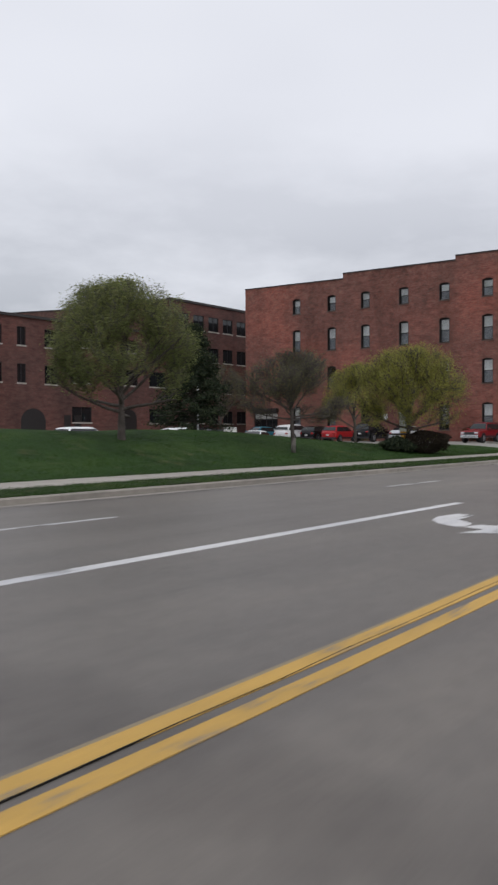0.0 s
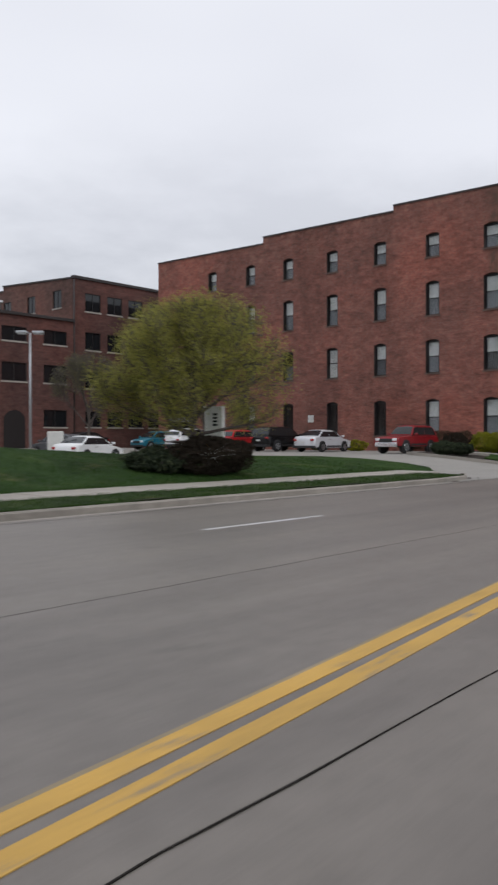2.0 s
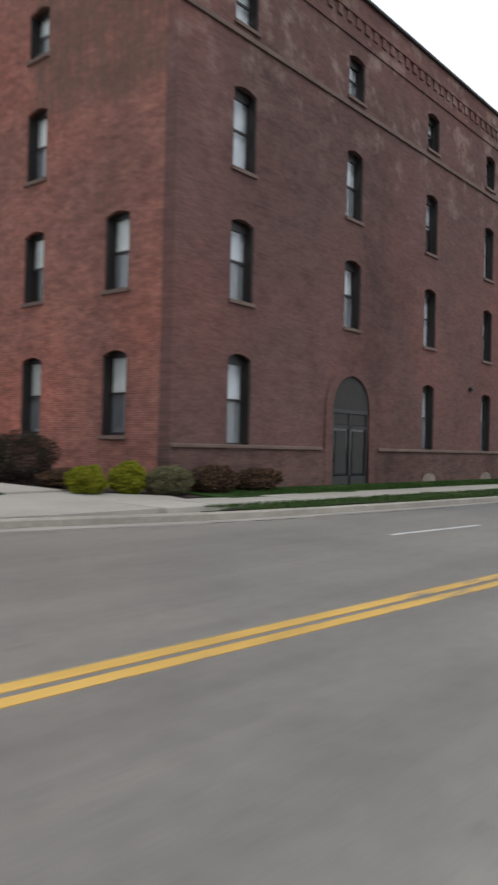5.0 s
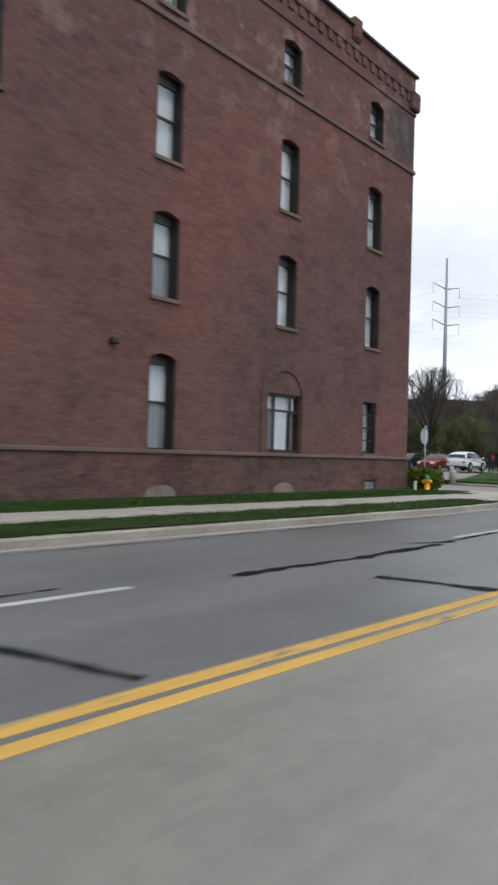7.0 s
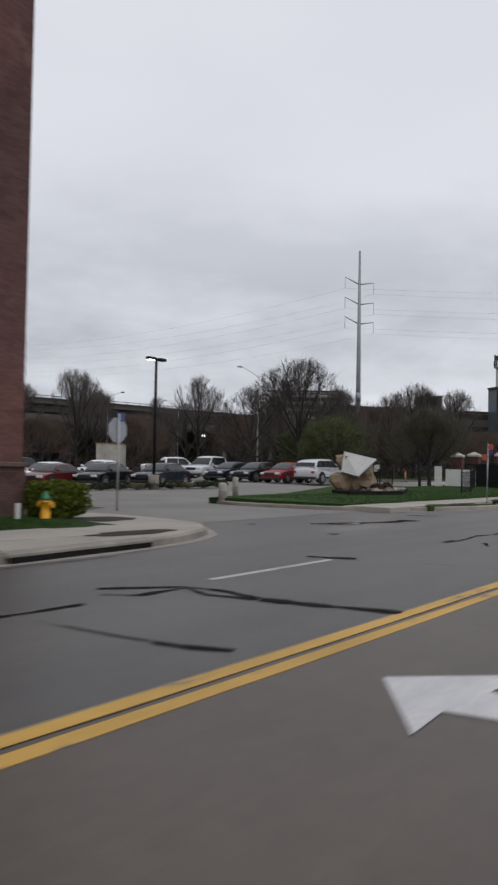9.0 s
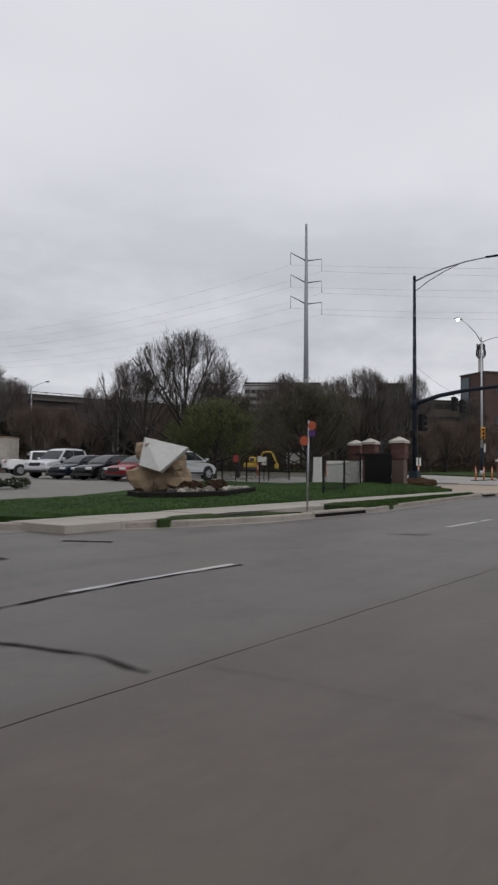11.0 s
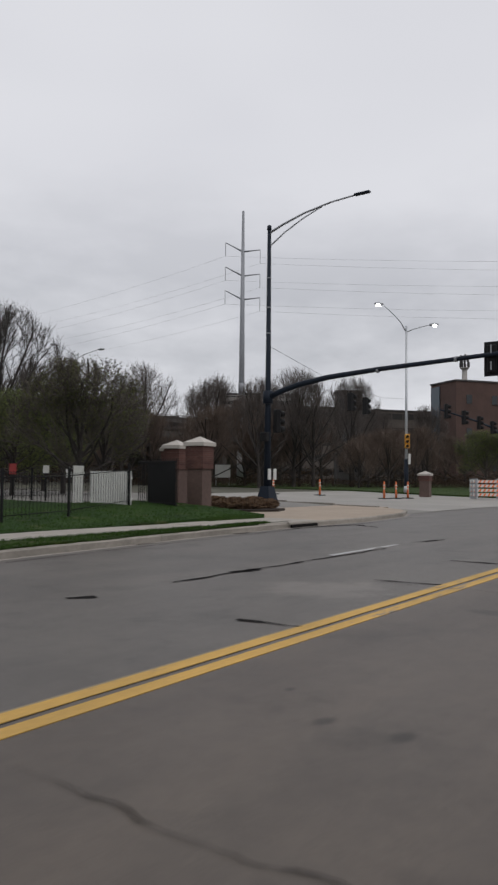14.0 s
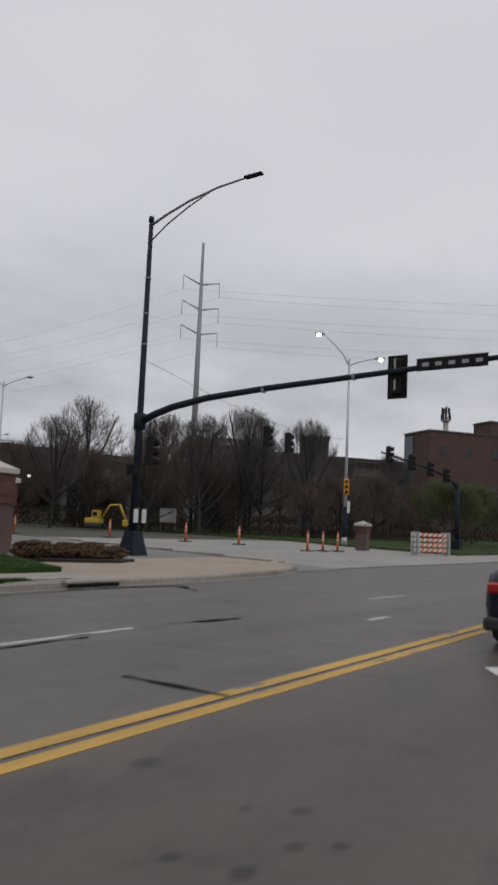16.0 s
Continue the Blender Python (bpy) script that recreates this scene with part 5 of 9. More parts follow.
def build_warehouse():
    rng = random.Random(11)
    th = 0.45
    house = thing("warehouse_building", "old four-storey red brick warehouse with tall sash windows", "building")
    # long flank beside the driveway
    side_cols = [18.25, 22.35, 26.62, 30.88, 35.2, 39.6, 43.75, 48.35]
    rows = [(1.70, 4.16), (5.92, 8.20), (9.84, 12.16), (13.80, 15.42)]
    openings, wins = [], []
    for i, c in enumerate(side_cols):
        s = 1 + 0.0016 * (c - 20)
        for r, (z0, z1) in enumerate(rows):
            if i == 0 and r > 1:
                continue
            if r == 3 and i == 0:
                continue
            o = (c - 0.53, c + 0.53, z0 * s if r else z0, z1 * s)
            openings.append(o)
            wins.append((i, r, o))
    door = (51.0, 54.5, 0.62, 4.15)
    openings.append(door)
    def top(y):
        for a, b, za, zb in ((BY0, 29.75, 17.50, 18.02), (29.75, 42.3, 17.60, 18.03), (42.3, 55.8, 17.48, 17.98)):
            if y <= b:
                return za + (zb - za) * (y - a) / (b - a)
        return 17.98
    bm = bmesh.new()
    cuts = [BY0 + th, 29.75, 42.3, BY1]
    for a, b in zip(cuts, cuts[1:]):
        wall_panels(bm, "y", BX0, BX0 + th, a, b, -0.2, top, [o for o in openings if a <= o[0] < b])
    for i, r, o in wins:
        arch_fill(bm, "y", BX0, BX0 + 0.13, o[0], o[1], o[3], 0.13)
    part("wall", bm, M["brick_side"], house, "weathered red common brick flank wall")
    for i, r, o in wins:
        if r == 0:
            bl, dk = (0.0 if 2 < i < 6 else rng.choice([0.5, 0.52, 0.55])), (True if 2 < i < 6 else False)
        elif r == 1:
            bl, dk = rng.choice([1.0, 0.52, 0.95, 0.5]) if i < 5 else rng.choice([0.0, 0.5]), rng.random() < 0.2
        else:
            bl, dk = rng.choice([1.0, 1.0, 0.97, 0.6]), False
        sash_window(house, "y", BX0, *o, rng, bl, True, dk)
    # entrance in the flank: dark canopy, glazed doors
    d = part("entrance", B(BX0 + 0.15, BX0 + 0.25, door[0], door[1], door[2], door[3]), M["frame_dark"], house, "dark framed glazed entrance")
    for k in range(4):
        a = door[0] + 0.12 + k * 0.83
        part("pane", B(BX0 + 0.12, BX0 + 0.148, a, a + 0.7, 3.05, 3.62), M["sign_white"], d, "pale transom light")
        part("pane", B(BX0 + 0.12, BX0 + 0.148, a, a + 0.7, 0.75, 2.92), M["dark_glass"], d)
    part("canopy", B(BX0 - 0.55, BX0, door[0] - 0.15, door[1] + 0.15, door[3] - 0.42, door[3] + 0.05, bevel=0.03), M["frame_dark"], d, "dark entrance canopy")

    # street front
    cols = [68.76, 74.82, 80.76, 86.61, 92.30, 97.92]
    frows = [(1.48, 4.20), (5.76, 8.18), (9.64, 12.09), (13.92, 15.46)]
    fo, fw = [], []
    for i, c in enumerate(cols):
        for r, (z0, z1) in enumerate(frows):
            if r == 0 and i in (1, 4, 5):
                continue
            o = (c - 0.52, c + 0.52, z0, z1)
            fo.append(o)
            fw.append((i, r, o))
    arch_door = (73.62, 76.02, 0.15, 2.85)
    arch_win = (91.36, 93.28, 1.50, 3.50)
    end_win = (97.40, 98.38, 1.62, 3.62)
    cellar = [(97.54, 98.35, 0.16, 0.60), (69.0, 69.7, 0.22, 0.55)]
    fo += [arch_door, arch_win, end_win] + cellar
    bm = bmesh.new()
    wall_panels(bm, "x", BY0, BY0 + th, BX0, BX1, 1.46, lambda u: 17.62, [(o[0], o[1], max(o[2], 1.46), o[3]) for o in fo if o[3] > 1.5])
    for i, r, o in fw:
        arch_fill(bm, "x", BY0, BY0 + 0.13, o[0], o[1], o[3], 0.14)
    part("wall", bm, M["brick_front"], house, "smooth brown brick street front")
    for a, b in ((BX0 - 0.02, arch_door[0]), (arch_door[1], BX1 + 0.06)):
        bm = bmesh.new()
        wall_panels(bm, "x", BY0 - 0.06, BY0 + th, a, b, -0.2, lambda u: 1.455, [o for o in cellar if a < o[0] < b])
        bmesh.ops.remove_doubles(bm, verts=bm.verts, dist=0.0005)
        part("plinth", bm, M["brick_plinth"], house, "stained dark brick plinth")
    for a, b in ((BX0 - 0.03, 72.98), (76.66, BX1 + 0.08)):
        part("water_table", B(a, b, BY0 - 0.13, BY0 + 0.002, 1.40, 1.52, bevel=0.02), M["sill_dark"], house, "projecting stone band above the plinth")
    part("string_course", B(BX0 + 0.002, BX1 + 0.06, BY0 - 0.07, BY0 + 0.002, 13.50, 13.66, bevel=0.015), M["sill_dark"], house, "thin projecting brick band")
    part("string_course", B(BX0 + 0.002, BX1 + 0.05, BY0 - 0.05, BY0 + 0.002, 15.98, 16.10, bevel=0.01), M["brick_front"], house)
    # corbel table and parapet
    for k in range(58):
        x = BX0 + 0.35 + k * 0.595
        part("corbel", B(x, x + 0.3, BY0 - 0.055, BY0 + 0.002, 16.46, 16.80), M["brick_front"], house)
    part("cornice", B(BX0 + 0.002, BX1 + 0.1, BY0 - 0.085, BY0 + 0.004, 16.80, 17.02, bevel=0.02), M["brick_front"], house)
    part("coping", B(BX0 - 0.05, BX1 + 0.12, BY0 - 0.12, BY0 + th + 0.03, 17.62, 17.74, bevel=0.02), M["trim_dark"], house, "dark metal coping")
    for x in (BX1 - 0.5,):
        part("corner_bracket", B(x, BX1 + 0.16, BY0 - 0.2, BY0 + 0.3, 16.15, 16.95, bevel=0.06), M["brick_front"], house, "corbelled corner bracket")
    part("finial", B(95.9, 96.5, BY0 - 0.16, BY0 + 0.3, 17.1, 18.05, bevel=0.12), M["brick_front"], house, "small weathered parapet block")
    for i, r, o in fw:
        bl = 1.0 if r else (0.53 if i in (0, 2) else 1.0)
        if r == 3:
            bl = 0.8
        sash_window(house, "x", BY0, *o, rng, bl if rng.random() < 0.85 else 0.55, True, True if r in (1, 2) and i > 3 and rng.random() < 0.6 else (False if r == 0 else rng.random() < 0.5))
    for o, n in ((end_win, 4),):
        win = sash_window(house, "x", BY0, *o, rng, 1.0, False, True)
        for k in range(1, n):
            z = o[2] + (o[3] - o[2]) * k / n
            part("glazing_bar", B(o[0] + 0.07, o[1] - 0.07, BY0 + 0.12, BY0 + 0.15, z - 0.02, z + 0.02), M["frame_dark"], win)
    # arched window: recessed brick tympanum, three lights over two
    w = part("arched_window", P([(arch_win[0], arch_win[2]), (arch_win[0] + 0.09, arch_win[2]), (arch_win[0] + 0.09, arch_win[3] - 0.09), (arch_win[1] - 0.09, arch_win[3] - 0.09), (arch_win[1] - 0.09, arch_win[2]), (arch_win[1], arch_win[2]), (arch_win[1], arch_win[3]), (arch_win[0], arch_win[3])], "y", BY0 + 0.1, BY0 + 0.2), M["frame_dark"], house)
    for a, b, c, d in ((91.45, 93.19, 2.90, 2.98), (91.88, 91.94, 1.55, 3.41), (92.78, 92.84, 1.55, 3.41), (91.45, 93.19, 1.50, 1.63)):
        part("mullion", B(a, b, BY0 + 0.12, BY0 + 0.17, c, d), M["frame_dark"], w)
    pn = part("pane", B(91.45, 93.19, BY0 + 0.175, BY0 + 0.181, 1.55, 3.41), M["glass"], w)
    pn.visible_shadow = False
    part("blind", B(91.96, 92.76, BY0 + 0.26, BY0 + 0.27, 1.65, 3.41), M["blind"], w)
    part("blind", B(91.46, 91.86, BY0 + 0.26, BY0 + 0.27, 2.95, 3.41), M["blind"], w)
    part("blind", B(92.81, 93.16, BY0 + 0.26, BY0 + 0.27, 2.95, 3.41), M["blind"], w)
    part("sill", B(arch_win[0] - 0.2, arch_win[1] + 0.2, BY0 - 0.15, BY0 + 0.1, arch_win[2] - 0.08, arch_win[2]), M["sill_dark"], w)

    def ring(cx, z_spring, r0, r1, y0, y1, mat, name, parent, foot=None, n=20):
        bm = bmesh.new()
        pts = [(cx - r1 * math.cos(math.pi * i / n), z_spring + r1 * math.sin(math.pi * i / n)) for i in range(n + 1)]
        inn = [(cx - r0 * math.cos(math.pi * i / n), z_spring + r0 * math.sin(math.pi * i / n)) for i in range(n + 1)]
        for i in range(n):
            prism(bm, [inn[i], inn[i + 1], pts[i + 1], pts[i]], "y", y0, y1)
        if foot is not None:
            for s in (-1, 1):
                prism(bm, [(cx + s * r0, foot), (cx + s * r1, foot), (cx + s * r1, z_spring), (cx + s * r0, z_spring)], "y", y0, y1)
        return part(name, bm, mat, parent)
    ring(92.32, 3.30, 0.98, 1.3, BY0 - 0.05, BY0 + 0.05, M["brick_front"], "arch_moulding", w, foot=1.5)
    # arched doorway
    cx = 74.82
    dr = part("doorway", P([(cx - 1.2, 0.12), (cx + 1.2, 0.12), (cx + 1.2, 0.2), (cx - 1.2, 0.2)], "y", BY0 - 0.5, BY0 + 0.3), M["sill"], house, "arched recessed main doorway with stone step")
    ring(cx, 2.85, 1.2, 1.62, BY0 - 0.09, BY0 + 0.3, M["brick_front"], "arch_moulding", dr, foot=0.15)
    bm = bmesh.new()
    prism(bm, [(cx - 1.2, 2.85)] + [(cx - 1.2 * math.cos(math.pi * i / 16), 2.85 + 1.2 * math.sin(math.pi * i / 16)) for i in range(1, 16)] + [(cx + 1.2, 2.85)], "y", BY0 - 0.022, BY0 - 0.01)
    # near-black fanlight carries the unlit hall in its colour
    part("fanlight", bm, M["indoor_shade"], dr, "dark half-round fanlight")
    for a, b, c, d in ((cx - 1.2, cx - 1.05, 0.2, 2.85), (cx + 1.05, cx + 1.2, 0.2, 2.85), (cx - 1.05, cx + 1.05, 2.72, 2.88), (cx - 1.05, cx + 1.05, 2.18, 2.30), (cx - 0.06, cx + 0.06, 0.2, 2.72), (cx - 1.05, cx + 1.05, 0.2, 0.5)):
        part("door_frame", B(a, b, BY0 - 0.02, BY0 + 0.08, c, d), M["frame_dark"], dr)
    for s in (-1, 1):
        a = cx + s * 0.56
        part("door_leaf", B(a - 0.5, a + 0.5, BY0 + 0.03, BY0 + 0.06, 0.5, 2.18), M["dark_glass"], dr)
        # near-black sheets over door and transom paint the unlit hall behind
        part("paper_blind", B(a - 0.34, a + 0.34, BY0 + 0.005, BY0 + 0.028, 0.62, 2.1), M["indoor_shade"], dr, "dark sheet for the unlit hall at the door glass")
        part("transom_light", B(a - 0.45, a + 0.45, BY0 + 0.005, BY0 + 0.03, 2.32, 2.70), M["indoor_shade"], dr)
    for o in cellar:
        part("cellar_vent", B(o[0], o[1], BY0 + 0.02, BY0 + 0.1, o[2], o[3]), M["frame_dark"], house)
        for k in range(5):
            z = o[2] + 0.03 + k * 0.065
            part("slat", B(o[0] + 0.03, o[1] - 0.03, BY0 - 0.01, BY0 + 0.02, z, z + 0.035), M["sign_back"], house)
    # cellar lights blocked with pale stone under low brick arches
    for x in (80.85, 86.6, 92.3):
        a, r, n = 0.56, 0.2, 12
        bm = bmesh.new()
        prism(bm, [(x - a, 0.16), (x + a, 0.16)] + [(x + a * math.cos(math.pi * i / n), 0.34 + r * math.sin(math.pi * i / n)) for i in range(n + 1)], "y", BY0 - 0.075, BY0 - 0.058)
        part("blocked_cellar_light", bm, M["stone_block"], house, "pale worn stone in a blocked cellar light")
        bm = bmesh.new()
        for i in range(n):
            p = [(x + k * math.cos(math.pi * (i + d) / n), 0.34 + (r + k - a) * math.sin(math.pi * (i + d) / n)) for k, d in ((a + 0.005, 0), (a + 0.11, 0), (a + 0.11, 1), (a + 0.005, 1))]
            prism(bm, p, "y", BY0 - 0.085, BY0 - 0.058)
        part("cellar_arch", bm, M["brick_plinth"], house)
    x, a = 97.945, 0.405
    bm = bmesh.new()
    for k in range(10):
        prism(bm, [(x + q * math.cos(math.pi * (k + d) / 10), 0.60 + 0.16 * q / a * math.sin(math.pi * (k + d) / 10)) for q, d in ((a - 0.01, 0), (a + 0.10, 0), (a + 0.10, 1), (a - 0.01, 1))], "y", BY0 - 0.075, BY0 - 0.058)
    part("cellar_arch", bm, M["brick_plinth"], house)
    # bronze fittings on the wall
    part("wall_light", B(84.62, 84.86, BY0 - 0.2, BY0, 4.22, 4.4, bevel=0.04), M["frame_dark"], house, "small dark wall light")
    part("notice", B(BX0 - 0.02, BX0, 37.0, 37.55, 2.75, 3.3), M["sign_white"], house, "small pale notice board")
    # other walls, roof, storeys inside
    part("wall", B(BX1 - th, BX1, BY0 + th, BY1, -0.2, 17.5), M["brick_side"], house)
    part("wall", B(BX0 + th, BX1 - th, BY1 - th, BY1, -0.2, 17.5), M["brick_front"], house)
    part("roof", B(BX0 + th, BX1 - th, BY0 + th, BY1 - th, 16.4, 16.6), M["roof"], house, "flat tarred roof")
    # added floors and walls, near-black so the rooms look unlit
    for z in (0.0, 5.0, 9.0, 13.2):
        part("storey_floor", B(BX0 + th, BX1 - th, BY0 + th, BY1 - th, z - 0.15, z), M["indoor_shade"], house)
    part("room_wall", B(BX0 + 2.6, BX0 + 2.7, BY0 + 2.7, BY1 - th, 0, 16.4), M["indoor_shade"], house)
    part("room_wall", B(BX0 + 2.6, BX1 - th, BY0 + 2.6, BY0 + 2.7, 0, 16.4), M["indoor_shade"], house)
    for a, b, za, zb in ((BY0 + 0.36, 29.75, 17.52, 18.02), (29.75, 42.3, 17.60, 18.03), (42.3, 55.75, 17.48, 17.98)):
        bm = bmesh.new()
        prism(bm, [(a, za - 0.01), (b, zb - 0.01), (b, zb + 0.10), (a, za + 0.10)], "x", BX0 - 0.06, BX0 + th + 0.05)
        part("coping", bm, M["trim_dark"], house, "dark sloping coping")
    return house


def flat_window(parent, along, face, u0, u1, z0, z1, sill=True, recess=0.12):
    """A dark fixed window in a far wall: frame, pane, pale sill."""
    def bx(bm, a, b, d0, d1, c, d):
        if along == "x":
            box(bm, a, b, face + d0, face + d1, c, d)
        else:
            box(bm, face + d0, face + d1, a, b, c, d)
    bm = bmesh.new()
    f = 0.06
    m = (u0 + u1) / 2
    for a, b, c, d in ((u0, u0 + f, z0, z1), (u1 - f, u1, z0, z1), (u0 + f, u1 - f, z0, z0 + f), (u0 + f, u1 - f, z1 - f, z1), (m - 0.03, m + 0.03, z0 + f, z1 - f)):
        bx(bm, a, b, recess - 0.04, recess + 0.06, c, d)
    w = part("window", bm, M["frame_dark"], parent)
    bm = bmesh.new()
    bx(bm, u0 + f, u1 - f, recess, recess + 0.03, z0 + f, z1 - f)
    part("pane", bm, M["dark_glass"], w)
    if sill:
        bm = bmesh.new()
        bx(bm, u0 - 0.06, u1 + 0.06, -0.06, recess - 0.04, z0 - 0.14, z0)
        part("sill", bm, M["sill"], w, "pale stone sill")
    return w


def build_back_blocks():
    # four storeys, behind the warehouse
    X0, Y0 = 62.85, 65.0
    b2 = thing("mill_building", "four-storey brown brick mill building with dark square windows", "building")
    op = [(64.15 + i * 2.72, 66.05 + i * 2.72, z0, z1) for i in range(7) for z0, z1 in ((2.7, 4.3), (6.6, 8.3), (10.5, 12.3), (14.4, 16.22))]
    bm = bmesh.new()
    wall_panels(bm, "x", Y0, Y0 + 0.4, X0, 83, 0, lambda u: 17.55, op)
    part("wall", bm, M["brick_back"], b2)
    for o in op:
        flat_window(b2, "x", Y0, *o)
    ow = [(67.3 + i * 5.0, 68.9 + i * 5.0, 14.9, 16.7) for i in range(7)]
    bm = bmesh.new()
    def top(y):
        return (17.55 + 0.07 * (y - Y0) if y < 79 else 17.95 + 0.07 * (y - 79))
    wall_panels(bm, "y", X0, X0 + 0.4, Y0 + 0.4, 79, 0, top, [o for o in ow if o[1] < 79])
    wall_panels(bm, "y", X0, X0 + 0.4, 79, 104, 0, top, [o for o in ow if o[0] > 79])
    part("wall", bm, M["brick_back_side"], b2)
    for o in ow:
        flat_window(b2, "y", X0, *o)
    part("roof", B(X0 + 0.4, 83, Y0 + 0.4, 104, 16.6, 16.8), M["roof"], b2)
    part("coping", B(X0 - 0.12, 83, Y0 - 0.15, Y0 + 0.45, 17.55, 17.82), M["trim_dark"], b2, "dark eaves band")
    for a, b in ((Y0 + 0.45, 79), (79, 104)):
        part("coping", P([(a, top(a + .001) - 0.01), (b, top(b - .001) - 0.01), (b, top(b - .001) + 0.14), (a, top(a + .001) + 0.14)], "x", X0 - 0.08, X0 + 0.5), M["trim_dark"], b2)
    part("downpipe", T([(X0 - 0.12, Y0 - 0.14, 0.5), (X0 - 0.12, Y0 - 0.14, 17.4)], 0.09), M["trim_dark"], b2, "dark iron downpipe")
    # three storeys, to the left of it
    b3 = thing("annex_building", "three-storey brown brick annex with dark windows and arched doors", "building")
    op = []
    for i, c in enumerate((27.4, 33.2, 39.4, 42.1, 45.6)):
        for z0, z1 in ((6.55, 8.45), (10.3, 12.15)):
            w = 0.5 if c in (39.4, 42.1) else 0.78
            op.append((c - w, c + w, z0, z1))
    for c in (49.5, 52.3, 56.1, 60.5):
        for z0, z1 in ((2.65, 4.3), (6.9, 8.65), (10.65, 12.0)):
            op.append((c - 1.3, c + 1.3, z0, z1))
    op = [o for o in op if not 52.2 < (o[0] + o[1]) / 2 < 52.4]
    doors = [(42.0, 44.9, 0.3, 2.7), (55.0, 57.2, 0.3, 3.2)]
    op = [o for o in op if not (o[2] < 3 and 54 < o[0] < 58)]
    bm = bmesh.new()
    wall_panels(bm, "x", Y0 - 0.3, Y0 + 0.1, 8, X0 - 0.3, 0, lambda u: 13.1, op + doors)
    part("wall", bm, M["brick_back"], b3)
    for o in op:
        flat_window(b3, "x", Y0 - 0.3, *o)
    for o in doors:
        cx, r = (o[0] + o[1]) / 2, (o[1] - o[0]) / 2
        bm = bmesh.new()
        prism(bm, [(o[0], 0.3), (o[1], 0.3), (o[1], o[3])] + [(cx + r * math.cos(math.pi * i / 12), o[3] + 0.9 * r * math.sin(math.pi * i / 12)) for i in range(1, 12)] + [(o[0], o[3])], "y", Y0 - 0.33, Y0 - 0.2)
        part("arched_door", bm, M["frame_dark"], b3, "dark arched doorway")
    for x in (47.6, 48.9):
        part("door", B(x - 0.42, x + 0.42, Y0 - 0.34, Y0 - 0.25, 0.4, 3.4), M["frame_dark"], b3)
    part("roof", B(8, X0 - 0.3, Y0 + 0.1, Y0 + 16, 12.4, 12.6), M["roof"], b3)
    part("coping", B(8, X0 - 0.2, Y0 - 0.5, Y0 + 0.2, 13.08, 13.34), M["trim_dark"], b3, "dark eaves band")
    part("wall", B(8, 8.4, Y0 + 0.1, Y0 + 16, 0, 13.1), M["brick_back_side"], b3)
    for x in (52.0, 53.6, 55.2):
        lamp = part("roof_lamp", T([(x, Y0 + 0.6, 12.6), (x, Y0 + 0.6, 14.0), (x - 0.3, Y0 + 0.2, 14.15)], 0.05), M["steel_pole"], b3)
        part("lamp_head", B(x - 0.55, x - 0.1, Y0 - 0.1, Y0 + 0.4, 14.05, 14.3, bevel=0.04), M["steel_pole"], lamp)
        part("lens", B(x - 0.5, x - 0.15, Y0 - 0.13, Y0 - 0.101, 14.08, 14.27), M["lamp_off"], lamp)


build_warehouse()
build_back_blocks()

# ---------------------------------------------------------------- plants
def grow_vase(rng, height, width, trunk_h, levels, r, count=9, tilt=(10, 46), twiggy=2):
    """Upright limbs that fan out from a low fork into an even rounded crown of fine twigs."""
    segs = []
    mid = trunk_h * 0.6 + (height - trunk_h * 0.6) * 0.5
    rz, rw = height - mid, width / 2
    seed = Vector((rng.uniform(0, 90), rng.uniform(0, 90), 0))
    def outside(p):
        k = math.sqrt((p.x * p.x + p.y * p.y) / (rw * rw) + ((p.z - mid) / rz) ** 2)
        return k > 1 + 0.12 * noise.noise(p * (3.0 / width) + seed) + rng.uniform(-0.10, 0.05)
    def limb(p, d, length, rad, lev):
        n = (7, 5, 3, 2, 2)[min(lev, 5) - 1]
        for k in range(n):
            d = (d + Vector((rng.gauss(0, 1), rng.gauss(0, 1), rng.gauss(0.5, 1))) * (0.06 + 0.02 * lev)).normalized()
            q = p + d * (length / n)
            if outside(q):
                return
            r1 = rad * 0.28 ** (1 / n)
            segs.append((p, q, rad, r1, lev))
            if lev < levels and k >= (1 if lev == 1 else 0):
                for _ in range(twiggy + (lev == 3)):
                    side = d.orthogonal().normalized()
                    side.rotate(Matrix.Rotation(rng.uniform(0, math.tau), 3, d))
                    nd = (d + side * rng.uniform(0.45, 0.85) + Vector((0, 0, 0.20))).normalized()
                    limb(q, nd, length * rng.uniform(0.36, 0.56) * (1 - 0.35 * k / n), max(r1 * 0.5, 0.007), lev + 1)
            p, rad = q, r1
    lean = Vector((rng.uniform(-0.04, 0.04), rng.uniform(-0.04, 0.04), 1)).normalized()
    lead = (height - trunk_h) * 0.34
    segs.append((Vector((0, 0, -0.3)), Vector((0, 0, 0.15)), r * 1.5, r * 1.1, 0))
    segs.append((Vector((0, 0, 0.15)), lean * trunk_h, r * 1.1, r * 0.9, 0))
    segs.append((lean * trunk_h, lean * (trunk_h + lead), r * 0.85, r * 0.6, 0))
    for k in range(count):
        u = k / (count - 1)
        a = k * 2.4 + rng.uniform(-0.35, 0.35)
        t = radians(tilt[1] - (tilt[1] - tilt[0]) * u + rng.uniform(-5, 5))
        d = Vector((math.cos(a) * math.sin(t), math.sin(a) * math.sin(t), math.cos(t)))
        limb(lean * (trunk_h + lead * u * 0.95), d, (height - trunk_h) * rng.uniform(0.80, 0.98), r * 0.5, 1)
    return segs


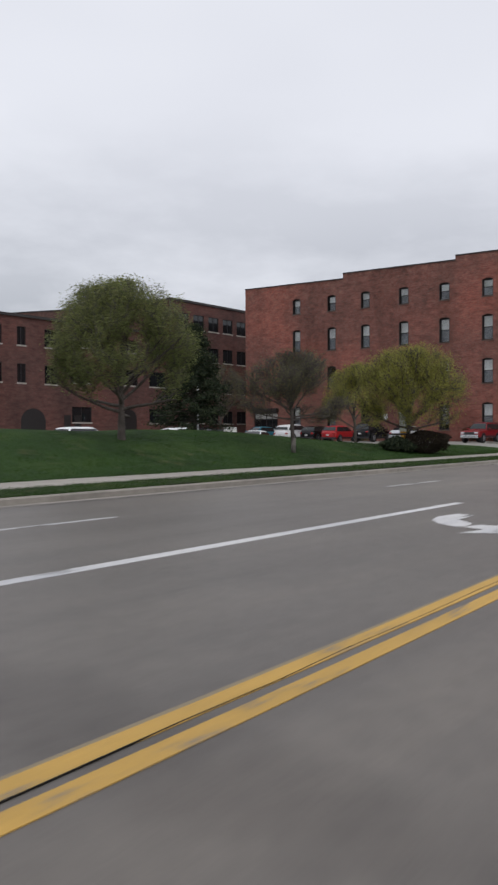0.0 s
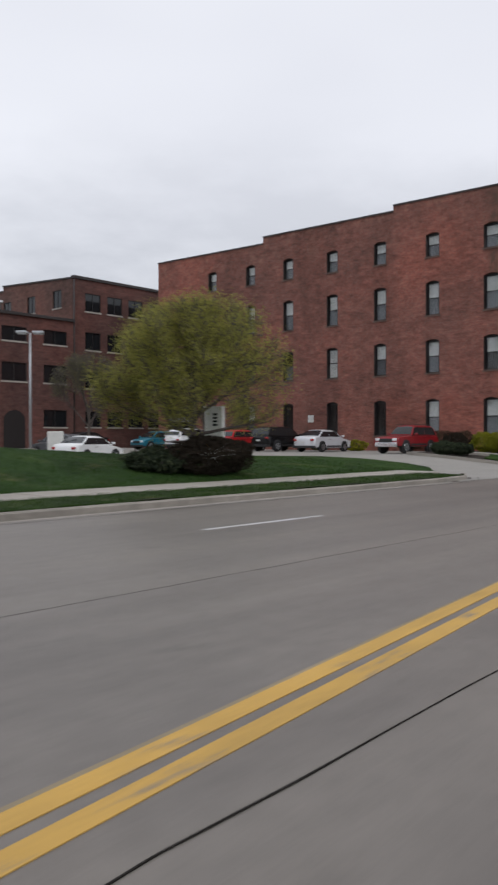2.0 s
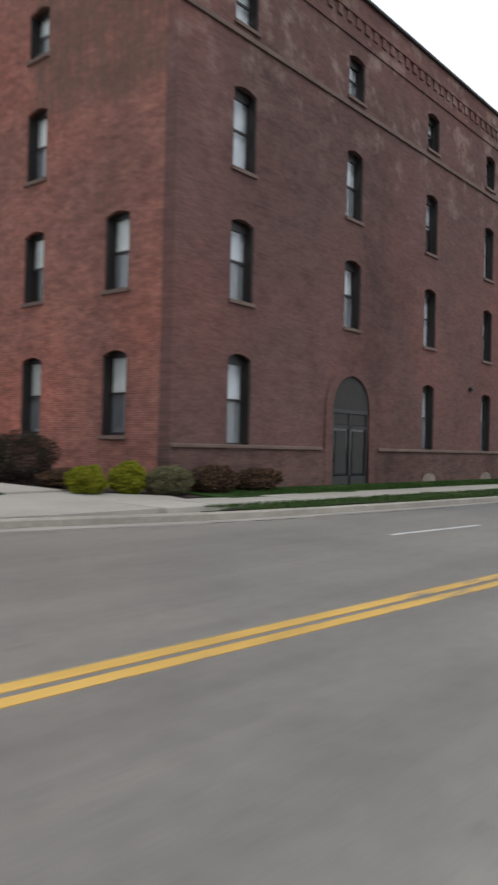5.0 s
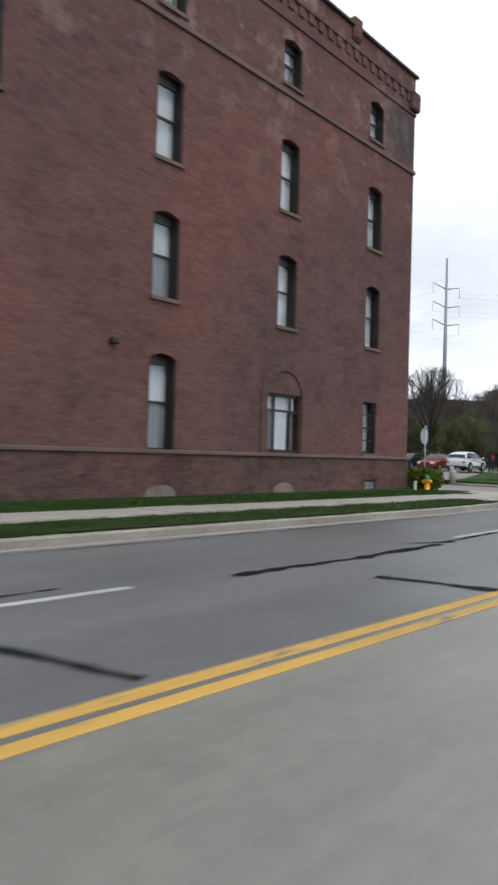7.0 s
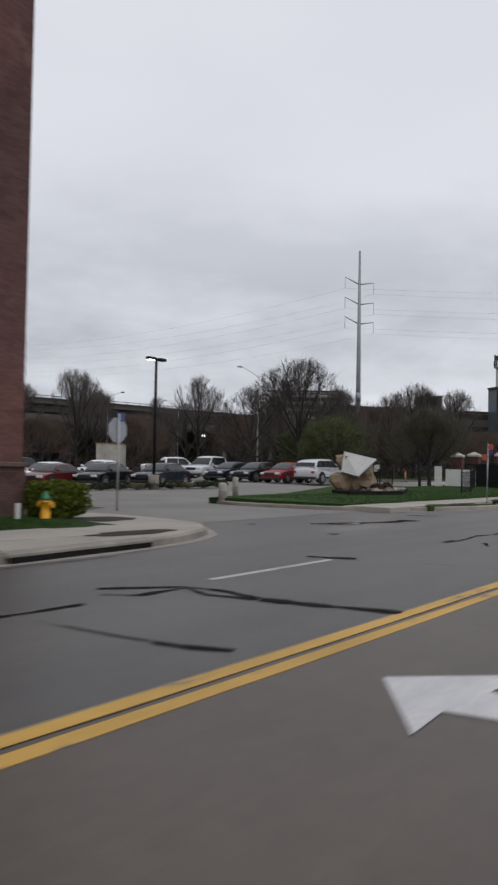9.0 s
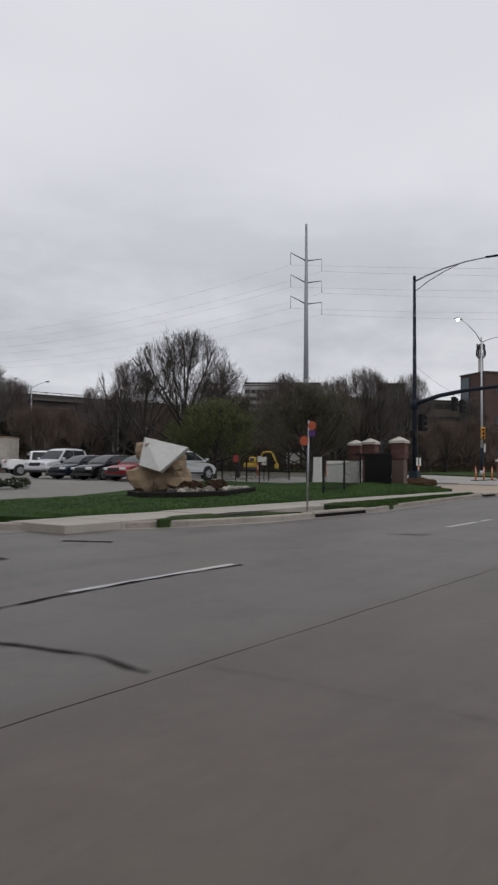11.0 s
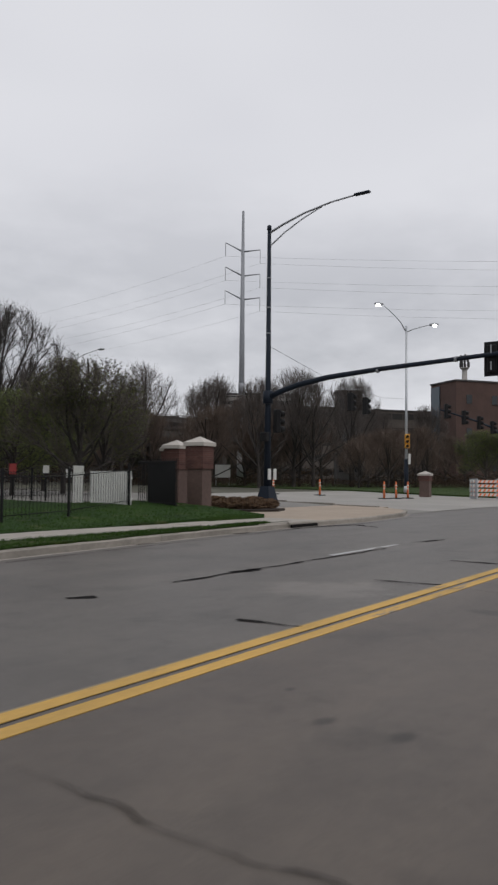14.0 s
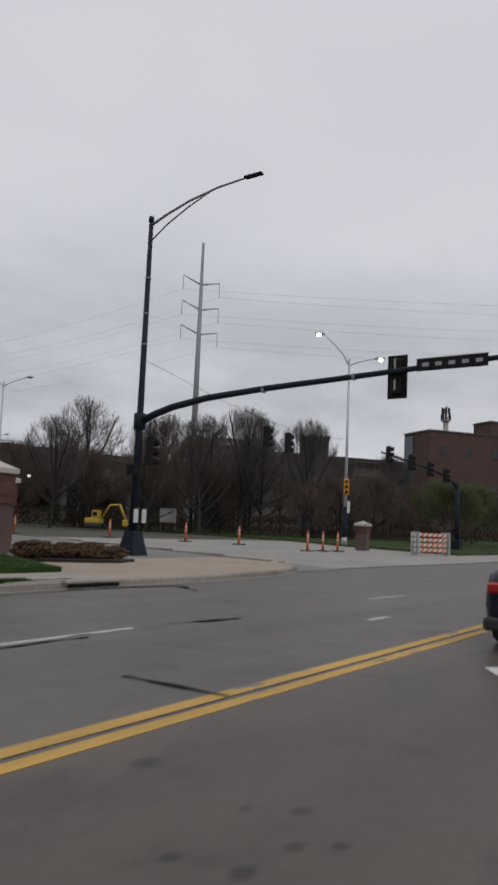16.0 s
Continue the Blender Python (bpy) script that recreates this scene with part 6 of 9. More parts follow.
def limb_mesh(name, segs, mat, sides=5):
    verts, faces = [], []
    for p, q, a, b, lev in segs:
        d = q - p
        if d.length < 1e-5:
            continue
        d.normalize()
        u = d.orthogonal().normalized()
        v = d.cross(u)
        n = sides if lev < 2 else 3
        o = len(verts)
        for c, rad in ((p, a), (q, b)):
            rad = max(rad, 0.008)
            verts += [c + rad * (math.cos(k * math.tau / n) * u + math.sin(k * math.tau / n) * v) for k in range(n)]
        faces += [(o + k, o + (k + 1) % n, o + n + (k + 1) % n, o + n + k) for k in range(n)]
    return py_mesh(name, verts, faces, mat, True)


def leaf_mesh(name, centres, size, mat, rng, flat=0.0):
    """Small two-triangle leaves at the given places, each turned its own way."""
    n = len(centres)
    g = np.random.default_rng(rng.randint(0, 99999))
    c = np.array(centres, float)
    u = g.normal(size=(n, 3))
    u /= np.linalg.norm(u, axis=1)[:, None]
    w = g.normal(size=(n, 3)) + np.array([0, 0, flat])
    v = np.cross(u, w)
    v /= np.linalg.norm(v, axis=1)[:, None] + 1e-9
    s = size * g.uniform(0.6, 1.35, (n, 1))
    quad = np.stack([c - u * s, c - v * s * 0.55, c + u * s, c + v * s * 0.55], 1).reshape(-1, 3)
    faces = np.arange(4 * n).reshape(-1, 4)
    me = bpy.data.meshes.new(name)
    me.from_pydata(quad.tolist(), [], faces.tolist())
    me.materials.append(mat)
    return me


def twig_mesh(name, segs, n, length, width, mat, rng, foot):
    """Fine bare twigs: slim blades that leave the last limbs outwards and upwards."""
    g = np.random.default_rng(rng.randint(0, 99999))
    p = np.array([s[0][:] for s in segs])
    q = np.array([s[1][:] for s in segs])
    k = g.integers(0, len(segs), n)
    c = p[k] + (q[k] - p[k]) * g.uniform(0, 1, (n, 1))
    d = q[k] - p[k]
    d /= np.linalg.norm(d, axis=1)[:, None] + 1e-9
    out = c - np.array([0, 0, foot])
    out /= np.linalg.norm(out, axis=1)[:, None] + 1e-9
    u = d * 0.7 + out * 0.6 + g.normal(size=(n, 3)) * 0.42 + np.array([0, 0, 0.25])
    u /= np.linalg.norm(u, axis=1)[:, None]
    v = np.cross(u, g.normal(size=(n, 3)))
    v /= np.linalg.norm(v, axis=1)[:, None] + 1e-9
    L = length * g.uniform(0.5, 1.4, (n, 1))
    quad = np.stack([c - v * width, c + v * width, c + u * L * 0.6 + v * width * 0.7, c + u * L], 1).reshape(-1, 3)
    me = bpy.data.meshes.new(name)
    me.from_pydata(quad.tolist(), [], np.arange(4 * n).reshape(-1, 4).tolist())
    me.materials.append(mat)
    return me


def make_tree(seed, height, width, trunk_h, radius, leaf=None, leaves=0, size=0.07, levels=4, twig=None, bark=None, cloud=0.45, label="", twigs=0, twig_len=0.6, twig_w=0.012, tilt=(10, 46), count=9, fill=1):
    rng = random.Random(seed)
    segs = grow_vase(rng, height, width, trunk_h, levels, radius, count, tilt)
    own = thing("tree", label, "tree")
    trunk = new("trunk", limb_mesh("trunk", [s for s in segs if s[4] < 2], bark or M["bark"], 7))
    trunk.parent = own
    fine = [s for s in segs if s[4] >= 2]
    limbs = new("crown_wood", limb_mesh("crown_wood", fine, twig or M["twig"]))
    limbs.parent = own
    if twigs:
        own_twigs = new("twig_spray", twig_mesh("twig_spray", fine, twigs, twig_len, twig_w, twig or M["twig"], rng, trunk_h))
        own_twigs.parent = own
    if leaf:
        tips = [s for s in fine if s[4] >= levels - fill] or fine
        cs = []
        for _ in range(leaves):
            p, q, *_r = rng.choice(tips)
            t = rng.random()
            c = p.lerp(q, t) + Vector([max(-1.2, min(1.2, rng.gauss(0, 1))) * cloud for _ in range(3)])
            if c.z < trunk_h * 0.72:
                c.z = trunk_h * 0.72 + rng.random() * 0.8
            cs.append(c)
        crown = new("crown", leaf_mesh("crown", cs, size, leaf, rng))
        crown.parent = own
    return own


def put_tree(own, x, y, z, rz=0, s=1.0):
    own.matrix_basis = Matrix.Translation((x, y, z)) @ Matrix.Rotation(radians(rz), 4, "Z") @ Matrix.Scale(s, 4)
    return own


def copy_tree(own, x, y, z, rz, s=1.0):
    c = copy_thing(own, Matrix.Identity(4))
    c.matrix_basis = Matrix.Translation((x, y, z)) @ Matrix.Rotation(radians(rz), 4, "Z") @ Matrix.Scale(s, 4)
    return c


def make_bush(name, x, y, z, rx, ry, h, leaf, n, size, seed, label, boxy=False, category="shrub"):
    """A shrub: stems from the ground and a dense uneven shell of leaves."""
    rng = random.Random(seed)
    own = thing(name, label, category, (x, y, z))
    segs = []
    for k in range(16):
        a = rng.uniform(0, math.tau)
        tip = Vector((math.cos(a) * rx * rng.uniform(0.2, 0.85), math.sin(a) * ry * rng.uniform(0.2, 0.85), h * rng.uniform(0.5, 0.95)))
        mid = Vector((tip.x * 0.4, tip.y * 0.4, tip.z * 0.55))
        segs += [(Vector((tip.x * 0.12, tip.y * 0.12, -0.05)), mid, 0.02, 0.014, 1), (mid, tip, 0.014, 0.007, 2)]
    st = new("stem_base", limb_mesh("stem_base", segs, M["bark"]))
    st.parent = own
    cs = []
    while len(cs) < n:
        d = Vector((rng.gauss(0, 1), rng.gauss(0, 1), rng.gauss(0, 1)))
        d.normalize()
        if boxy:
            k = 0.8 / max(abs(d.x), abs(d.y), abs(d.z))
            d = d * (1 + (k - 1) * 0.6)
        bump_ = 1 + (0.12 if boxy else 0.30) * noise.noise(d * 1.9 + Vector((seed * 1.7, 0, 0))) + 0.14 * noise.noise(d * 5 + Vector((0, seed, 0)))
        rad = bump_ * (1 - 0.35 * rng.random() ** 2)
        c = Vector((d.x * rx * rad, d.y * ry * rad, h * 0.5 + d.z * h * 0.5 * rad))
        if c.z > 0.02:
            cs.append(c)
    cr = new("foliage", leaf_mesh("foliage", cs, size, leaf, rng, 0.4))
    cr.parent = own
    return own


def make_conifer(x, y, z, h, r, seed, label):
    rng = random.Random(seed)
    own = thing("conifer", label, "tree", (x, y, z))
    tr = new("trunk", limb_mesh("trunk", [(Vector((0, 0, -0.2)), Vector((0, 0, h * 0.5)), 0.2, 0.12, 0), (Vector((0, 0, h * 0.5)), Vector((0, 0, h)), 0.12, 0.02, 0)], M["bark"], 7))
    tr.parent = own
    cs, segs = [], []
    for k in range(210):
        t = rng.random() ** 0.8
        zz = h * (0.08 + 0.9 * t)
        L = r * (1 - t) ** 0.75 * rng.uniform(0.7, 1.15) + 0.15
        a = rng.uniform(0, math.tau)
        d = Vector((math.cos(a), math.sin(a), rng.uniform(-0.25, 0.1)))
        segs.append((Vector((0, 0, zz)), Vector((0, 0, zz)) + d * L, 0.03, 0.01, 2))
        for _ in range(150):
            s = rng.uniform(0.25, 1.05)
            cs.append(Vector((0, 0, zz)) + d * L * s + Vector((rng.gauss(0, 0.14), rng.gauss(0, 0.14), rng.gauss(-0.05, 0.1))))
    b = new("crown_wood", limb_mesh("crown_wood", segs, M["bark"]))
    b.parent = own
    c = new("foliage", leaf_mesh("foliage", cs, 0.062, M["leaf_dark"], rng))
    c.parent = own
    return own


def build_plants():
    # on the bank
    t = make_tree(21, 6.35, 6.0, 1.0, 0.15, M["leaf"], 76000, 0.036, 4, cloud=0.2, tilt=(8, 92), count=16, fill=2, label="broad young-leaved green tree on the lawn bank")
    put_tree(t, 17.9, 21.0, lawn_w(17.9, 21.0) - 0.05, 40)
    t = make_tree(22, 4.5, 5.6, 1.45, 0.09, M["leaf_olive"], 24000, 0.028, 4, cloud=0.2, tilt=(12, 86), count=14, fill=2, label="small spreading tree with a wrapped trunk, just budding")
    put_tree(t, 25.5, 18.3, lawn_w(25.5, 18.3) - 0.05, 10, 1.0)
    bm = bmesh.new()
    tube(bm, [(0, 0, 0.02), (0, 0, 0.7)], [0.115, 0.105], 10)
    part("trunk_wrap", bm, M["bark_pale"], t, "pale worn trunk guard")
    t = make_tree(23, 5.75, 6.9, 0.95, 0.14, M["leaf_yellow"], 76000, 0.034, 4, cloud=0.24, tilt=(8, 92), count=16, fill=2, label="round yellow-green tree behind a dark shrub")
    put_tree(t, 36.5, 18.6, lawn_w(36.5, 18.6) - 0.05, 75)
    t = make_tree(24, 6.2, 4.8, 1.3, 0.12, M["leaf_yellow"], 24000, 0.045, 4, cloud=0.18, tilt=(10, 74), count=11, fill=2, label="yellow-green budding tree beside the parking lot")
    put_tree(t, 46.2, 28.2, terrain(46, 28) + 0.1, 0)
    make_conifer(26.5, 25.5, lawn_w(26.5, 25.5) - 0.1, 5.6, 2.2, 31, "dark green conifer on the lawn bank")
    t = make_tree(25, 7.5, 5.5, 1.6, 0.12, M["leaf_olive"], 9000, 0.05, 4, cloud=0.18, label="olive-green tree in the parking lot")
    put_tree(t, 52, 47, terrain(52, 47), 20)
    make_bush("shrub", 36.4, 17.5, lawn_w(36.4, 17.5) - 0.05, 1.55, 1.15, 1.3, M["leaf_shrub"], 12000, 0.045, 41, "dark leafless shrub under the tree")
    make_bush("shrub", 34.6, 18.2, lawn_w(34.6, 18.2) - 0.05, 1.0, 0.9, 0.8, M["leaf_dark"], 3200, 0.07, 42, "low dark evergreen shrub")
    # island and corner of the warehouse
    for i, (x, y, rx, ry, h, leaf, lab) in enumerate((
            (56.3, 20.3, 0.75, 0.65, 0.75, "leaf_dark", "clipped dark low shrub in the mulch bed"), (57.5, 19.9, 0.75, 0.6, 0.68, "leaf_dark", "clipped dark low shrub in the mulch bed"), (58.6, 20.6, 0.6, 0.6, 0.35, "leaf_brown", "low brown shrub in the mulch bed"),
            (64.9, 27.6, 0.8, 1.0, 1.25, "leaf_brown", "brown leafless shrub against the wall"), (65.0, 25.4, 0.8, 1.1, 1.3, "leaf_brown", "brown leafless shrub against the wall"), (60.6, 22.0, 0.9, 0.7, 1.15, "leaf_shrub", "dark brown leafless shrub in the mulch bed"), (62.0, 22.2, 0.9, 0.7, 1.25, "leaf_brown", "dark brown leafless shrub in the mulch bed"),
            (61.5, 20.6, 0.75, 0.7, 1.25, "leaf_gold", "bright gold-green shrub beside the path"), (62.6, 20.3, 0.8, 0.7, 1.2, "leaf_gold", "bright gold-green shrub beside the path"), (62.3, 19.2, 0.75, 0.75, 1.1, "leaf_olive", "dark olive shrub beside the path"), (62.9, 18.1, 0.9, 0.8, 1.25, "leaf_shrub", "dark brown twiggy shrub beside the path"),
            (63.6, 17.2, 0.8, 0.6, 0.45, "leaf_brown", "low brown shrub by the building corner"),
            (63.1, 15.75, 0.45, 0.45, 0.72, "leaf_gold", "round gold-green shrub at the building corner"), (64.25, 15.6, 0.45, 0.45, 0.78, "leaf_gold", "round gold-green shrub at the building corner"),
            (65.3, 15.2, 0.7, 0.5, 0.72, "leaf_olive", "dark olive shrub at the building corner"), (66.9, 15.2, 0.8, 0.5, 0.75, "leaf_brown", "low dark shrub along the wall"), (69.0, 15.3, 0.9, 0.5, 0.6, "leaf_brown", "low dark shrub along the wall"))):
        make_bush("shrub", x, y, terrain(x, y) + 0.1, rx, ry, h, M[leaf], 8200, 0.033, 50 + i, lab)
    for i, (x, y) in enumerate(((63.9, 31.5), (64.2, 35), (64.3, 39))):
        make_bush("shrub", x, y, terrain(x, y), 0.7, 0.8, 0.8, M["leaf_olive" if i else "leaf_gold"], 1500, 0.06, 70 + i, "low shrub at the foot of the flank wall")
    make_bush("hedge", 101.6, 15.35, 0.12, 0.75, 0.75, 1.0, M["leaf_hedge"], 6000, 0.055, 80, "clipped bright green hedge at the building corner", boxy=True, category="hedge")
    # planted strip round the lot lamp
    for k in range(9):
        u = k / 8
        x, y = 117.6 + 7.6 * u, 32.6 - 3.4 * u
        make_bush("low_shrub", x, y, terrain(x, y) + 0.05, 0.75, 0.45, 0.32 + 0.08 * (k % 3), M["leaf_dark" if k % 3 else "leaf_olive"], 900, 0.05, 300 + k, "low dark ground cover round the lot lamp", category="shrub")
    # plaza bed
    for i, (x, y, rx, h) in enumerate(((141.9, 18.3, 0.7, 0.55), (142.8, 17.9, 0.6, 0.5), (143.5, 17.5, 0.65, 0.52), (144.3, 17.3, 0.45, 0.42))):
        make_bush("ornamental_grass", x, y, 0.2, rx, rx * 0.7, h, M["leaf_straw"], 6000, 0.036, 90 + i, "dry brown ornamental grass in the planting bed", category="plant")
    # corner lawn trees
    t = make_tree(61, 5.6, 6.0, 1.1, 0.13, M["leaf_crab"], 11000, 0.036, 4, tilt=(6, 66), count=11, twig=M["twig"], cloud=0.14, fill=2, twigs=1500, twig_len=0.5, twig_w=0.005, label="dense dark crab apple tree coming into leaf", bark=M["bark_dark"])
    put_tree(t, 137.6, 21.2, terrain(137.6, 21.2) + 0.05, 0)
    copy_tree(t, 141.0, 23.4, 0.3, 130, 0.85)
    t2 = make_tree(62, 5.0, 6.2, 0.9, 0.12, M["leaf_fresh"], 36000, 0.040, 4, tilt=(10, 84), count=13, twig=M["twig_dark"], cloud=0.32, fill=2, label="low rounded tree with fresh green leaves", bark=M["bark_dark"])
    put_tree(t2, 142.5, 31.5, terrain(142, 31), 0)
    copy_tree(t2, 150.5, 39, terrain(150, 39), 70, 1.05)
    copy_tree(t, 147.0, 33, 0.4, 220, 1.1)
    bare = make_tree(63, 10.8, 9.2, 1.9, 0.2, None, 0, 0, 4, tilt=(4, 66), count=14, twig=M["twig_dark"], twigs=2500, twig_len=0.55, twig_w=0.006, label="tall bare tree with a rounded crown in the parking lot", bark=M["bark_dark"])
    put_tree(bare, 145.2, 36.6, terrain(145, 37) - 0.1, 0)
    copy_tree(bare, 150.5, 45.5, terrain(150, 45) - 0.1, 140, 0.86)
    # the bare belt of trees along the elevated road and the cross street
    rng = random.Random(17)
    kinds = [make_tree(67, 11.5, 8.0, 2.0, 0.2, None, 0, 0, 4, tilt=(4, 54), count=12, twig=M["twig"], twigs=3000, twig_len=0.7, twig_w=0.006, bark=M["bark_dark"], label="tall bare winter tree with upright limbs"),
             make_tree(64, 12, 7.4, 1.8, 0.2, None, 0, 0, 4, tilt=(4, 48), count=12, twig=M["twig"], twigs=3000, twig_len=0.7, twig_w=0.006, bark=M["bark_dark"], label="tall bare winter tree"),
             make_tree(65, 8.0, 8.4, 0.6, 0.15, None, 0, 0, 4, tilt=(6, 84), count=12, twig=M["twig_brown"], twigs=5000, twig_len=0.8, twig_w=0.006, bark=M["bark_dark"], label="low-branched bare brown tree")]
    put_tree(kinds[0], 181, 63, 0.5, 0)
    put_tree(kinds[1], 187, 48, 0.5, 0)
    put_tree(kinds[2], 160, 72, 0.3, 0)
    spots = [(140, 74, 0, 1), (150, 82, 1, 1.0), (163, 84, 0, 1.1), (172, 92, 1, 1.15), (184, 84, 0, 1.0), (190, 96, 0, 1.2), (133, 82, 1, 1.1), (122, 86, 0, 1.2), (156, 78, 1, 1.05), (146, 88, 0, 1.1), (128, 90, 1, 1.1), (178, 76, 0, 1.05),
             (180, 66, 2, 1.0), (178, 55, 2, 0.9), (184, 60, 1, 0.95), (192, 70, 0, 1.05), (198, 58, 2, 1.1), (186, 46, 0, 0.85), (194, 48, 1, 0.9), (190, 41, 2, 0.8), (198, 38, 2, 0.8), (172, 70, 2, 0.9), (188, 53, 2, 0.85),
             (204, 46, 1, 1.0), (210, 40, 2, 0.9), (216, 52, 0, 1.1), (182, 38, 2, 0.6), (228, 46, 1, 1.0), (222, 38, 2, 0.8), (236, 40, 2, 0.9), (206, 56, 2, 1.0), (202, 66, 0, 1.0), (212, 62, 1, 1.05), (166, 66, 2, 0.8), (183, 51, 2, 0.8),
             (187, 64, 2, 0.85), (196, 53, 2, 0.85), (200, 51, 2, 0.95), (205, 41, 2, 0.85), (201, 43, 2, 0.75), (214, 45, 2, 0.95), (219, 43, 2, 0.9), (225, 53, 2, 1.1), (232, 52, 2, 1.1), (240, 48, 2, 1.15), (246, 40, 2, 1.0), (230, 36, 2, 0.9),
             (208, 72, 2, 1.15), (216, 68, 2, 1.2), (198, 78, 2, 1.1), (186, 76, 2, 1.0), (177, 84, 2, 1.0), (168, 78, 2, 0.9), (158, 86, 2, 1.0), (149, 76, 2, 0.9), (138, 88, 2, 1.0), (224, 62, 0, 1.05), (236, 58, 1, 1.05)]
    for x, y, k, s in spots:
        copy_tree(kinds[k], x + (9 if 164 < x < 192 and 36 < y < 72 else 0), y, 0.5, rng.uniform(0, 360), s * rng.uniform(0.92, 1.08) * (1.2 if 164 < x < 205 and 44 < y < 80 else 1.0))
    t = make_tree(66, 6.4, 7.6, 1.1, 0.15, M["leaf_fresh"], 22000, 0.06, 4, cloud=0.25, tilt=(10, 84), count=14, fill=2, label="broad green tree beyond the crossing")
    put_tree(t, 200, 27.5, 0.4, 0)
    copy_tree(t, 212, 29, 0.45, 90, 1.05)
    copy_tree(t, 206, 22, 0.4, 190, 0.9)


build_plants()

# ---------------------------------------------------------------- vehicles
# half-profiles (x forward, z up): lower body, glass house, wheels
CARS = dict(
    sedan=dict(W=1.82, H=1.45, wheel=0.33, axles=(1.38, -1.40), body=[(-2.36, 0.30), (-2.42, 0.62), (-2.36, 0.98), (-2.0, 1.04), (-1.35, 1.02), (0.75, 0.96), (1.5, 0.90), (2.1, 0.80), (2.36, 0.64), (2.38, 0.42), (2.28, 0.26)], house=[(-1.75, 1.0), (-0.95, 1.42), (-0.1, 1.45), (0.35, 1.40), (1.2, 0.92)], belt=0.96),
    suv=dict(W=1.86, H=1.70, wheel=0.37, axles=(1.40, -1.36), body=[(-2.25, 0.36), (-2.32, 0.70), (-2.28, 1.06), (-1.8, 1.10), (0.85, 1.04), (1.6, 1.02), (2.12, 0.92), (2.30, 0.72), (2.32, 0.48), (2.2, 0.32)], house=[(-2.2, 1.08), (-1.85, 1.60), (-1.2, 1.69), (0.1, 1.70), (0.45, 1.64), (1.2, 1.02)], belt=1.06),
    crossover=dict(W=1.92, H=1.68, wheel=0.38, axles=(1.45, -1.38), body=[(-2.26, 0.36), (-2.34, 0.66), (-2.30, 1.00), (-2.12, 1.14), (-1.2, 1.10), (0.95, 1.03), (1.65, 1.00), (2.16, 0.88), (2.34, 0.68), (2.35, 0.46), (2.22, 0.32)], house=[(-2.22, 1.10), (-1.98, 1.44), (-1.55, 1.60), (-0.6, 1.68), (0.15, 1.66), (0.50, 1.58), (1.42, 1.03)], belt=1.09),
    hatch=dict(W=1.76, H=1.50, wheel=0.32, axles=(1.28, -1.24), body=[(-2.0, 0.32), (-2.08, 0.62), (-2.02, 0.96), (-1.5, 1.0), (0.8, 0.94), (1.5, 0.90), (1.95, 0.78), (2.08, 0.58), (2.06, 0.40), (1.96, 0.28)], house=[(-1.9, 0.98), (-1.5, 1.40), (-0.8, 1.49), (0.1, 1.49), (0.4, 1.42), (1.15, 0.92)], belt=0.96),
    boxy=dict(W=1.72, H=1.64, wheel=0.37, axles=(1.30, -1.24), body=[(-2.12, 0.46), (-2.16, 0.74), (-2.12, 1.04), (-1.6, 1.06), (0.62, 1.05), (1.3, 1.02), (2.02, 0.96), (2.10, 0.84), (2.14, 0.56), (2.06, 0.42)], house=[(-2.05, 1.05), (-1.82, 1.58), (-1.2, 1.64), (-0.1, 1.64), (0.14, 1.60), (0.68, 1.04)], belt=1.05),
    pickup=dict(W=1.98, H=1.90, wheel=0.41, axles=(1.85, -1.75), body=[(-2.85, 0.50), (-2.90, 0.80), (-2.88, 1.22), (-1.0, 1.22), (0.95, 1.16), (2.0, 1.14), (2.72, 1.02), (2.86, 0.80), (2.86, 0.55), (2.7, 0.42)], house=[(-1.05, 1.18), (-0.9, 1.80), (-0.3, 1.89), (0.6, 1.89), (0.95, 1.80), (1.65, 1.14)], belt=1.18),
)


def round_line(pts, n, closed):
    """A smooth line (Catmull-Rom, chord-weighted) through the points."""
    out, m = [], len(pts)
    get = (lambda k: Vector(pts[k % m])) if closed else (lambda k: Vector(pts[min(max(k, 0), m - 1)]))
    for k in range(m if closed else m - 1):
        a, b, c, d = get(k - 1), get(k), get(k + 1), get(k + 2)
        L = (c - b).length
        ta = (c - a) * (L / max(1e-6, (b - a).length + L))
        td = (d - b) * (L / max(1e-6, (d - c).length + L))
        for i in range(n):
            t = i / n
            out.append(b * (2 * t ** 3 - 3 * t * t + 1) + ta * (t ** 3 - 2 * t * t + t) + c * (3 * t * t - 2 * t ** 3) + td * (t ** 3 - t * t))
    if not closed:
        out.append(get(m - 1))
    return [(p.x, p.y) for p in out]


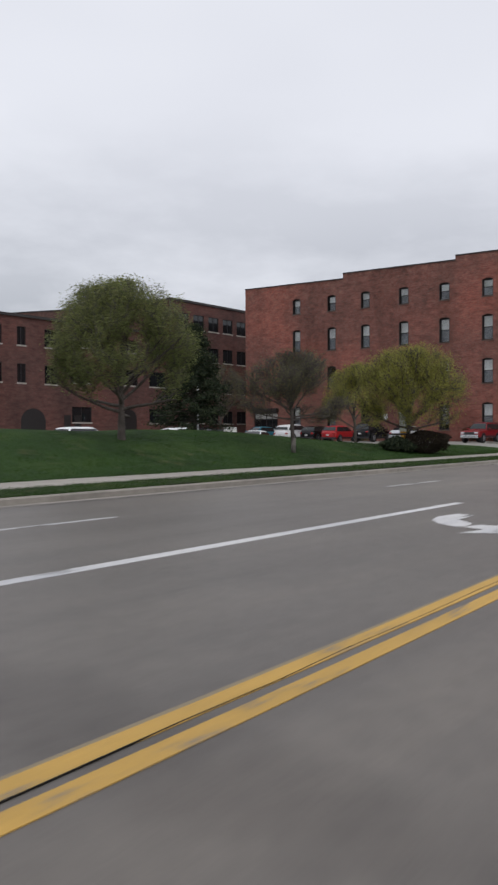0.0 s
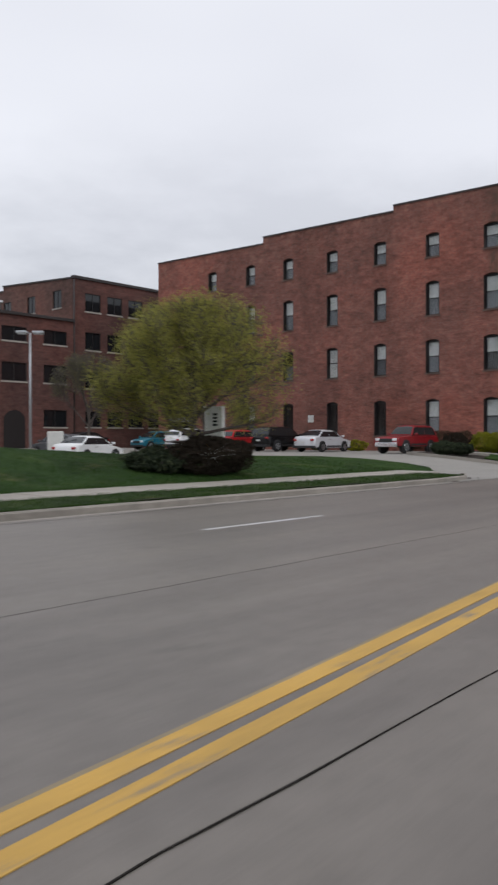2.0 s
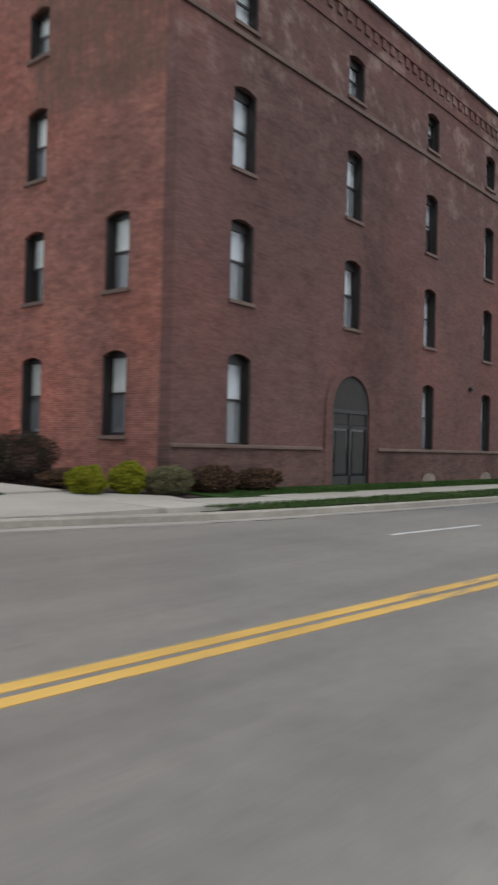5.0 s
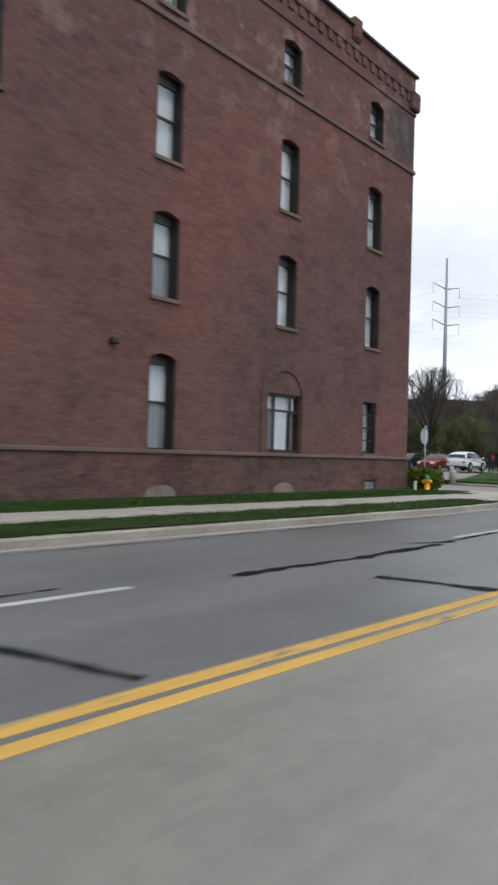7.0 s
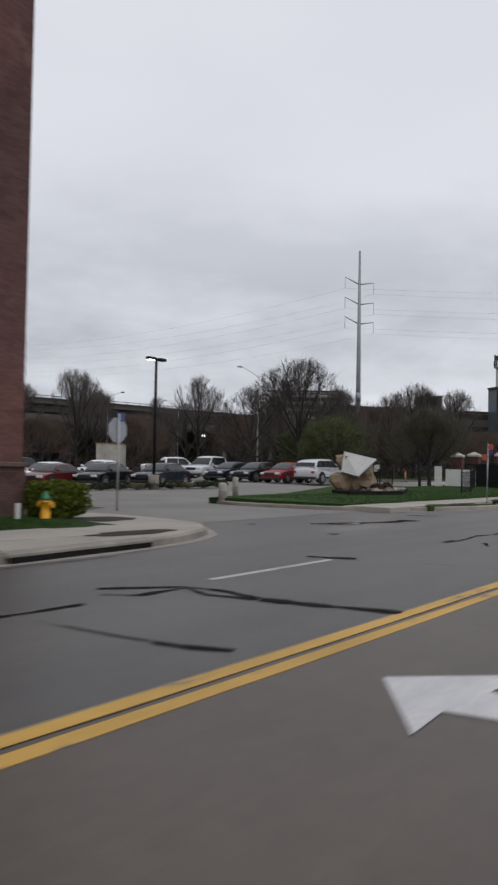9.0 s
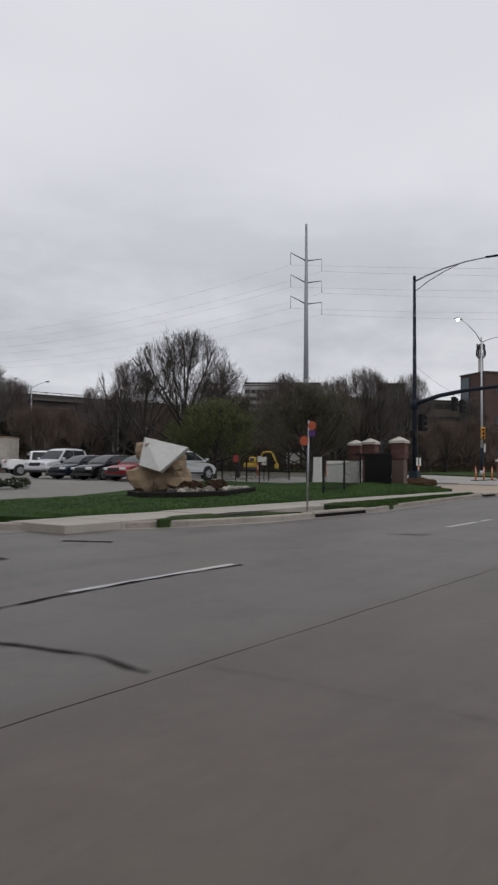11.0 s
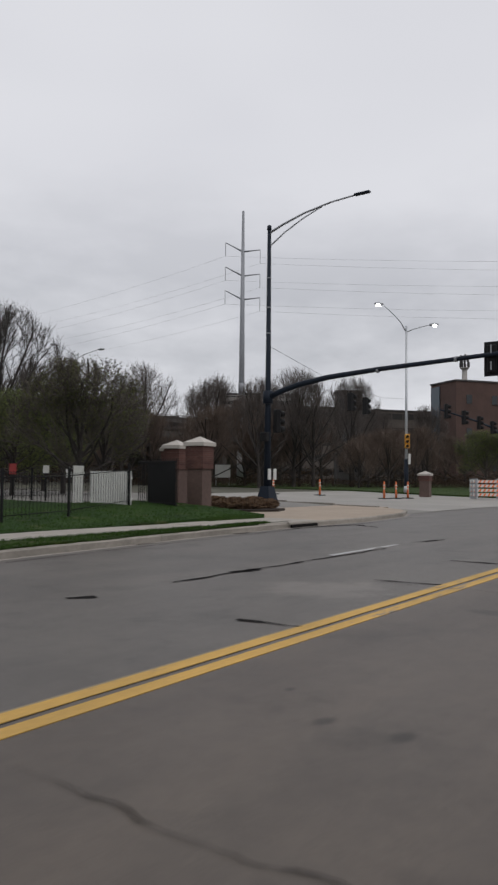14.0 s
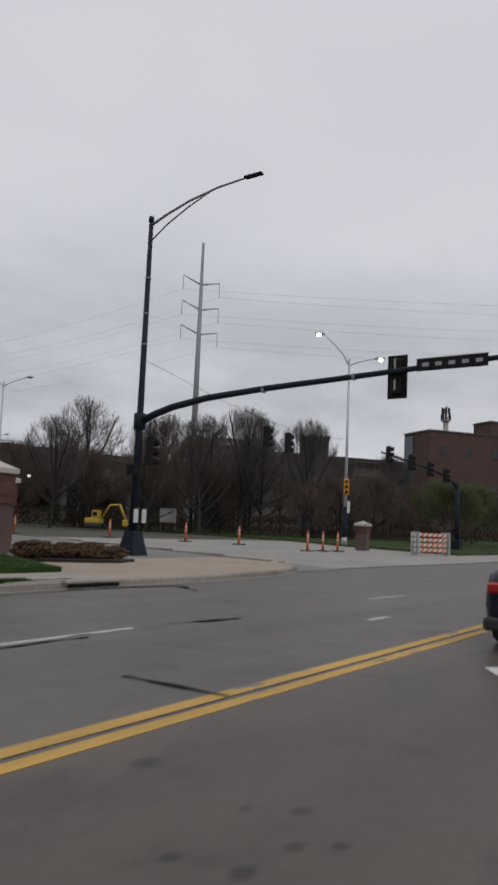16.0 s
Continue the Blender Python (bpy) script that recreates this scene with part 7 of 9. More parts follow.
def make_car(kind, colour, label, x, y, z, rz, rack=False, chrome=False):
    s = CARS[kind]
    W, belt, H = s["W"], s["belt"], s["H"]
    own = thing("parked_car", label, "pickup" if kind == "pickup" else "car", (x, y, z), rz, "parked cars")
    paint_m = CAR[colour]
    cx = sum(p[0] for p in s["body"]) / len(s["body"])
    soft_k = 0.35 if kind == "boxy" else 1.0
    # lower body, rounded towards the flanks and in plan at its ends
    prof = round_line(s["body"], 3, True)
    half = max(abs(p[0] - cx) for p in prof)
    bm = bmesh.new()
    rings = []
    for f in (-1, -0.985, -0.94, -0.84, -0.55, 0, 0.55, 0.84, 0.94, 0.985, 1):
        e = abs(f)
        ring = []
        for px, pz in prof:
            u = (px - cx) / half
            pull = 0.11 * soft_k * e ** 5 * max(0, abs(u) - 0.55) / 0.45
            drop = 0.05 * e ** 8 + 0.02 * e * e
            shoulder = 0.045 * (1 - math.sin(math.pi * min(1, max(0, (pz - 0.25) / (belt - 0.2))))) * e ** 6
            narrow = 1 - 0.05 * soft_k * max(0, abs(u) - 0.5) ** 2 * 4
            ring.append(bm.verts.new((cx + (px - cx) * (1 - pull), f * (W / 2 - shoulder) * narrow, pz - drop if pz > 0.6 else pz + drop * 0.6)))
        rings.append(ring)
    n = len(prof)
    for a, b in zip(rings, rings[1:]):
        for k in range(n):
            bm.faces.new((a[k], a[(k + 1) % n], b[(k + 1) % n], b[k])).smooth = True
    bm.faces.new(rings[0][::-1])
    bm.faces.new(rings[-1])
    bmesh.ops.recalc_face_normals(bm, faces=bm.faces)
    body = part("body", bm, paint_m, own)
    # cabin shell with a crowned roof
    def yw(pz):
        return W / 2 - 0.09 - 0.20 * max(0, pz - belt) / (H - belt)
    hs = s["house"]
    line = round_line(hs, 3, False)
    bm = bmesh.new()
    cols = []
    for f in (-1, -0.97, -0.88, -0.5, 0, 0.5, 0.88, 0.97, 1):
        e = abs(f)
        cols.append([bm.verts.new((px, f * yw(pz), pz + 0.02 * (1 - e * e) - 0.05 * e ** 10 * max(0, (pz - belt) / (H - belt)))) for px, pz in line])
    for a, b in zip(cols, cols[1:]):
        for k in range(len(line) - 1):
            bm.faces.new((a[k], a[k + 1], b[k + 1], b[k])).smooth = True
    for c, sg in ((cols[0], -1), (cols[-1], 1)):
        bm.faces.new(c[::sg])
    bmesh.ops.recalc_face_normals(bm, faces=bm.faces)
    part("cabin", bm, paint_m, own)
    # glass: front and rear screens, two panes a side
    def screen(name, lo, hi, off):
        (x0, z0), (x1, z1) = lo, hi
        d = Vector((x1 - x0, z1 - z0))
        nx, nz = (d.y, -d.x) if off > 0 else (-d.y, d.x)
        L = d.length
        nx, nz = nx / L, nz / L
        bm = bmesh.new()
        rows = []
        for t in (0.10, 0.5, 0.90):
            px, pz = x0 + d.x * t, z0 + d.y * t
            bow = 0.035 * math.sin(math.pi * t)
            rows.append([bm.verts.new((px + nx * (0.012 + bow), f * (yw(pz) - 0.055), pz + nz * (0.012 + bow) + 0.02 * (1 - f * f) + 0.004)) for f in (-1, -0.5, 0, 0.5, 1)])
        for a, b in zip(rows, rows[1:]):
            for k in range(4):
                bm.faces.new((a[k], a[k + 1], b[k + 1], b[k])).smooth = True
        bmesh.ops.recalc_face_normals(bm, faces=bm.faces)
        part(name, bm, M["car_glass"], own, "dark tinted glass")
    screen("windscreen", hs[-1], hs[-2], 1)
    screen("rear_window", hs[0], hs[1], -1)
    zb, zt = belt + 0.035, H - 0.105
    def edge(side):
        seq = line if side < 0 else line[::-1]
        low = next((a[0] + (b[0] - a[0]) * (zb - a[1]) / (b[1] - a[1] + 1e-9) for a, b in zip(seq, seq[1:]) if b[1] >= zb), seq[0][0])
        up = next((a[0] + (b[0] - a[0]) * (zt - a[1]) / (b[1] - a[1] + 1e-9) for a, b in zip(seq, seq[1:]) if b[1] >= zt), seq[0][0])
        return low - side * 0.13, up - side * 0.10
    (rl, ru), (fl, fu) = edge(-1), edge(1)
    bl = rl + (fl - rl) * 0.48
    bu = min(max(bl, ru + 0.15), fu - 0.15)
    for sgn in (-1, 1):
        for a0, a1, b0, b1 in ((rl, ru, bl - 0.02, bu - 0.02), (bl + 0.02, bu + 0.02, fl, fu)):
            bm = bmesh.new()
            quad = [(a0, zb), (b0, zb), (b1, zt), (a1, zt)]
            o = [bm.verts.new((px, sgn * (yw(pz) + 0.010), pz)) for px, pz in quad]
            i_ = [bm.verts.new((px, sgn * (yw(pz) - 0.01), pz)) for px, pz in quad]
            bm.faces.new(o)
            for k in range(4):
                bm.faces.new((o[k], o[(k + 1) % 4], i_[(k + 1) % 4], i_[k]))
            bmesh.ops.recalc_face_normals(bm, faces=bm.faces)
            part("side_window", bm, M["car_glass"], own, "dark tinted glass")
        part("door_pillar", P([(bl - 0.03, zb), (bl + 0.03, zb), (bu + 0.03, zt), (bu - 0.03, zt)], "y", sgn * (yw(zt) - 0.02), sgn * (yw(zt) + 0.004)), M["plastic"], own)
    # sills and bumpers in black plastic
    xs = [p[0] for p in s["body"]]
    lo, hi = min(xs), max(xs)
    part("bumper", B(hi - 0.30, hi + 0.03, -W / 2 + 0.10, W / 2 - 0.10, s["body"][-1][1] - 0.03, s["body"][-1][1] + (0.24 if chrome else 0.12), bevel=0.03), M["chrome"] if chrome else M["plastic"], own)
    part("bumper", B(lo - 0.03, lo + 0.28, -W / 2 + 0.10, W / 2 - 0.10, s["body"][0][1] - 0.04, s["body"][0][1] + 0.12, bevel=0.03), M["plastic"], own)
    hz = 0.62 + (0.14 if kind in ("suv", "boxy") else 0.28 if kind == "pickup" else 0)
    part("grille", B(hi - 0.12, hi + 0.012, -0.45, 0.45, hz - 0.12, hz + 0.10, bevel=0.02), M["plastic"], own)
    for sgn in (-1, 1):
        y0 = sgn * (W / 2 - 0.30)
        part("headlight", B(hi - 0.22, hi - 0.005, y0 - 0.17, y0 + 0.17, hz - 0.03, hz + 0.12, bevel=0.03), M["head"], own)
        part("tail_light", B(lo + 0.0, lo + 0.16, sgn * (W / 2 - 0.26) - 0.12, sgn * (W / 2 - 0.26) + 0.12, hz + 0.10, hz + 0.24, bevel=0.03), M["tail"], own)
        part("mirror", B(hs[-1][0] - 0.32, hs[-1][0] - 0.14, sgn * (W / 2 + 0.09) - 0.08, sgn * (W / 2 + 0.09) + 0.08, belt + 0.02, belt + 0.15, bevel=0.03), paint_m, own)
        part("door_handle", B(-0.62, -0.46, sgn * (W / 2 + 0.002) - 0.012, sgn * (W / 2 + 0.002) + 0.012, belt - 0.14, belt - 0.11), M["plastic"], own)
        part("side_trim", B(s["axles"][1] + 0.5, s["axles"][0] - 0.5, sgn * (W / 2 - 0.01) - 0.012, sgn * (W / 2 - 0.01) + 0.012, s["body"][0][1] + 0.02, s["body"][0][1] + 0.12), M["plastic"], own)
    part("number_plate", B(lo - 0.035, lo - 0.01, -0.16, 0.16, hz - 0.05, hz + 0.07), M["plate"], own)
    if rack:
        for sgn in (-1, 1):
            part("roof_rail", T([(-1.5, sgn * 0.62, H + 0.05), (0.2, sgn * 0.62, H + 0.05)], 0.02, 6), M["plastic"], own)
    if kind == "pickup":
        part("bed", B(-2.78, -1.12, -W / 2 + 0.12, W / 2 - 0.12, 1.17, 1.224), M["plastic"], own, "open load bed")
    # wheels
    r = s["wheel"]
    for ax in s["axles"]:
        for sgn in (-1, 1):
            yy = sgn * (W / 2 - 0.09)
            arch = bmesh.new()
            prism(arch, [(ax + (r + 0.07) * math.cos(t * math.pi / 14), r + (r + 0.07) * math.sin(t * math.pi / 14)) for t in range(-3, 18)], "y", sgn * (W / 2 - 0.2), sgn * (W / 2 - 0.012))
            part("wheel_arch", arch, M["plastic"], own)
            bm = bmesh.new()
            tube(bm, [(ax, yy - 0.11, r), (ax, yy - 0.09, r), (ax, yy + 0.09, r), (ax, yy + 0.11, r)], [r * 0.9, r, r, r * 0.9], 20)
            wheel = part("wheel", bm, M["tyre"], own)
            rim = bmesh.new()
            yo = yy + sgn * 0.112
            tube(rim, [(ax, yo - sgn * 0.01, r), (ax, yo + sgn * 0.004, r)], [r * 0.64, r * 0.60], 18)
            part("rim", rim, M["rim"], wheel)
            spoke = bmesh.new()
            for k in range(5):
                a = k * math.tau / 5 + 0.5
                tube(spoke, [(ax + math.cos(a) * r * 0.25, yo + sgn * 0.006, r + math.sin(a) * r * 0.25), (ax + math.cos(a + 0.2) * r * 0.56, yo + sgn * 0.006, r + math.sin(a + 0.2) * r * 0.56)], 0.022, 5)
            part("hubcap", spoke, M["plastic"], wheel)
    return own


def build_cars():
    w = lambda x, y: terrain(x, y) + 0.005
    make_car("boxy", "red", "old red two-door off-roader with a chrome bumper, backed in", 58.45, 23.95, w(58.45, 23.95), 178, chrome=True, rack=True)
    make_car("sedan", "silver", "silver sedan parked nose to the wall", 60.2, 31.6, w(60.2, 31.6), 6)
    make_car("suv", "black", "black sport utility car parked nose to the wall", 59.6, 34.9, w(59.6, 34.9), 2)
    make_car("hatch", "black", "black hatchback between a red and a white car", 59.8, 41.2, w(59.8, 41.2), 3)
    make_car("hatch", "brightred", "bright red hatchback parked nose to the wall", 59.4, 38.4, w(59.4, 38.4), 2)
    make_car("crossover", "white", "white sport utility car by the flank wall", 59.6, 44.0, w(59.6, 44.0), 3)
    make_car("hatch", "teal", "blue-teal small car by the flank wall", 59.8, 48.6, w(59.8, 48.6), 180)
    make_car("sedan", "black", "black sedan in the parking lot", 55.5, 53, w(55.5, 53), 185)
    make_car("sedan", "white", "white sedan behind the lawn bank", 44.6, 36.2, w(44.6, 36.2), 20)
    make_car("sedan", "brightred", "red sedan behind the lawn bank", 36.5, 40.5, w(36.5, 40.5), 12)
    make_car("suv", "white", "white sport utility car behind the lawn bank", 29.5, 38.5, w(29.5, 38.5), 8)
    make_car("crossover", "white", "white sport utility car behind the lawn bank", 36.2, 36.0, w(36.2, 36.0), 10)
    make_car("suv", "silver", "silver sport utility car behind the lawn bank", 21.0, 40.5, w(21.0, 40.5), 5)
    make_car("hatch", "grey", "grey hatchback in the parking lot", 48, 44.5, w(48, 44.5), 100)
    # east lot
    e = lambda x, y: terrain(x, y) + 0.01
    make_car("crossover", "silver", "silver crossover parked beside the corner lawn", 135.2, 28.2, e(135, 28) + 0.1, 2)
    make_car("sedan", "red", "red sedan in the lot row", 135.2, 30.9, e(135, 31), 180)
    make_car("sedan", "black", "black sedan in the lot row", 135.2, 33.6, e(135, 33.6), 180)
    make_car("sedan", "navy", "dark blue sedan in the lot row", 135.6, 36.3, e(135, 36), 180)
    make_car("pickup", "silver", "silver pickup in the lot row", 136.8, 39.4, e(136, 39), 186)
    make_car("pickup", "white", "white crew-cab pickup at the back of the lot", 141.5, 47.8, e(141, 48), -28)
    make_car("sedan", "maroon", "dark red sedan near the lamp post", 119.6, 37.6, e(119, 37), 196)
    make_car("sedan", "black", "black sedan near the lamp post", 121.9, 35.6, e(122, 35), 197)
    make_car("sedan", "navy", "dark sedan near the lamp post", 124.7, 33.4, e(124, 33), 192)
    make_car("suv", "white", "white sport utility car in the back row", 119.2, 45.0, e(119, 45), 190)
    make_car("sedan", "white", "white sedan in the back row", 123.4, 43.0, e(123, 43), 190)
    make_car("sedan", "silver", "silver sedan in the back row", 129.0, 43.6, e(129, 44), 188)
    make_car("hatch", "white", "white hatchback in the back row", 131.6, 46.8, e(131, 46), 188)
    make_car("suv", "black", "black sport utility car at the edge of the lot", 127.0, 52.0, e(127, 52), 185)
    make_car("sedan", "grey", "grey sedan at the edge of the lot", 116.4, 40.2, e(116, 40), 195)
    make_car("sedan", "navy", "dark blue sedan waiting at the crossing", 138.8, 2.2, 0.0, 0)


build_cars()

# ---------------------------------------------------------------- street furniture
def signal_head(parent, x, y, z, rz, name="signal_head", mat="black", plate=False, n=3):
    """A traffic signal: housing, visors and lenses; it faces local -y."""
    m = pose(x, y, z, 0, 0, rz)
    bm = B(-0.18, 0.18, -0.12, 0.12, -0.18 * n, 0.18 * n, bevel=0.03)
    if plate:
        box(bm, -0.32, 0.32, 0.0, 0.02, -0.18 * n - 0.13, 0.18 * n + 0.13)
    bmesh.ops.transform(bm, matrix=m, verts=bm.verts)
    h = part(name, bm, M[mat], parent)
    for k in range(n):
        zz = 0.18 * (n - 1) - 0.36 * k
        bm = bmesh.new()
        tube(bm, [(0, -0.12, zz), (0, -0.36, zz - 0.03)], [0.15, 0.14], 12, cap=False)
        bmesh.ops.solidify(bm, geom=bm.faces[:], thickness=0.01)
        bmesh.ops.transform(bm, matrix=m, verts=bm.verts)
        part("visor", bm, M[mat], h)
        bm = bmesh.new()
        tube(bm, [(0, -0.115, zz), (0, -0.135, zz)], [0.13, 0.11], 12)
        bmesh.ops.transform(bm, matrix=m, verts=bm.verts)
        part("lens", bm, M["lens_dark"], h)
    return h


def build_mast():
    x, y = 147.8, 19.86
    own = thing("traffic_signal_mast", "blue-grey traffic signal mast with long curved arm and street light", "traffic signal", (x, y, 0.14))
    bm = bmesh.new()
    prism(bm, [(-0.42, -0.42), (0.42, -0.42), (0.42, 0.42), (-0.42, 0.42)], "z", 0, 0.08)
    for z0, z1, a, b in ((0.08, 0.95, 0.40, 0.22),):
        v0 = [bm.verts.new((sx * a, sy * a, z0)) for sx, sy in ((-1, -1), (1, -1), (1, 1), (-1, 1))]
        v1 = [bm.verts.new((sx * b, sy * b, z1)) for sx, sy in ((-1, -1), (1, -1), (1, 1), (-1, 1))]
        for i in range(4):
            bm.faces.new((v0[i], v0[(i + 1) % 4], v1[(i + 1) % 4], v1[i]))
        bm.faces.new(v1)
    bmesh.ops.recalc_face_normals(bm, faces=bm.faces)
    part("base_cover", bm, M["pole_blue"], own, "flared square pole base")
    part("pole", T([(0, 0, 0.9), (0, 0, 5.2), (0, 0, 12.95)], [0.175, 0.130, 0.085], 12), M["pole_blue"], own)
    part("pole_cap", T([(0, 0, 12.9), (0, 0, 13.1)], [0.11, 0.10], 10), M["pole_blue"], own)
    part("collar", T([(0, 0, 4.75), (0, 0, 5.35)], 0.235, 12), M["pole_blue"], own)
    arm = [(0, 0, 5.02), (0, -0.7, 5.28), (0, -1.6, 5.52), (0, -3.2, 5.76), (0, -5.6, 5.93), (0, -9.0, 6.08), (0, -12.5, 6.24), (0, -16.5, 6.42)]
    a = part("mast_arm", T(arm, [0.14, 0.135, 0.13, 0.12, 0.105, 0.09, 0.08, 0.07], 10), M["pole_blue"], own)
    for yy in (-3.2, -5.6, -9.0):
        part("arm_band", T([(0, yy - 0.05, 5.76 + (yy + 3.2) * -0.055), (0, yy + 0.05, 5.755 + (yy + 3.2) * -0.055)], 0.115, 10), M["steel_pole"], a)
    top = [(0, 0, 12.75), (-0.05, -0.8, 13.0), (-0.12, -2.0, 13.28), (-0.2, -3.4, 13.46), (-0.25, -4.9, 13.52)]
    br = part("luminaire_arm", T(top, [0.055, 0.05, 0.045, 0.04, 0.035], 8), M["steel_pole"], own)
    part("brace", T([(0, 0, 12.1), (-0.05, -0.9, 12.62), (-0.1, -1.9, 13.05), (-0.17, -3.0, 13.40)], 0.03, 8), M["steel_pole"], br)
    part("luminaire", B(-0.36, -0.14, -5.35, -4.6, 13.47, 13.56, bevel=0.03), M["pole_blue"], br, "flat dark street light head")
    # signal seen from behind, sign beside it
    s = signal_head(a, 0.2, -10.38, 6.0, 90, "signal_head", "black", True)
    for zz in (-0.45, 0.2):
        part("strap", B(-0.14, -0.12, -10.45, -10.41, 5.98 + zz, 6.3 + zz), M["galv"], s)
    sg = part("sign_panel", B(-0.13, -0.10, -13.25, -11.12, 6.05, 6.42, bevel=0.01), M["black"], a, "dark back of a long overhead street sign")
    part("sign_rim", B(-0.14, -0.095, -13.27, -11.10, 6.415, 6.435), M["galv"], sg)
    rng = random.Random(4)
    for k in range(5):
        yy = -13.1 + k * 0.4
        part("worn_bar", B(-0.138, -0.131, yy, yy + 0.2, 6.18, 6.29), M["sign_back"], sg)
    # pole side fittings
    signal_head(own, 0.28, -0.32, 3.95, 60, "side_signal")
    part("pedestrian_signal", B(-0.42, -0.14, -0.22, 0.16, 3.0, 3.42, bevel=0.03), M["black"], own)
    for dx in (-0.24, 0.2):
        part("push_button_sign", B(dx - 0.02, dx + 0.2, -0.24, -0.2, 1.25, 1.75), M["sign_white"], own)
    for zz in (9.2, 8.0, 10.6):
        part("band", T([(0, 0, zz), (0, 0, zz + 0.05)], 0.128 - 0.004 * (zz - 8), 10), M["steel_pole"], own)


def lamp_two_arms(x, y, z, h, d, lift=(1.7, 0.1), reach=1.9, lit=True, label="tall grey street lamp with two curved arms"):
    own = thing("street_lamp", label, "street lamp", (x, y, z), 0, "street lamps")
    part("pole", T([(0, 0, 0), (0, 0, h)], [0.13, 0.07], 8), M["galv"], own)
    part("pole_base", T([(0, 0, 0), (0, 0, 0.5)], [0.22, 0.2], 8), M["galv"], own)
    for sgn, up in zip((-1, 1), lift):
        pts = [(sgn * d[0] * reach * t, sgn * d[1] * reach * t, h - 0.5 + (up + 0.5) * t ** 0.7) for t in (0, 0.25, 0.5, 0.75, 1)]
        a = part("arm", T(pts, [0.05, 0.045, 0.04, 0.035, 0.03], 6), M["galv"], own)
        q = pts[-1]
        bm = bmesh.new()
        tube(bm, [(q[0] - sgn * d[0] * 0.1, q[1] - sgn * d[1] * 0.1, q[2]), (q[0] + sgn * d[0] * 0.3, q[1] + sgn * d[1] * 0.3, q[2] + 0.05), (q[0] + sgn * d[0] * 0.6, q[1] + sgn * d[1] * 0.6, q[2] + 0.04)], [0.08, 0.15, 0.06], 8)
        head = part("lamp_head", bm, M["galv"], a)
        if lit:
            part("lens", T([(q[0] + sgn * d[0] * 0.3, q[1] + sgn * d[1] * 0.3, q[2] - 0.14), (q[0] + sgn * d[0] * 0.3, q[1] + sgn * d[1] * 0.3, q[2] - 0.02)], [0.15, 0.2], 10), M["lamp_on"], head, "lit lamp lens")
    return own


def build_lamps():
    d = (0.588, -0.809)
    f = lamp_two_arms(174.07, 24.92, 0.45, 13.0, d)
    s = part("signal_bracket", T([(0, 0, 3.4), (-0.35, -0.2, 3.4)], 0.04, 6), M["black"], f)
    signal_head(f, -0.38, -0.25, 3.95, -60, "signal_head", "signal_yellow")
    part("small_sign", B(-0.3, 0.1, -0.32, -0.29, 2.2, 3.0), M["sign_white"], f)
    part("lower_sleeve", T([(0, 0, 0), (0, 0, 2.6)], 0.17, 10), M["pole_blue"], f)
    for x, y, h in ((172.1, 60.6, 13.3), (178, 96, 12.6), (150, 104, 12.6), (200, 100, 12.6)):
        lamp_two_arms(x, y, 0.8, h, (0.5, -0.86), (1.0, 0.45), 2.3, False, "tall grey double-armed street lamp far off")
    # parking lot lamps
    own = thing("lot_lamp", "black parking lot lamp on a concrete footing, one head lit", "street lamp", (121.25, 30.8, terrain(121, 31)), 0, "street lamps")
    part("footing", T([(0, 0, 0), (0, 0, 0.85)], 0.3, 14), M["kerb"], own, "round concrete footing")
    part("pole", T([(0, 0, 0.85), (0, 0, 7.5)], [0.09, 0.075], 8), M["black"], own)
    for sgn in (-1, 1):
        h = part("lamp_head", B(sgn * 0.42 - 0.3, sgn * 0.42 + 0.3, -0.17, 0.17, 7.42, 7.58, bevel=0.03), M["black"], own)
        if sgn < 0:
            part("lens", B(-0.62, -0.24, -0.12, 0.12, 7.395, 7.418), M["lamp_on"], h, "lit lamp lens")
    own = thing("lot_lamp", "pale grey parking lot lamp with two flat heads, unlit", "street lamp", (44.9, 43.0, terrain(44.9, 43.0)), -40, "street lamps")
    part("footing", T([(0, 0, 0), (0, 0, 0.7)], 0.28, 14), M["kerb"], own, "round concrete footing")
    part("pole", T([(0, 0, 0.7), (0, 0, 8.0)], [0.085, 0.07], 8), M["galv"], own)
    for sgn in (-1, 1):
        h = part("lamp_head", B(sgn * 0.5 - 0.35, sgn * 0.5 + 0.35, -0.25, 0.25, 7.95, 8.12, bevel=0.04), M["galv"], own)
        part("lens", B(sgn * 0.5 - 0.26, sgn * 0.5 + 0.26, -0.18, 0.18, 7.92, 7.948), M["lamp_off"], h)


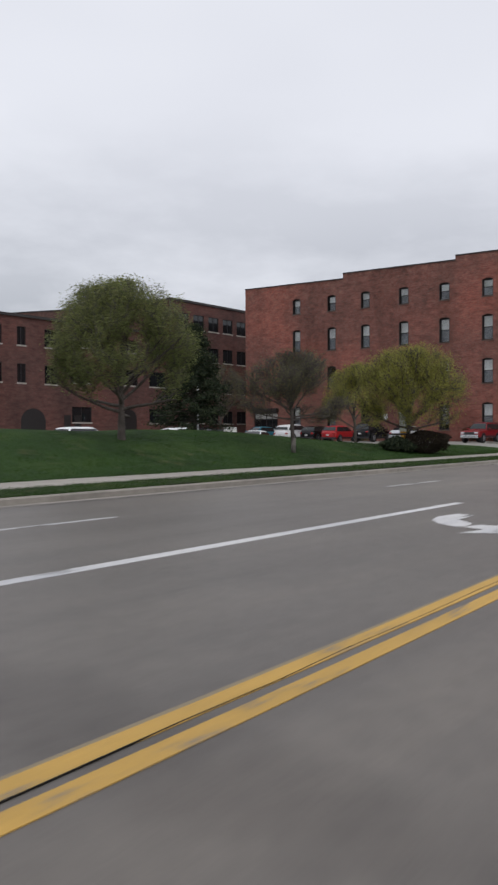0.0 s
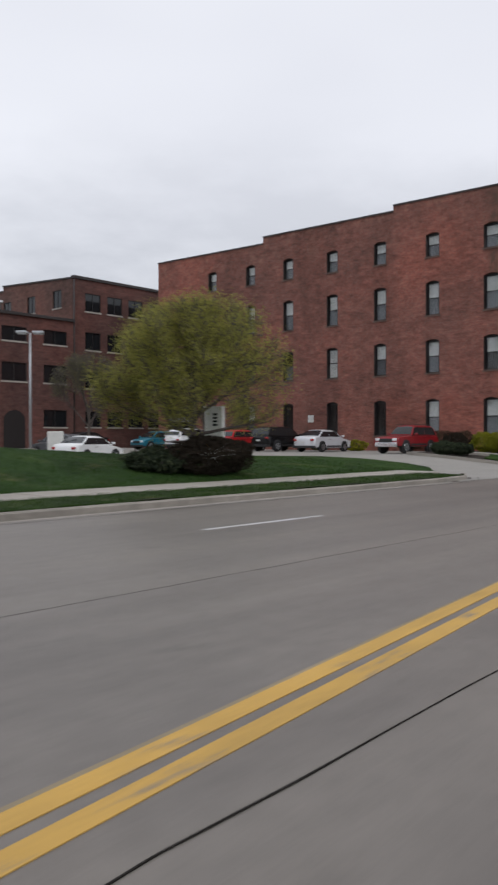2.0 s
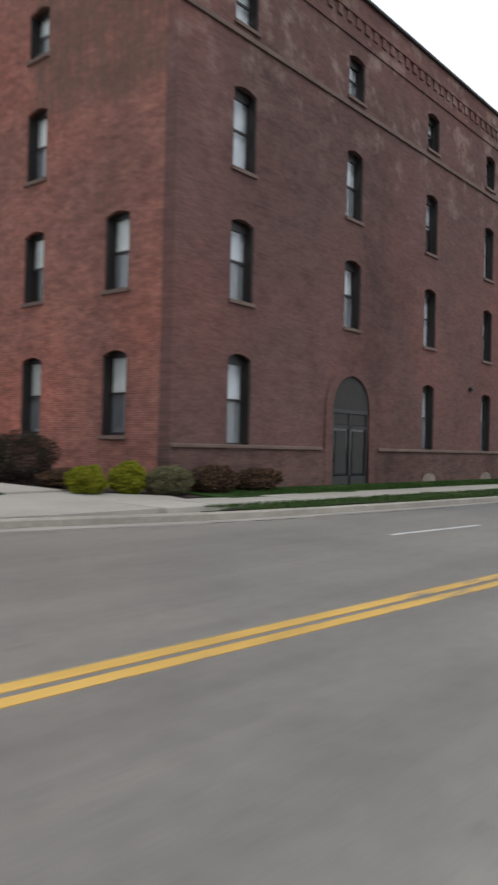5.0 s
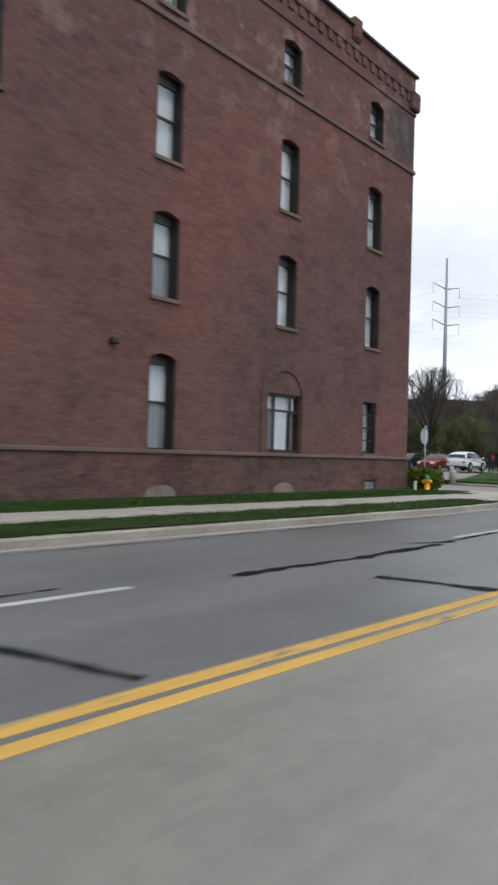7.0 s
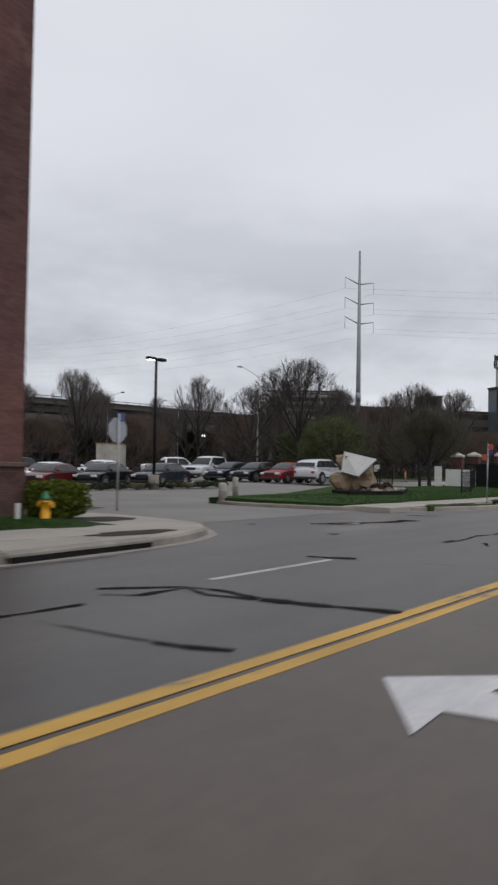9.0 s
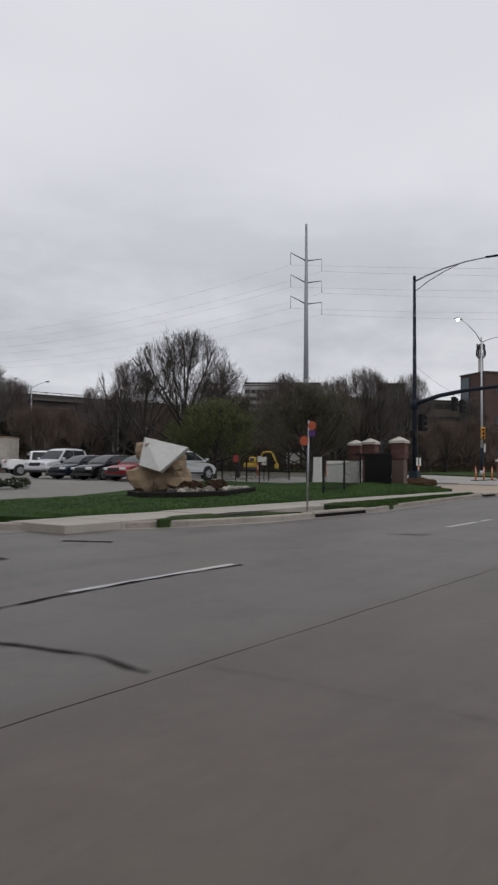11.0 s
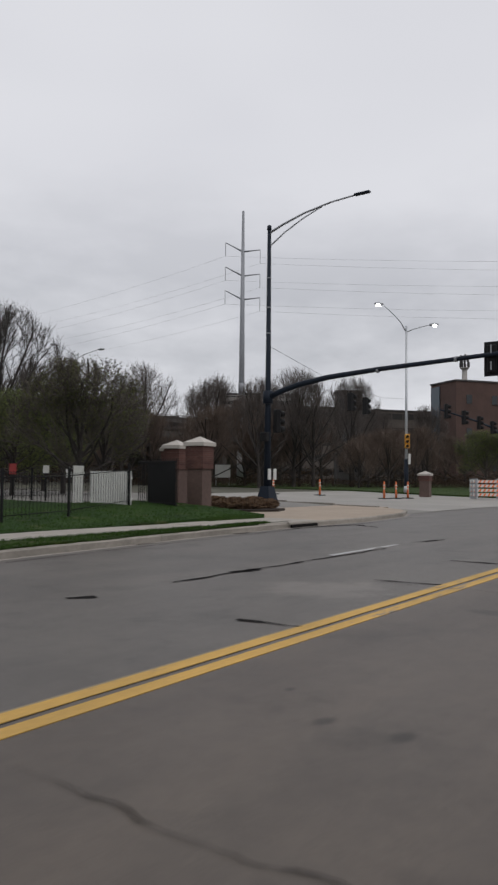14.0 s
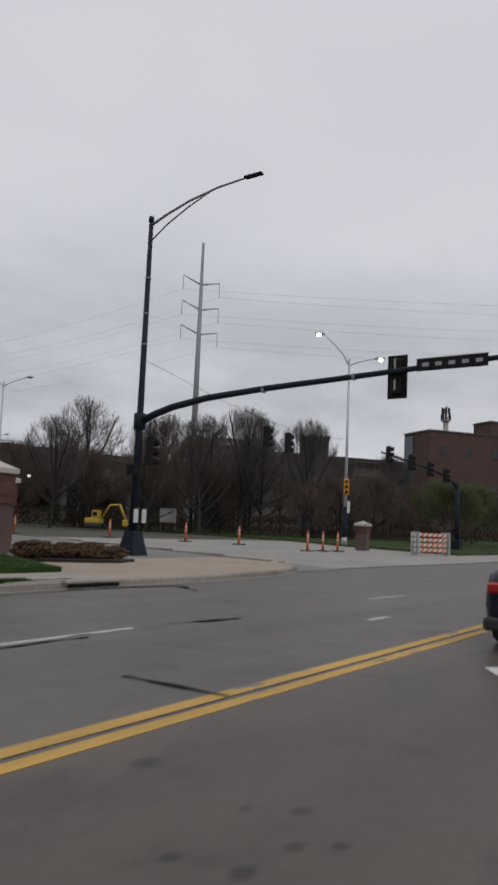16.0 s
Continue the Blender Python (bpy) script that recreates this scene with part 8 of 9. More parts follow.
def pylon(x, y, label):
    """A tapered steel power pole with three pairs of arms; gives back the wire ends."""
    own = thing("power_pylon", label, "pylon", (x, y, 0.5), 0, "power pylons")
    part("pole", T([(0, 0, 0), (0, 0, 20), (0, 0, 38.0)], [0.50, 0.35, 0.17], 12), M["steel_pole"], own)
    part("base_sleeve", T([(0, 0, -0.3), (0, 0, 4.6)], [0.55, 0.53], 12), M["alum"], own, "pale galvanised lower section")
    part("joint_sleeve", T([(0, 0, 12.5), (0, 0, 14)], [0.46, 0.44], 12), M["steel_pole"], own)
    d = Vector((0.588, -0.809, 0))
    ends = []
    for z in (32.3, 28.9, 25.6):
        pts = [d * t + Vector((0, 0, z + (-0.52 * t if t < 0 else 0.12 * t))) for t in (-2.4, -1.2, 0, 1.2, 2.4)]
        a = part("cross_arm", T(pts, [0.06, 0.09, 0.14, 0.09, 0.06], 8), M["steel_pole"], own)
        for e in (pts[0], pts[-1]):
            lo = e - Vector((0, 0, 1.9))
            part("insulator", T([e, lo], 0.04, 6), M["steel_pole"], a)
            ends.append(Vector((x, y, 0.5)) + lo)
    return ends


def build_pylon():
    near = pylon(203.3, 62.6, "tall tapered steel power pole with three pairs of arms")
    back = pylon(212.0, 166.8, "far tapered steel power pole with three pairs of arms")
    for k, (e, b) in enumerate(zip(near, back)):
        for far, sag in ((Vector((262 + (k % 2) * 3, -34, e.z + 0.5)), 1.6), (b, 2.2)):
            pts = [e.lerp(far, t) - Vector((0, 0, sag * 4 * t * (1 - t))) for t in [i / 14 for i in range(15)]]
            solid("power_line", T(pts, 0.012, 4), M["wire"], "thin sagging overhead power line", "cable", "power lines")


def build_signs():
    # bus stop
    own = thing("bus_stop_sign", "thin steel bus stop post with small red and orange discs", "sign", (122.5, 11.92, 0.08), -90)
    part("post", T([(0, 0, 0), (0.05, 0, 2.66)], 0.024, 8), M["galv"], own)
    part("route_disc", T([(0.19, -0.035, 2.50), (0.19, -0.055, 2.50)], 0.135, 16), M["sign_orange"], own, "round orange-red disc")
    part("sign_panel", B(0.08, 0.29, -0.05, -0.036, 2.19, 2.36), M["sign_purple"], own, "small purple panel")
    part("side_disc", T([(-0.08, -0.035, 2.06), (-0.08, -0.055, 2.06)], 0.145, 16), M["sign_orange"], own, "round orange-red disc")
    # stop sign from behind, with street name blades
    own = thing("stop_sign", "stop sign seen from its bare aluminium back", "sign", (105.6, 17.35, 0.12), 0)
    part("post", T([(0, 0, 0), (0, 0, 2.95)], 0.03, 8), M["galv"], own)
    oct_ = [(0.41 * math.cos(math.pi / 8 + k * math.pi / 4), 2.45 + 0.41 * math.sin(math.pi / 8 + k * math.pi / 4)) for k in range(8)]
    p = part("plate", P(oct_, "y", 0.045, 0.055), M["sign_back"], own)
    part("face", P([(a * 0.98, b) for a, b in oct_], "y", 0.056, 0.06), M["red"], p)
    part("small_plate", B(-0.02, 0.26, 0.02, 0.04, 2.72, 2.98), M["sign_blue"], own, "small blue plate")
    # bollards
    for x, y, h, r in ((113.25, 19.35, 0.78, 0.17), (115.7, 20.6, 0.98, 0.13)):
        own = thing("bollard", "pale concrete-filled round bollard with a domed top", "bollard", (x, y, terrain(x, y) + 0.08), 0, "bollards")
        bm = bmesh.new()
        ring_solid(bm, [(0, r), (h - 0.08, r), (h - 0.03, r * 0.85), (h, r * 0.4)], 16)
        part("post", bm, M["sill"], own)
        part("band", T([(0, 0, h * 0.55), (0, 0, h * 0.62)], r + 0.006, 16), M["sign_back"], own)
    # hydrant
    own = thing("fire_hydrant", "yellow fire hydrant with a green bonnet", "hydrant", (100.95, 14.9, 0.14), 20)
    bm = bmesh.new()
    ring_solid(bm, [(0, 0.16), (0.05, 0.16), (0.06, 0.115), (0.42, 0.115), (0.44, 0.15), (0.48, 0.15)], 14)
    part("barrel", bm, M["hyd_yellow"], own)
    bm = bmesh.new()
    ring_solid(bm, [(0.48, 0.14), (0.56, 0.12), (0.62, 0.07), (0.65, 0.05), (0.70, 0.045)], 14)
    part("bonnet", bm, M["hyd_green"], own, "green bonnet")
    for ang, r in ((0, 0.075), (90, 0.095), (180, 0.075)):
        a = radians(ang - 90)
        part("outlet", T([(0.08 * math.cos(a), 0.08 * math.sin(a), 0.38), (0.2 * math.cos(a), 0.2 * math.sin(a), 0.38)], r, 10), M["hyd_yellow"], own)
    own = thing("marker_post", "short white utility marker post", "post", (100.3, 15.1, 0.14))
    part("post", B(-0.06, 0.06, -0.04, 0.04, 0, 0.42, bevel=0.01), M["sign_white"], own)
    # white box sign on the bank, lit from the ground
    zs = lawn_w(39.2, 20.28) - 0.05
    own = thing("sign_pylon", "white box sign with dark bars and a yellow field", "sign", (39.2, 20.28, zs), -63)
    hs = 2.63 - zs
    part("box", B(-0.34, 0.34, -0.18, 0.18, 0, hs, bevel=0.015), M["white_paint"], own)
    part("cap", B(-0.37, 0.37, -0.21, 0.21, hs, hs + 0.04, bevel=0.01), M["white_paint"], own)
    part("yellow_field", B(-0.28, 0.24, -0.19, -0.181, 0.55, 0.95), M["signal_yellow"], own, "faded yellow field")
    for k in range(4):
        part("bar", B(-0.02, 0.16, -0.19, -0.181, hs - 0.30 - k * 0.13, hs - 0.22 - k * 0.13), M["black"], own)
    own = thing("ground_light", "small lit floodlight on a stake in the lawn", "lamp", (40.9, 20.5, 0.9), 125)
    part("stake", T([(0, 0, lawn_w(40.9, 20.5) - 0.95), (0, 0, 0.12)], 0.03, 8), M["black"], own)
    hd = part("lamp_head", B(-0.13, 0.13, -0.08, 0.08, 0.10, 0.26, bevel=0.02), M["black"], own)
    part("lens", B(-0.11, 0.11, 0.081, 0.095, 0.12, 0.24), M["lamp_on"], hd, "lit lens")
    own = thing("white_cabinet", "white utility box beside a parked white sedan", "cabinet", (43.8, 38.4, terrain(43.8, 38.4)), -30)
    part("box", B(-0.45, 0.45, -0.35, 0.35, 0, 1.75, bevel=0.03), M["white_paint"], own)
    # small signs on posts behind the corner lawn
    for x, y, zc, w, h, m, lab in ((139.6, 27.6, 1.75, 0.30, 0.46, "red", "small red sign on a dark post"), (140.5, 26.5, 1.75, 0.26, 0.34, "sign_white", "small white sign on a dark post"), (143.1, 28.0, 1.65, 0.30, 0.52, "sign_white", "small white sign on a dark post")):
        g = terrain(x, y)
        own = thing("small_sign", lab, "sign", (x, y, g), -45)
        part("post", T([(0, 0, -0.05), (0, 0, zc - g + h / 2)], 0.03, 6), M["black"], own)
        part("plate", B(-w / 2, w / 2, -0.05, -0.032, zc - g - h / 2, zc - g + h / 2), M[m], own)
    # channel posts (delineators)
    for x, y, z in ((162.8, 29.7, 0.36), (164.7, 27.1, 0.32), (163.95, 21.85, 0.22), (165.4, 21.7, 0.22), (166.8, 21.5, 0.22), (160.3, 33.6, 0.42), (157.2, 38.6, 0.5)):
        own = thing("delineator_post", "orange channelizer post with pale bands on a black foot", "traffic post", (x, y, terrain(x, y) * 0.75 + 0.015), 0, "delineator posts")
        bm = bmesh.new()
        ring_solid(bm, [(0.05, 0.075), (1.0, 0.055), (1.04, 0.04), (1.12, 0.035)], 10)
        part("post", bm, M["orange"], own)
        part("foot", B(-0.3, 0.3, -0.3, 0.3, 0, 0.06, bevel=0.015), M["plastic"], own)
        for zz in (0.62, 0.82):
            part("band", T([(0, 0, zz), (0, 0, zz + 0.09)], 0.07, 10), M["sign_white"], own)
    # stacked barricades
    own = thing("barricade_stack", "stack of orange and white striped road barricades", "barricade", (172.3, 17.9, 0.16), -35)
    for r in range(4):
        for s in range(2):
            y0 = s * 0.35
            rail = part("rail", B(-1.3, 1.3, y0 - 0.02, y0 + 0.02, 0.18 + r * 0.31, 0.38 + r * 0.31), M["sign_white"], own)
            for k in range(7):
                xx = -1.2 + k * 0.36
                part("stripe", P([(xx, 0.185 + r * 0.31), (xx + 0.16, 0.185 + r * 0.31), (xx + 0.28, 0.375 + r * 0.31), (xx + 0.12, 0.375 + r * 0.31)], "y", y0 - 0.026, y0 - 0.0205), M["orange"], rail)
    for xx in (-1.1, 1.1):
        part("leg", B(xx - 0.04, xx + 0.04, -0.25, 0.6, 0, 1.4), M["galv"], own)
    # far side of the crossing: second mast with four signals
    own = thing("traffic_signal_mast", "far dark green signal mast with four signals on a curved arm", "traffic signal", (186.0, 21.3, 0.2))
    part("pole", T([(0, 0, 0), (0, 0, 5.4)], [0.2, 0.16], 10), M["pole_blue"], own)
    part("base_cover", B(-0.35, 0.35, -0.35, 0.35, 0, 0.9, bevel=0.05), M["pole_blue"], own)
    a = part("mast_arm", T([(0, 0, 4.9), (-1.0, 0, 5.35), (-3, 0, 5.75), (-7, 0, 6.05), (-14, 0, 6.35)], [0.12, 0.11, 0.1, 0.085, 0.06], 8), M["pole_blue"], own)
    for xx, zz in ((-13.2, 6.3), (-9.6, 6.1), (-6.2, 5.9), (-3.0, 5.7)):
        signal_head(a, xx, -0.1, zz, 40, "signal_head", "black", False)
    # signals hung on a span wire
    wire = thing("span_wire", "sagging span wire with two hanging signals across the street", "traffic signal", (0, 0, 0))
    part("wire", T([(147.9, 19.9, 7.6), (155, 21.2, 7.1), (160.5, 22.1, 6.95), (167, 23.5, 7.1), (174.0, 24.9, 7.7)], 0.009, 5), M["black"], wire)
    for x, y in ((159.6, 21.96), (162.3, 22.35)):
        part("hanger", T([(x, y, 6.95), (x, y, 6.6)], 0.02, 5), M["black"], wire)
        signal_head(wire, x, y, 6.1, 70, "signal_head", "black")

def lawn_c(x, y):
    """Height of the corner lawn."""
    return max(terrain(x, y), 0.14) + 0.04 + 0.10 * math.sin(math.pi * min(1, max(0, (y - 14.2) / 9))) + 0.30 * math.exp(-((x - 138.5) ** 2 + (y - 18.5) ** 2) / 18)


PICKET = mesh_of(B(-0.006, 0.006, -0.006, 0.006, 0.06, 1.22), "picket", M["black"])


def build_corner():
    # brick gate pillars
    for x, y, z, h in ((139.34, 16.9, 0.36, 2.48), (140.9, 19.35, 0.36, 2.48), (142.9, 21.3, 0.36, 2.48), (171.6, 22.3, 0.5, 1.55)):
        small = h < 2
        own = thing("gate_pillar", "square brown brick gate pillar with a pale stone cap" if not small else "low brick pillar with a pale stone cap", "pillar", (x, y, z), 8, "gate pillars")
        w = 0.36 if not small else 0.4
        part("lower_shaft", B(-w + 0.05, w - 0.05, -w + 0.05, w - 0.05, -0.3, h * 0.56, bevel=0.01), M["pillar_stone"], own, "smooth brown stone panel")
        part("upper_shaft", B(-w, w, -w, w, h * 0.56, h - 0.3, bevel=0.01), M["pillar_brick"], own)
        bm = B(-w - 0.06, w + 0.06, -w - 0.06, w + 0.06, h - 0.3, h - 0.16, bevel=0.01)
        v = [bm.verts.new((sx * (w + 0.04), sy * (w + 0.04), h - 0.16)) for sx, sy in ((-1, -1), (1, -1), (1, 1), (-1, 1))]
        t = bm.verts.new((0, 0, h + 0.05))
        for i in range(4):
            bm.faces.new((v[i], v[(i + 1) % 4], t))
        part("cap", bm, M["pillar_cap"], own, "pale pyramid cap")
    # dark gate between them and a low metal fence
    own = thing("metal_gate", "closed dark metal gate between brick pillars", "gate", (138.05, 17.75, 0.42), 74)
    part("gate_frame", B(-1.25, 1.25, -0.025, 0.025, 1.50, 1.58, bevel=0.01), M["black"], own, "dark top rail")
    part("gate_frame", B(-1.25, 1.25, -0.025, 0.025, 0.10, 0.18, bevel=0.01), M["black"], own, "dark bottom rail")
    part("gate_sheet", B(-1.22, 0.55, -0.012, 0.012, 0.18, 1.50), M["black"], own, "dark sheet infill")
    for k in range(19):
        part("gate_bar", B(-1.24 + k * 0.137, -1.215 + k * 0.137, -0.045, -0.026, 0.04, 1.66), M["black"], own)
    # black picket fence round the lawn, two runs
    for lab, line in (("black metal picket fence along the mown lawn", [(130.75, 16.28), (133.35, 16.75), (136.75, 17.75)]), ("black metal picket fence at the back of the corner lawn", [(137.8, 27.2), (140.5, 27.45), (143.2, 27.7), (146.0, 28.0)])):
        own = thing("metal_fence", lab, "fence", (0, 0, 0))
        for (x0, y0), (x1, y1) in zip(line, line[1:]):
            z0, z1 = lawn_c(x0, y0), lawn_c(x1, y1)
            for dz in (0.16, 1.15):
                part("rail", T([(x0, y0, z0 + dz), (x1, y1, z1 + dz)], 0.013, 6), M["black"], own)
            n = max(6, int(math.hypot(x1 - x0, y1 - y0) / 0.145))
            for k in range(1, n):
                u = k / n
                share("picket", PICKET, own, pose(x0 + (x1 - x0) * u, y0 + (y1 - y0) * u, z0 + (z1 - z0) * u))
        for x, y in line:
            z = lawn_c(x, y)
            part("post", B(x - 0.035, x + 0.035, y - 0.035, y + 0.035, z - 0.2, z + 1.38, bevel=0.008), M["black"], own)
    # white board fence and a leaning sheet
    own = thing("white_fence", "low white board fence on the corner lawn", "fence", (136.87, 18.75, 0.42), 88)
    for k in range(13):
        part("board", B(-1.02 + k * 0.157, -1.02 + k * 0.157 + 0.14, -0.015, 0.015, 0, 1.22 - 0.015 * (k % 2)), M["white_paint"], own)
    for zz in (0.25, 0.95):
        part("rail", B(-1.02, 1.02, -0.055, -0.015, zz, zz + 0.08), M["white_paint"], own)
    own = thing("white_fence", "taller white fence panel on the corner lawn", "fence", (136.75, 20.2, 0.42), 92)
    for k in range(3):
        part("board", B(-0.24 + k * 0.165, -0.24 + k * 0.165 + 0.15, -0.015, 0.015, 0, 1.4), M["white_paint"], own)
    part("rail", B(-0.24, 0.24, -0.055, -0.015, 1.1, 1.18), M["white_paint"], own)
    # cut stone sculpture in its rubble bed
    rng = random.Random(9)
    own = thing("stone_sculpture", "pale cut stone slab propped on tan boulders, a corner monument", "sculpture", (123.9, 19.3, 0.35), 0)
    bm = bmesh.new()
    pts = [(-0.01, 0.59, 2.08), (-0.3, 0.59, 1.04), (-0.14, -0.32, 0.81), (0.72, -0.9, 1.7)]
    nrm = (Vector(pts[1]) - Vector(pts[0])).cross(Vector(pts[3]) - Vector(pts[0])).normalized()
    if nrm.y > 0:
        nrm = -nrm
    va = [bm.verts.new(Vector(p) + nrm * 0.02) for p in pts]
    vb = [bm.verts.new(Vector(p) - nrm * 0.28) for p in pts]
    bm.faces.new(va)
    bm.faces.new(vb[::-1])
    for i in range(4):
        bm.faces.new((va[i], va[(i + 1) % 4], vb[(i + 1) % 4], vb[i]))
    bmesh.ops.recalc_face_normals(bm, faces=bm.faces)
    part("slab", bm, M["rock_light"], own, "pale smooth cut face")
    for x, y, z, r in ((0.25, 0.85, 0.5, 0.6), (0.75, 0.45, 0.45, 0.6), (1.0, -0.15, 0.6, 0.55), (0.35, 0.7, 1.55, 0.5), (0.85, -0.2, 1.15, 0.42)):
        bm = bmesh.new()
        bmesh.ops.create_icosphere(bm, subdivisions=2, radius=r)
        for v in bm.verts:
            v.co *= 1 + 0.5 * noise.noise(v.co * 2.1 + Vector((x * 7, y * 3, 0)))
            v.co += Vector((x, y, z))
        part("boulder", bm, M["rock_tan"], own, "rough tan boulder")
    outline = [(122.3, 18.6), (123.3, 17.5), (125.4, 17.3), (129.9, 19.2), (127.0, 20.4), (123.4, 20.3)]
    bed = structure("planting_bed_corner", P(outline, "z", 0.1, 0.40), M["mulch"], "raised bed of mulch and rubble")
    for (x0, y0), (x1, y1) in zip(outline, outline[1:] + outline[:1]):
        bm = bmesh.new()
        bar_along(bm, [(x0, y0), (x1, y1)], 0.09, 0.08, 0.47)
        part("edging", bm, M["black"], bed, "dark edging board")
    for k in range(62):
        t = rng.random() ** 0.8
        x = 123.6 + 5.8 * t
        y = (17.6 + 1.5 * t) + rng.random() * 2.3 * (1 - t) * 0.8
        bm = bmesh.new()
        bmesh.ops.create_icosphere(bm, subdivisions=1, radius=rng.uniform(0.10, 0.30) * (1.1 - 0.5 * t))
        for v in bm.verts:
            v.co.z *= 0.75
            v.co *= 1 + 0.45 * noise.noise(v.co * 5 + Vector((k, 0, 0)))
            v.co += Vector((x, y, 0.44))
        tagged(new("rubble_stone", mesh_of(bm, "rubble_stone", M["rubble"])), "rough grey rubble stone in the bed", "stone", "bed stones")
    for k in range(4):
        make_bush("low_plant", 124.6 + k * 1.0, 18.4 + 0.3 * (k % 2) + 0.2 * k, 0.38, 0.35, 0.3, 0.42, M["leaf_brown"], 500, 0.06, 200 + k, "dry brown plant in the rubble bed", category="plant")


build_mast()
build_lamps()
build_pylon()
build_signs()
build_corner()

# ---------------------------------------------------------------- distance
def far_block(name, label, x, y, z, w, d, h, rz, wall, bands=0, band_mat=None, bays=0):
    """A far building: walls, roof, window strips or windows with frames."""
    own = thing(name, label, "building", (x, y, z), rz)
    part("wall", B(-w / 2, w / 2, -d / 2, d / 2, -1.0 if z < 5 else 0, h), wall, own)
    part("roof", B(-w / 2 - 0.2, w / 2 + 0.2, -d / 2 - 0.2, d / 2 + 0.2, h, h + 0.35), M["far_dark"], own)
    for k in range(bands):
        zz = h * (k + 0.42) / bands
        s = part("window_strip", B(-w / 2 - 0.05, w / 2 + 0.05, -d / 2 - 0.06, d / 2 + 0.06, zz, zz + h / bands * 0.42), band_mat or M["dark_glass"], own)
        n = max(4, int(w / 3))
        for j in range(n + 1):
            xx = -w / 2 + w * j / n
            part("mullion", B(xx - 0.08, xx + 0.08, -d / 2 - 0.12, -d / 2 - 0.06, zz, zz + h / bands * 0.42), wall, s)
    for r in range(3 if bays else 0):
        for j in range(bays):
            xx = -w / 2 + w * (j + 0.5) / bays
            zz = h * (r + 0.35) / 3
            wnd = part("window", B(xx - 0.7, xx + 0.7, -d / 2 - 0.05, -d / 2 + 0.02, zz, zz + 1.9), M["dark_glass"], own)
            part("sill", B(xx - 0.8, xx + 0.8, -d / 2 - 0.14, -d / 2 - 0.05, zz - 0.15, zz), M["far_dark"], wnd)
    return own


def far_office():
    """A far eleven-storey office block: two faces with pale spandrel bands between strips of glass."""
    own = thing("office_building", "far pale office block with dark window bands", "building", (374.0, 201.2, 1.0), -57)
    foot = [(0, 0), (33.0, 2.1), (35.5, 20), (3.0, 15.1)]
    part("wall", P(foot, "z", -2.5, 35.2), M["office_core"], own)
    part("roof", P([(x * 1.01 - 0.2, y * 1.01 - 0.1) for x, y in foot], "z", 35.2, 35.6), M["office"], own)
    part("plant_room", P([(12, 4), (26, 4.8), (26.5, 12), (12.5, 11)], "z", 35.6, 36.6), M["office"], own)
    for k in range(11):
        z = 1.2 + k * 3.2
        part("spandrel", P([(-0.35, -0.35), (33.4, 1.75), (35.9, 20.3), (2.7, 15.5)], "z", z, z + 1.45), M["office"], own, "pale precast band")
        s = part("window_strip", P([(-0.06, -0.06), (33.1, 2.04), (35.6, 20.05), (2.95, 15.15)], "z", z + 1.45, z + 3.2), M["dark_glass"], own)
        for j in range(14):
            u = j / 13
            part("mullion", B(33.0 * u - 0.12, 33.0 * u + 0.12, 2.1 * u - 0.28, 2.1 * u - 0.06, z + 1.45, z + 3.2), M["office"], s)
        for j in range(1, 6):
            u = j / 6
            part("mullion", B(3 * u - 0.28, 3 * u - 0.06, 15.1 * u - 0.12, 15.1 * u + 0.12, z + 1.45, z + 3.2), M["office"], s)


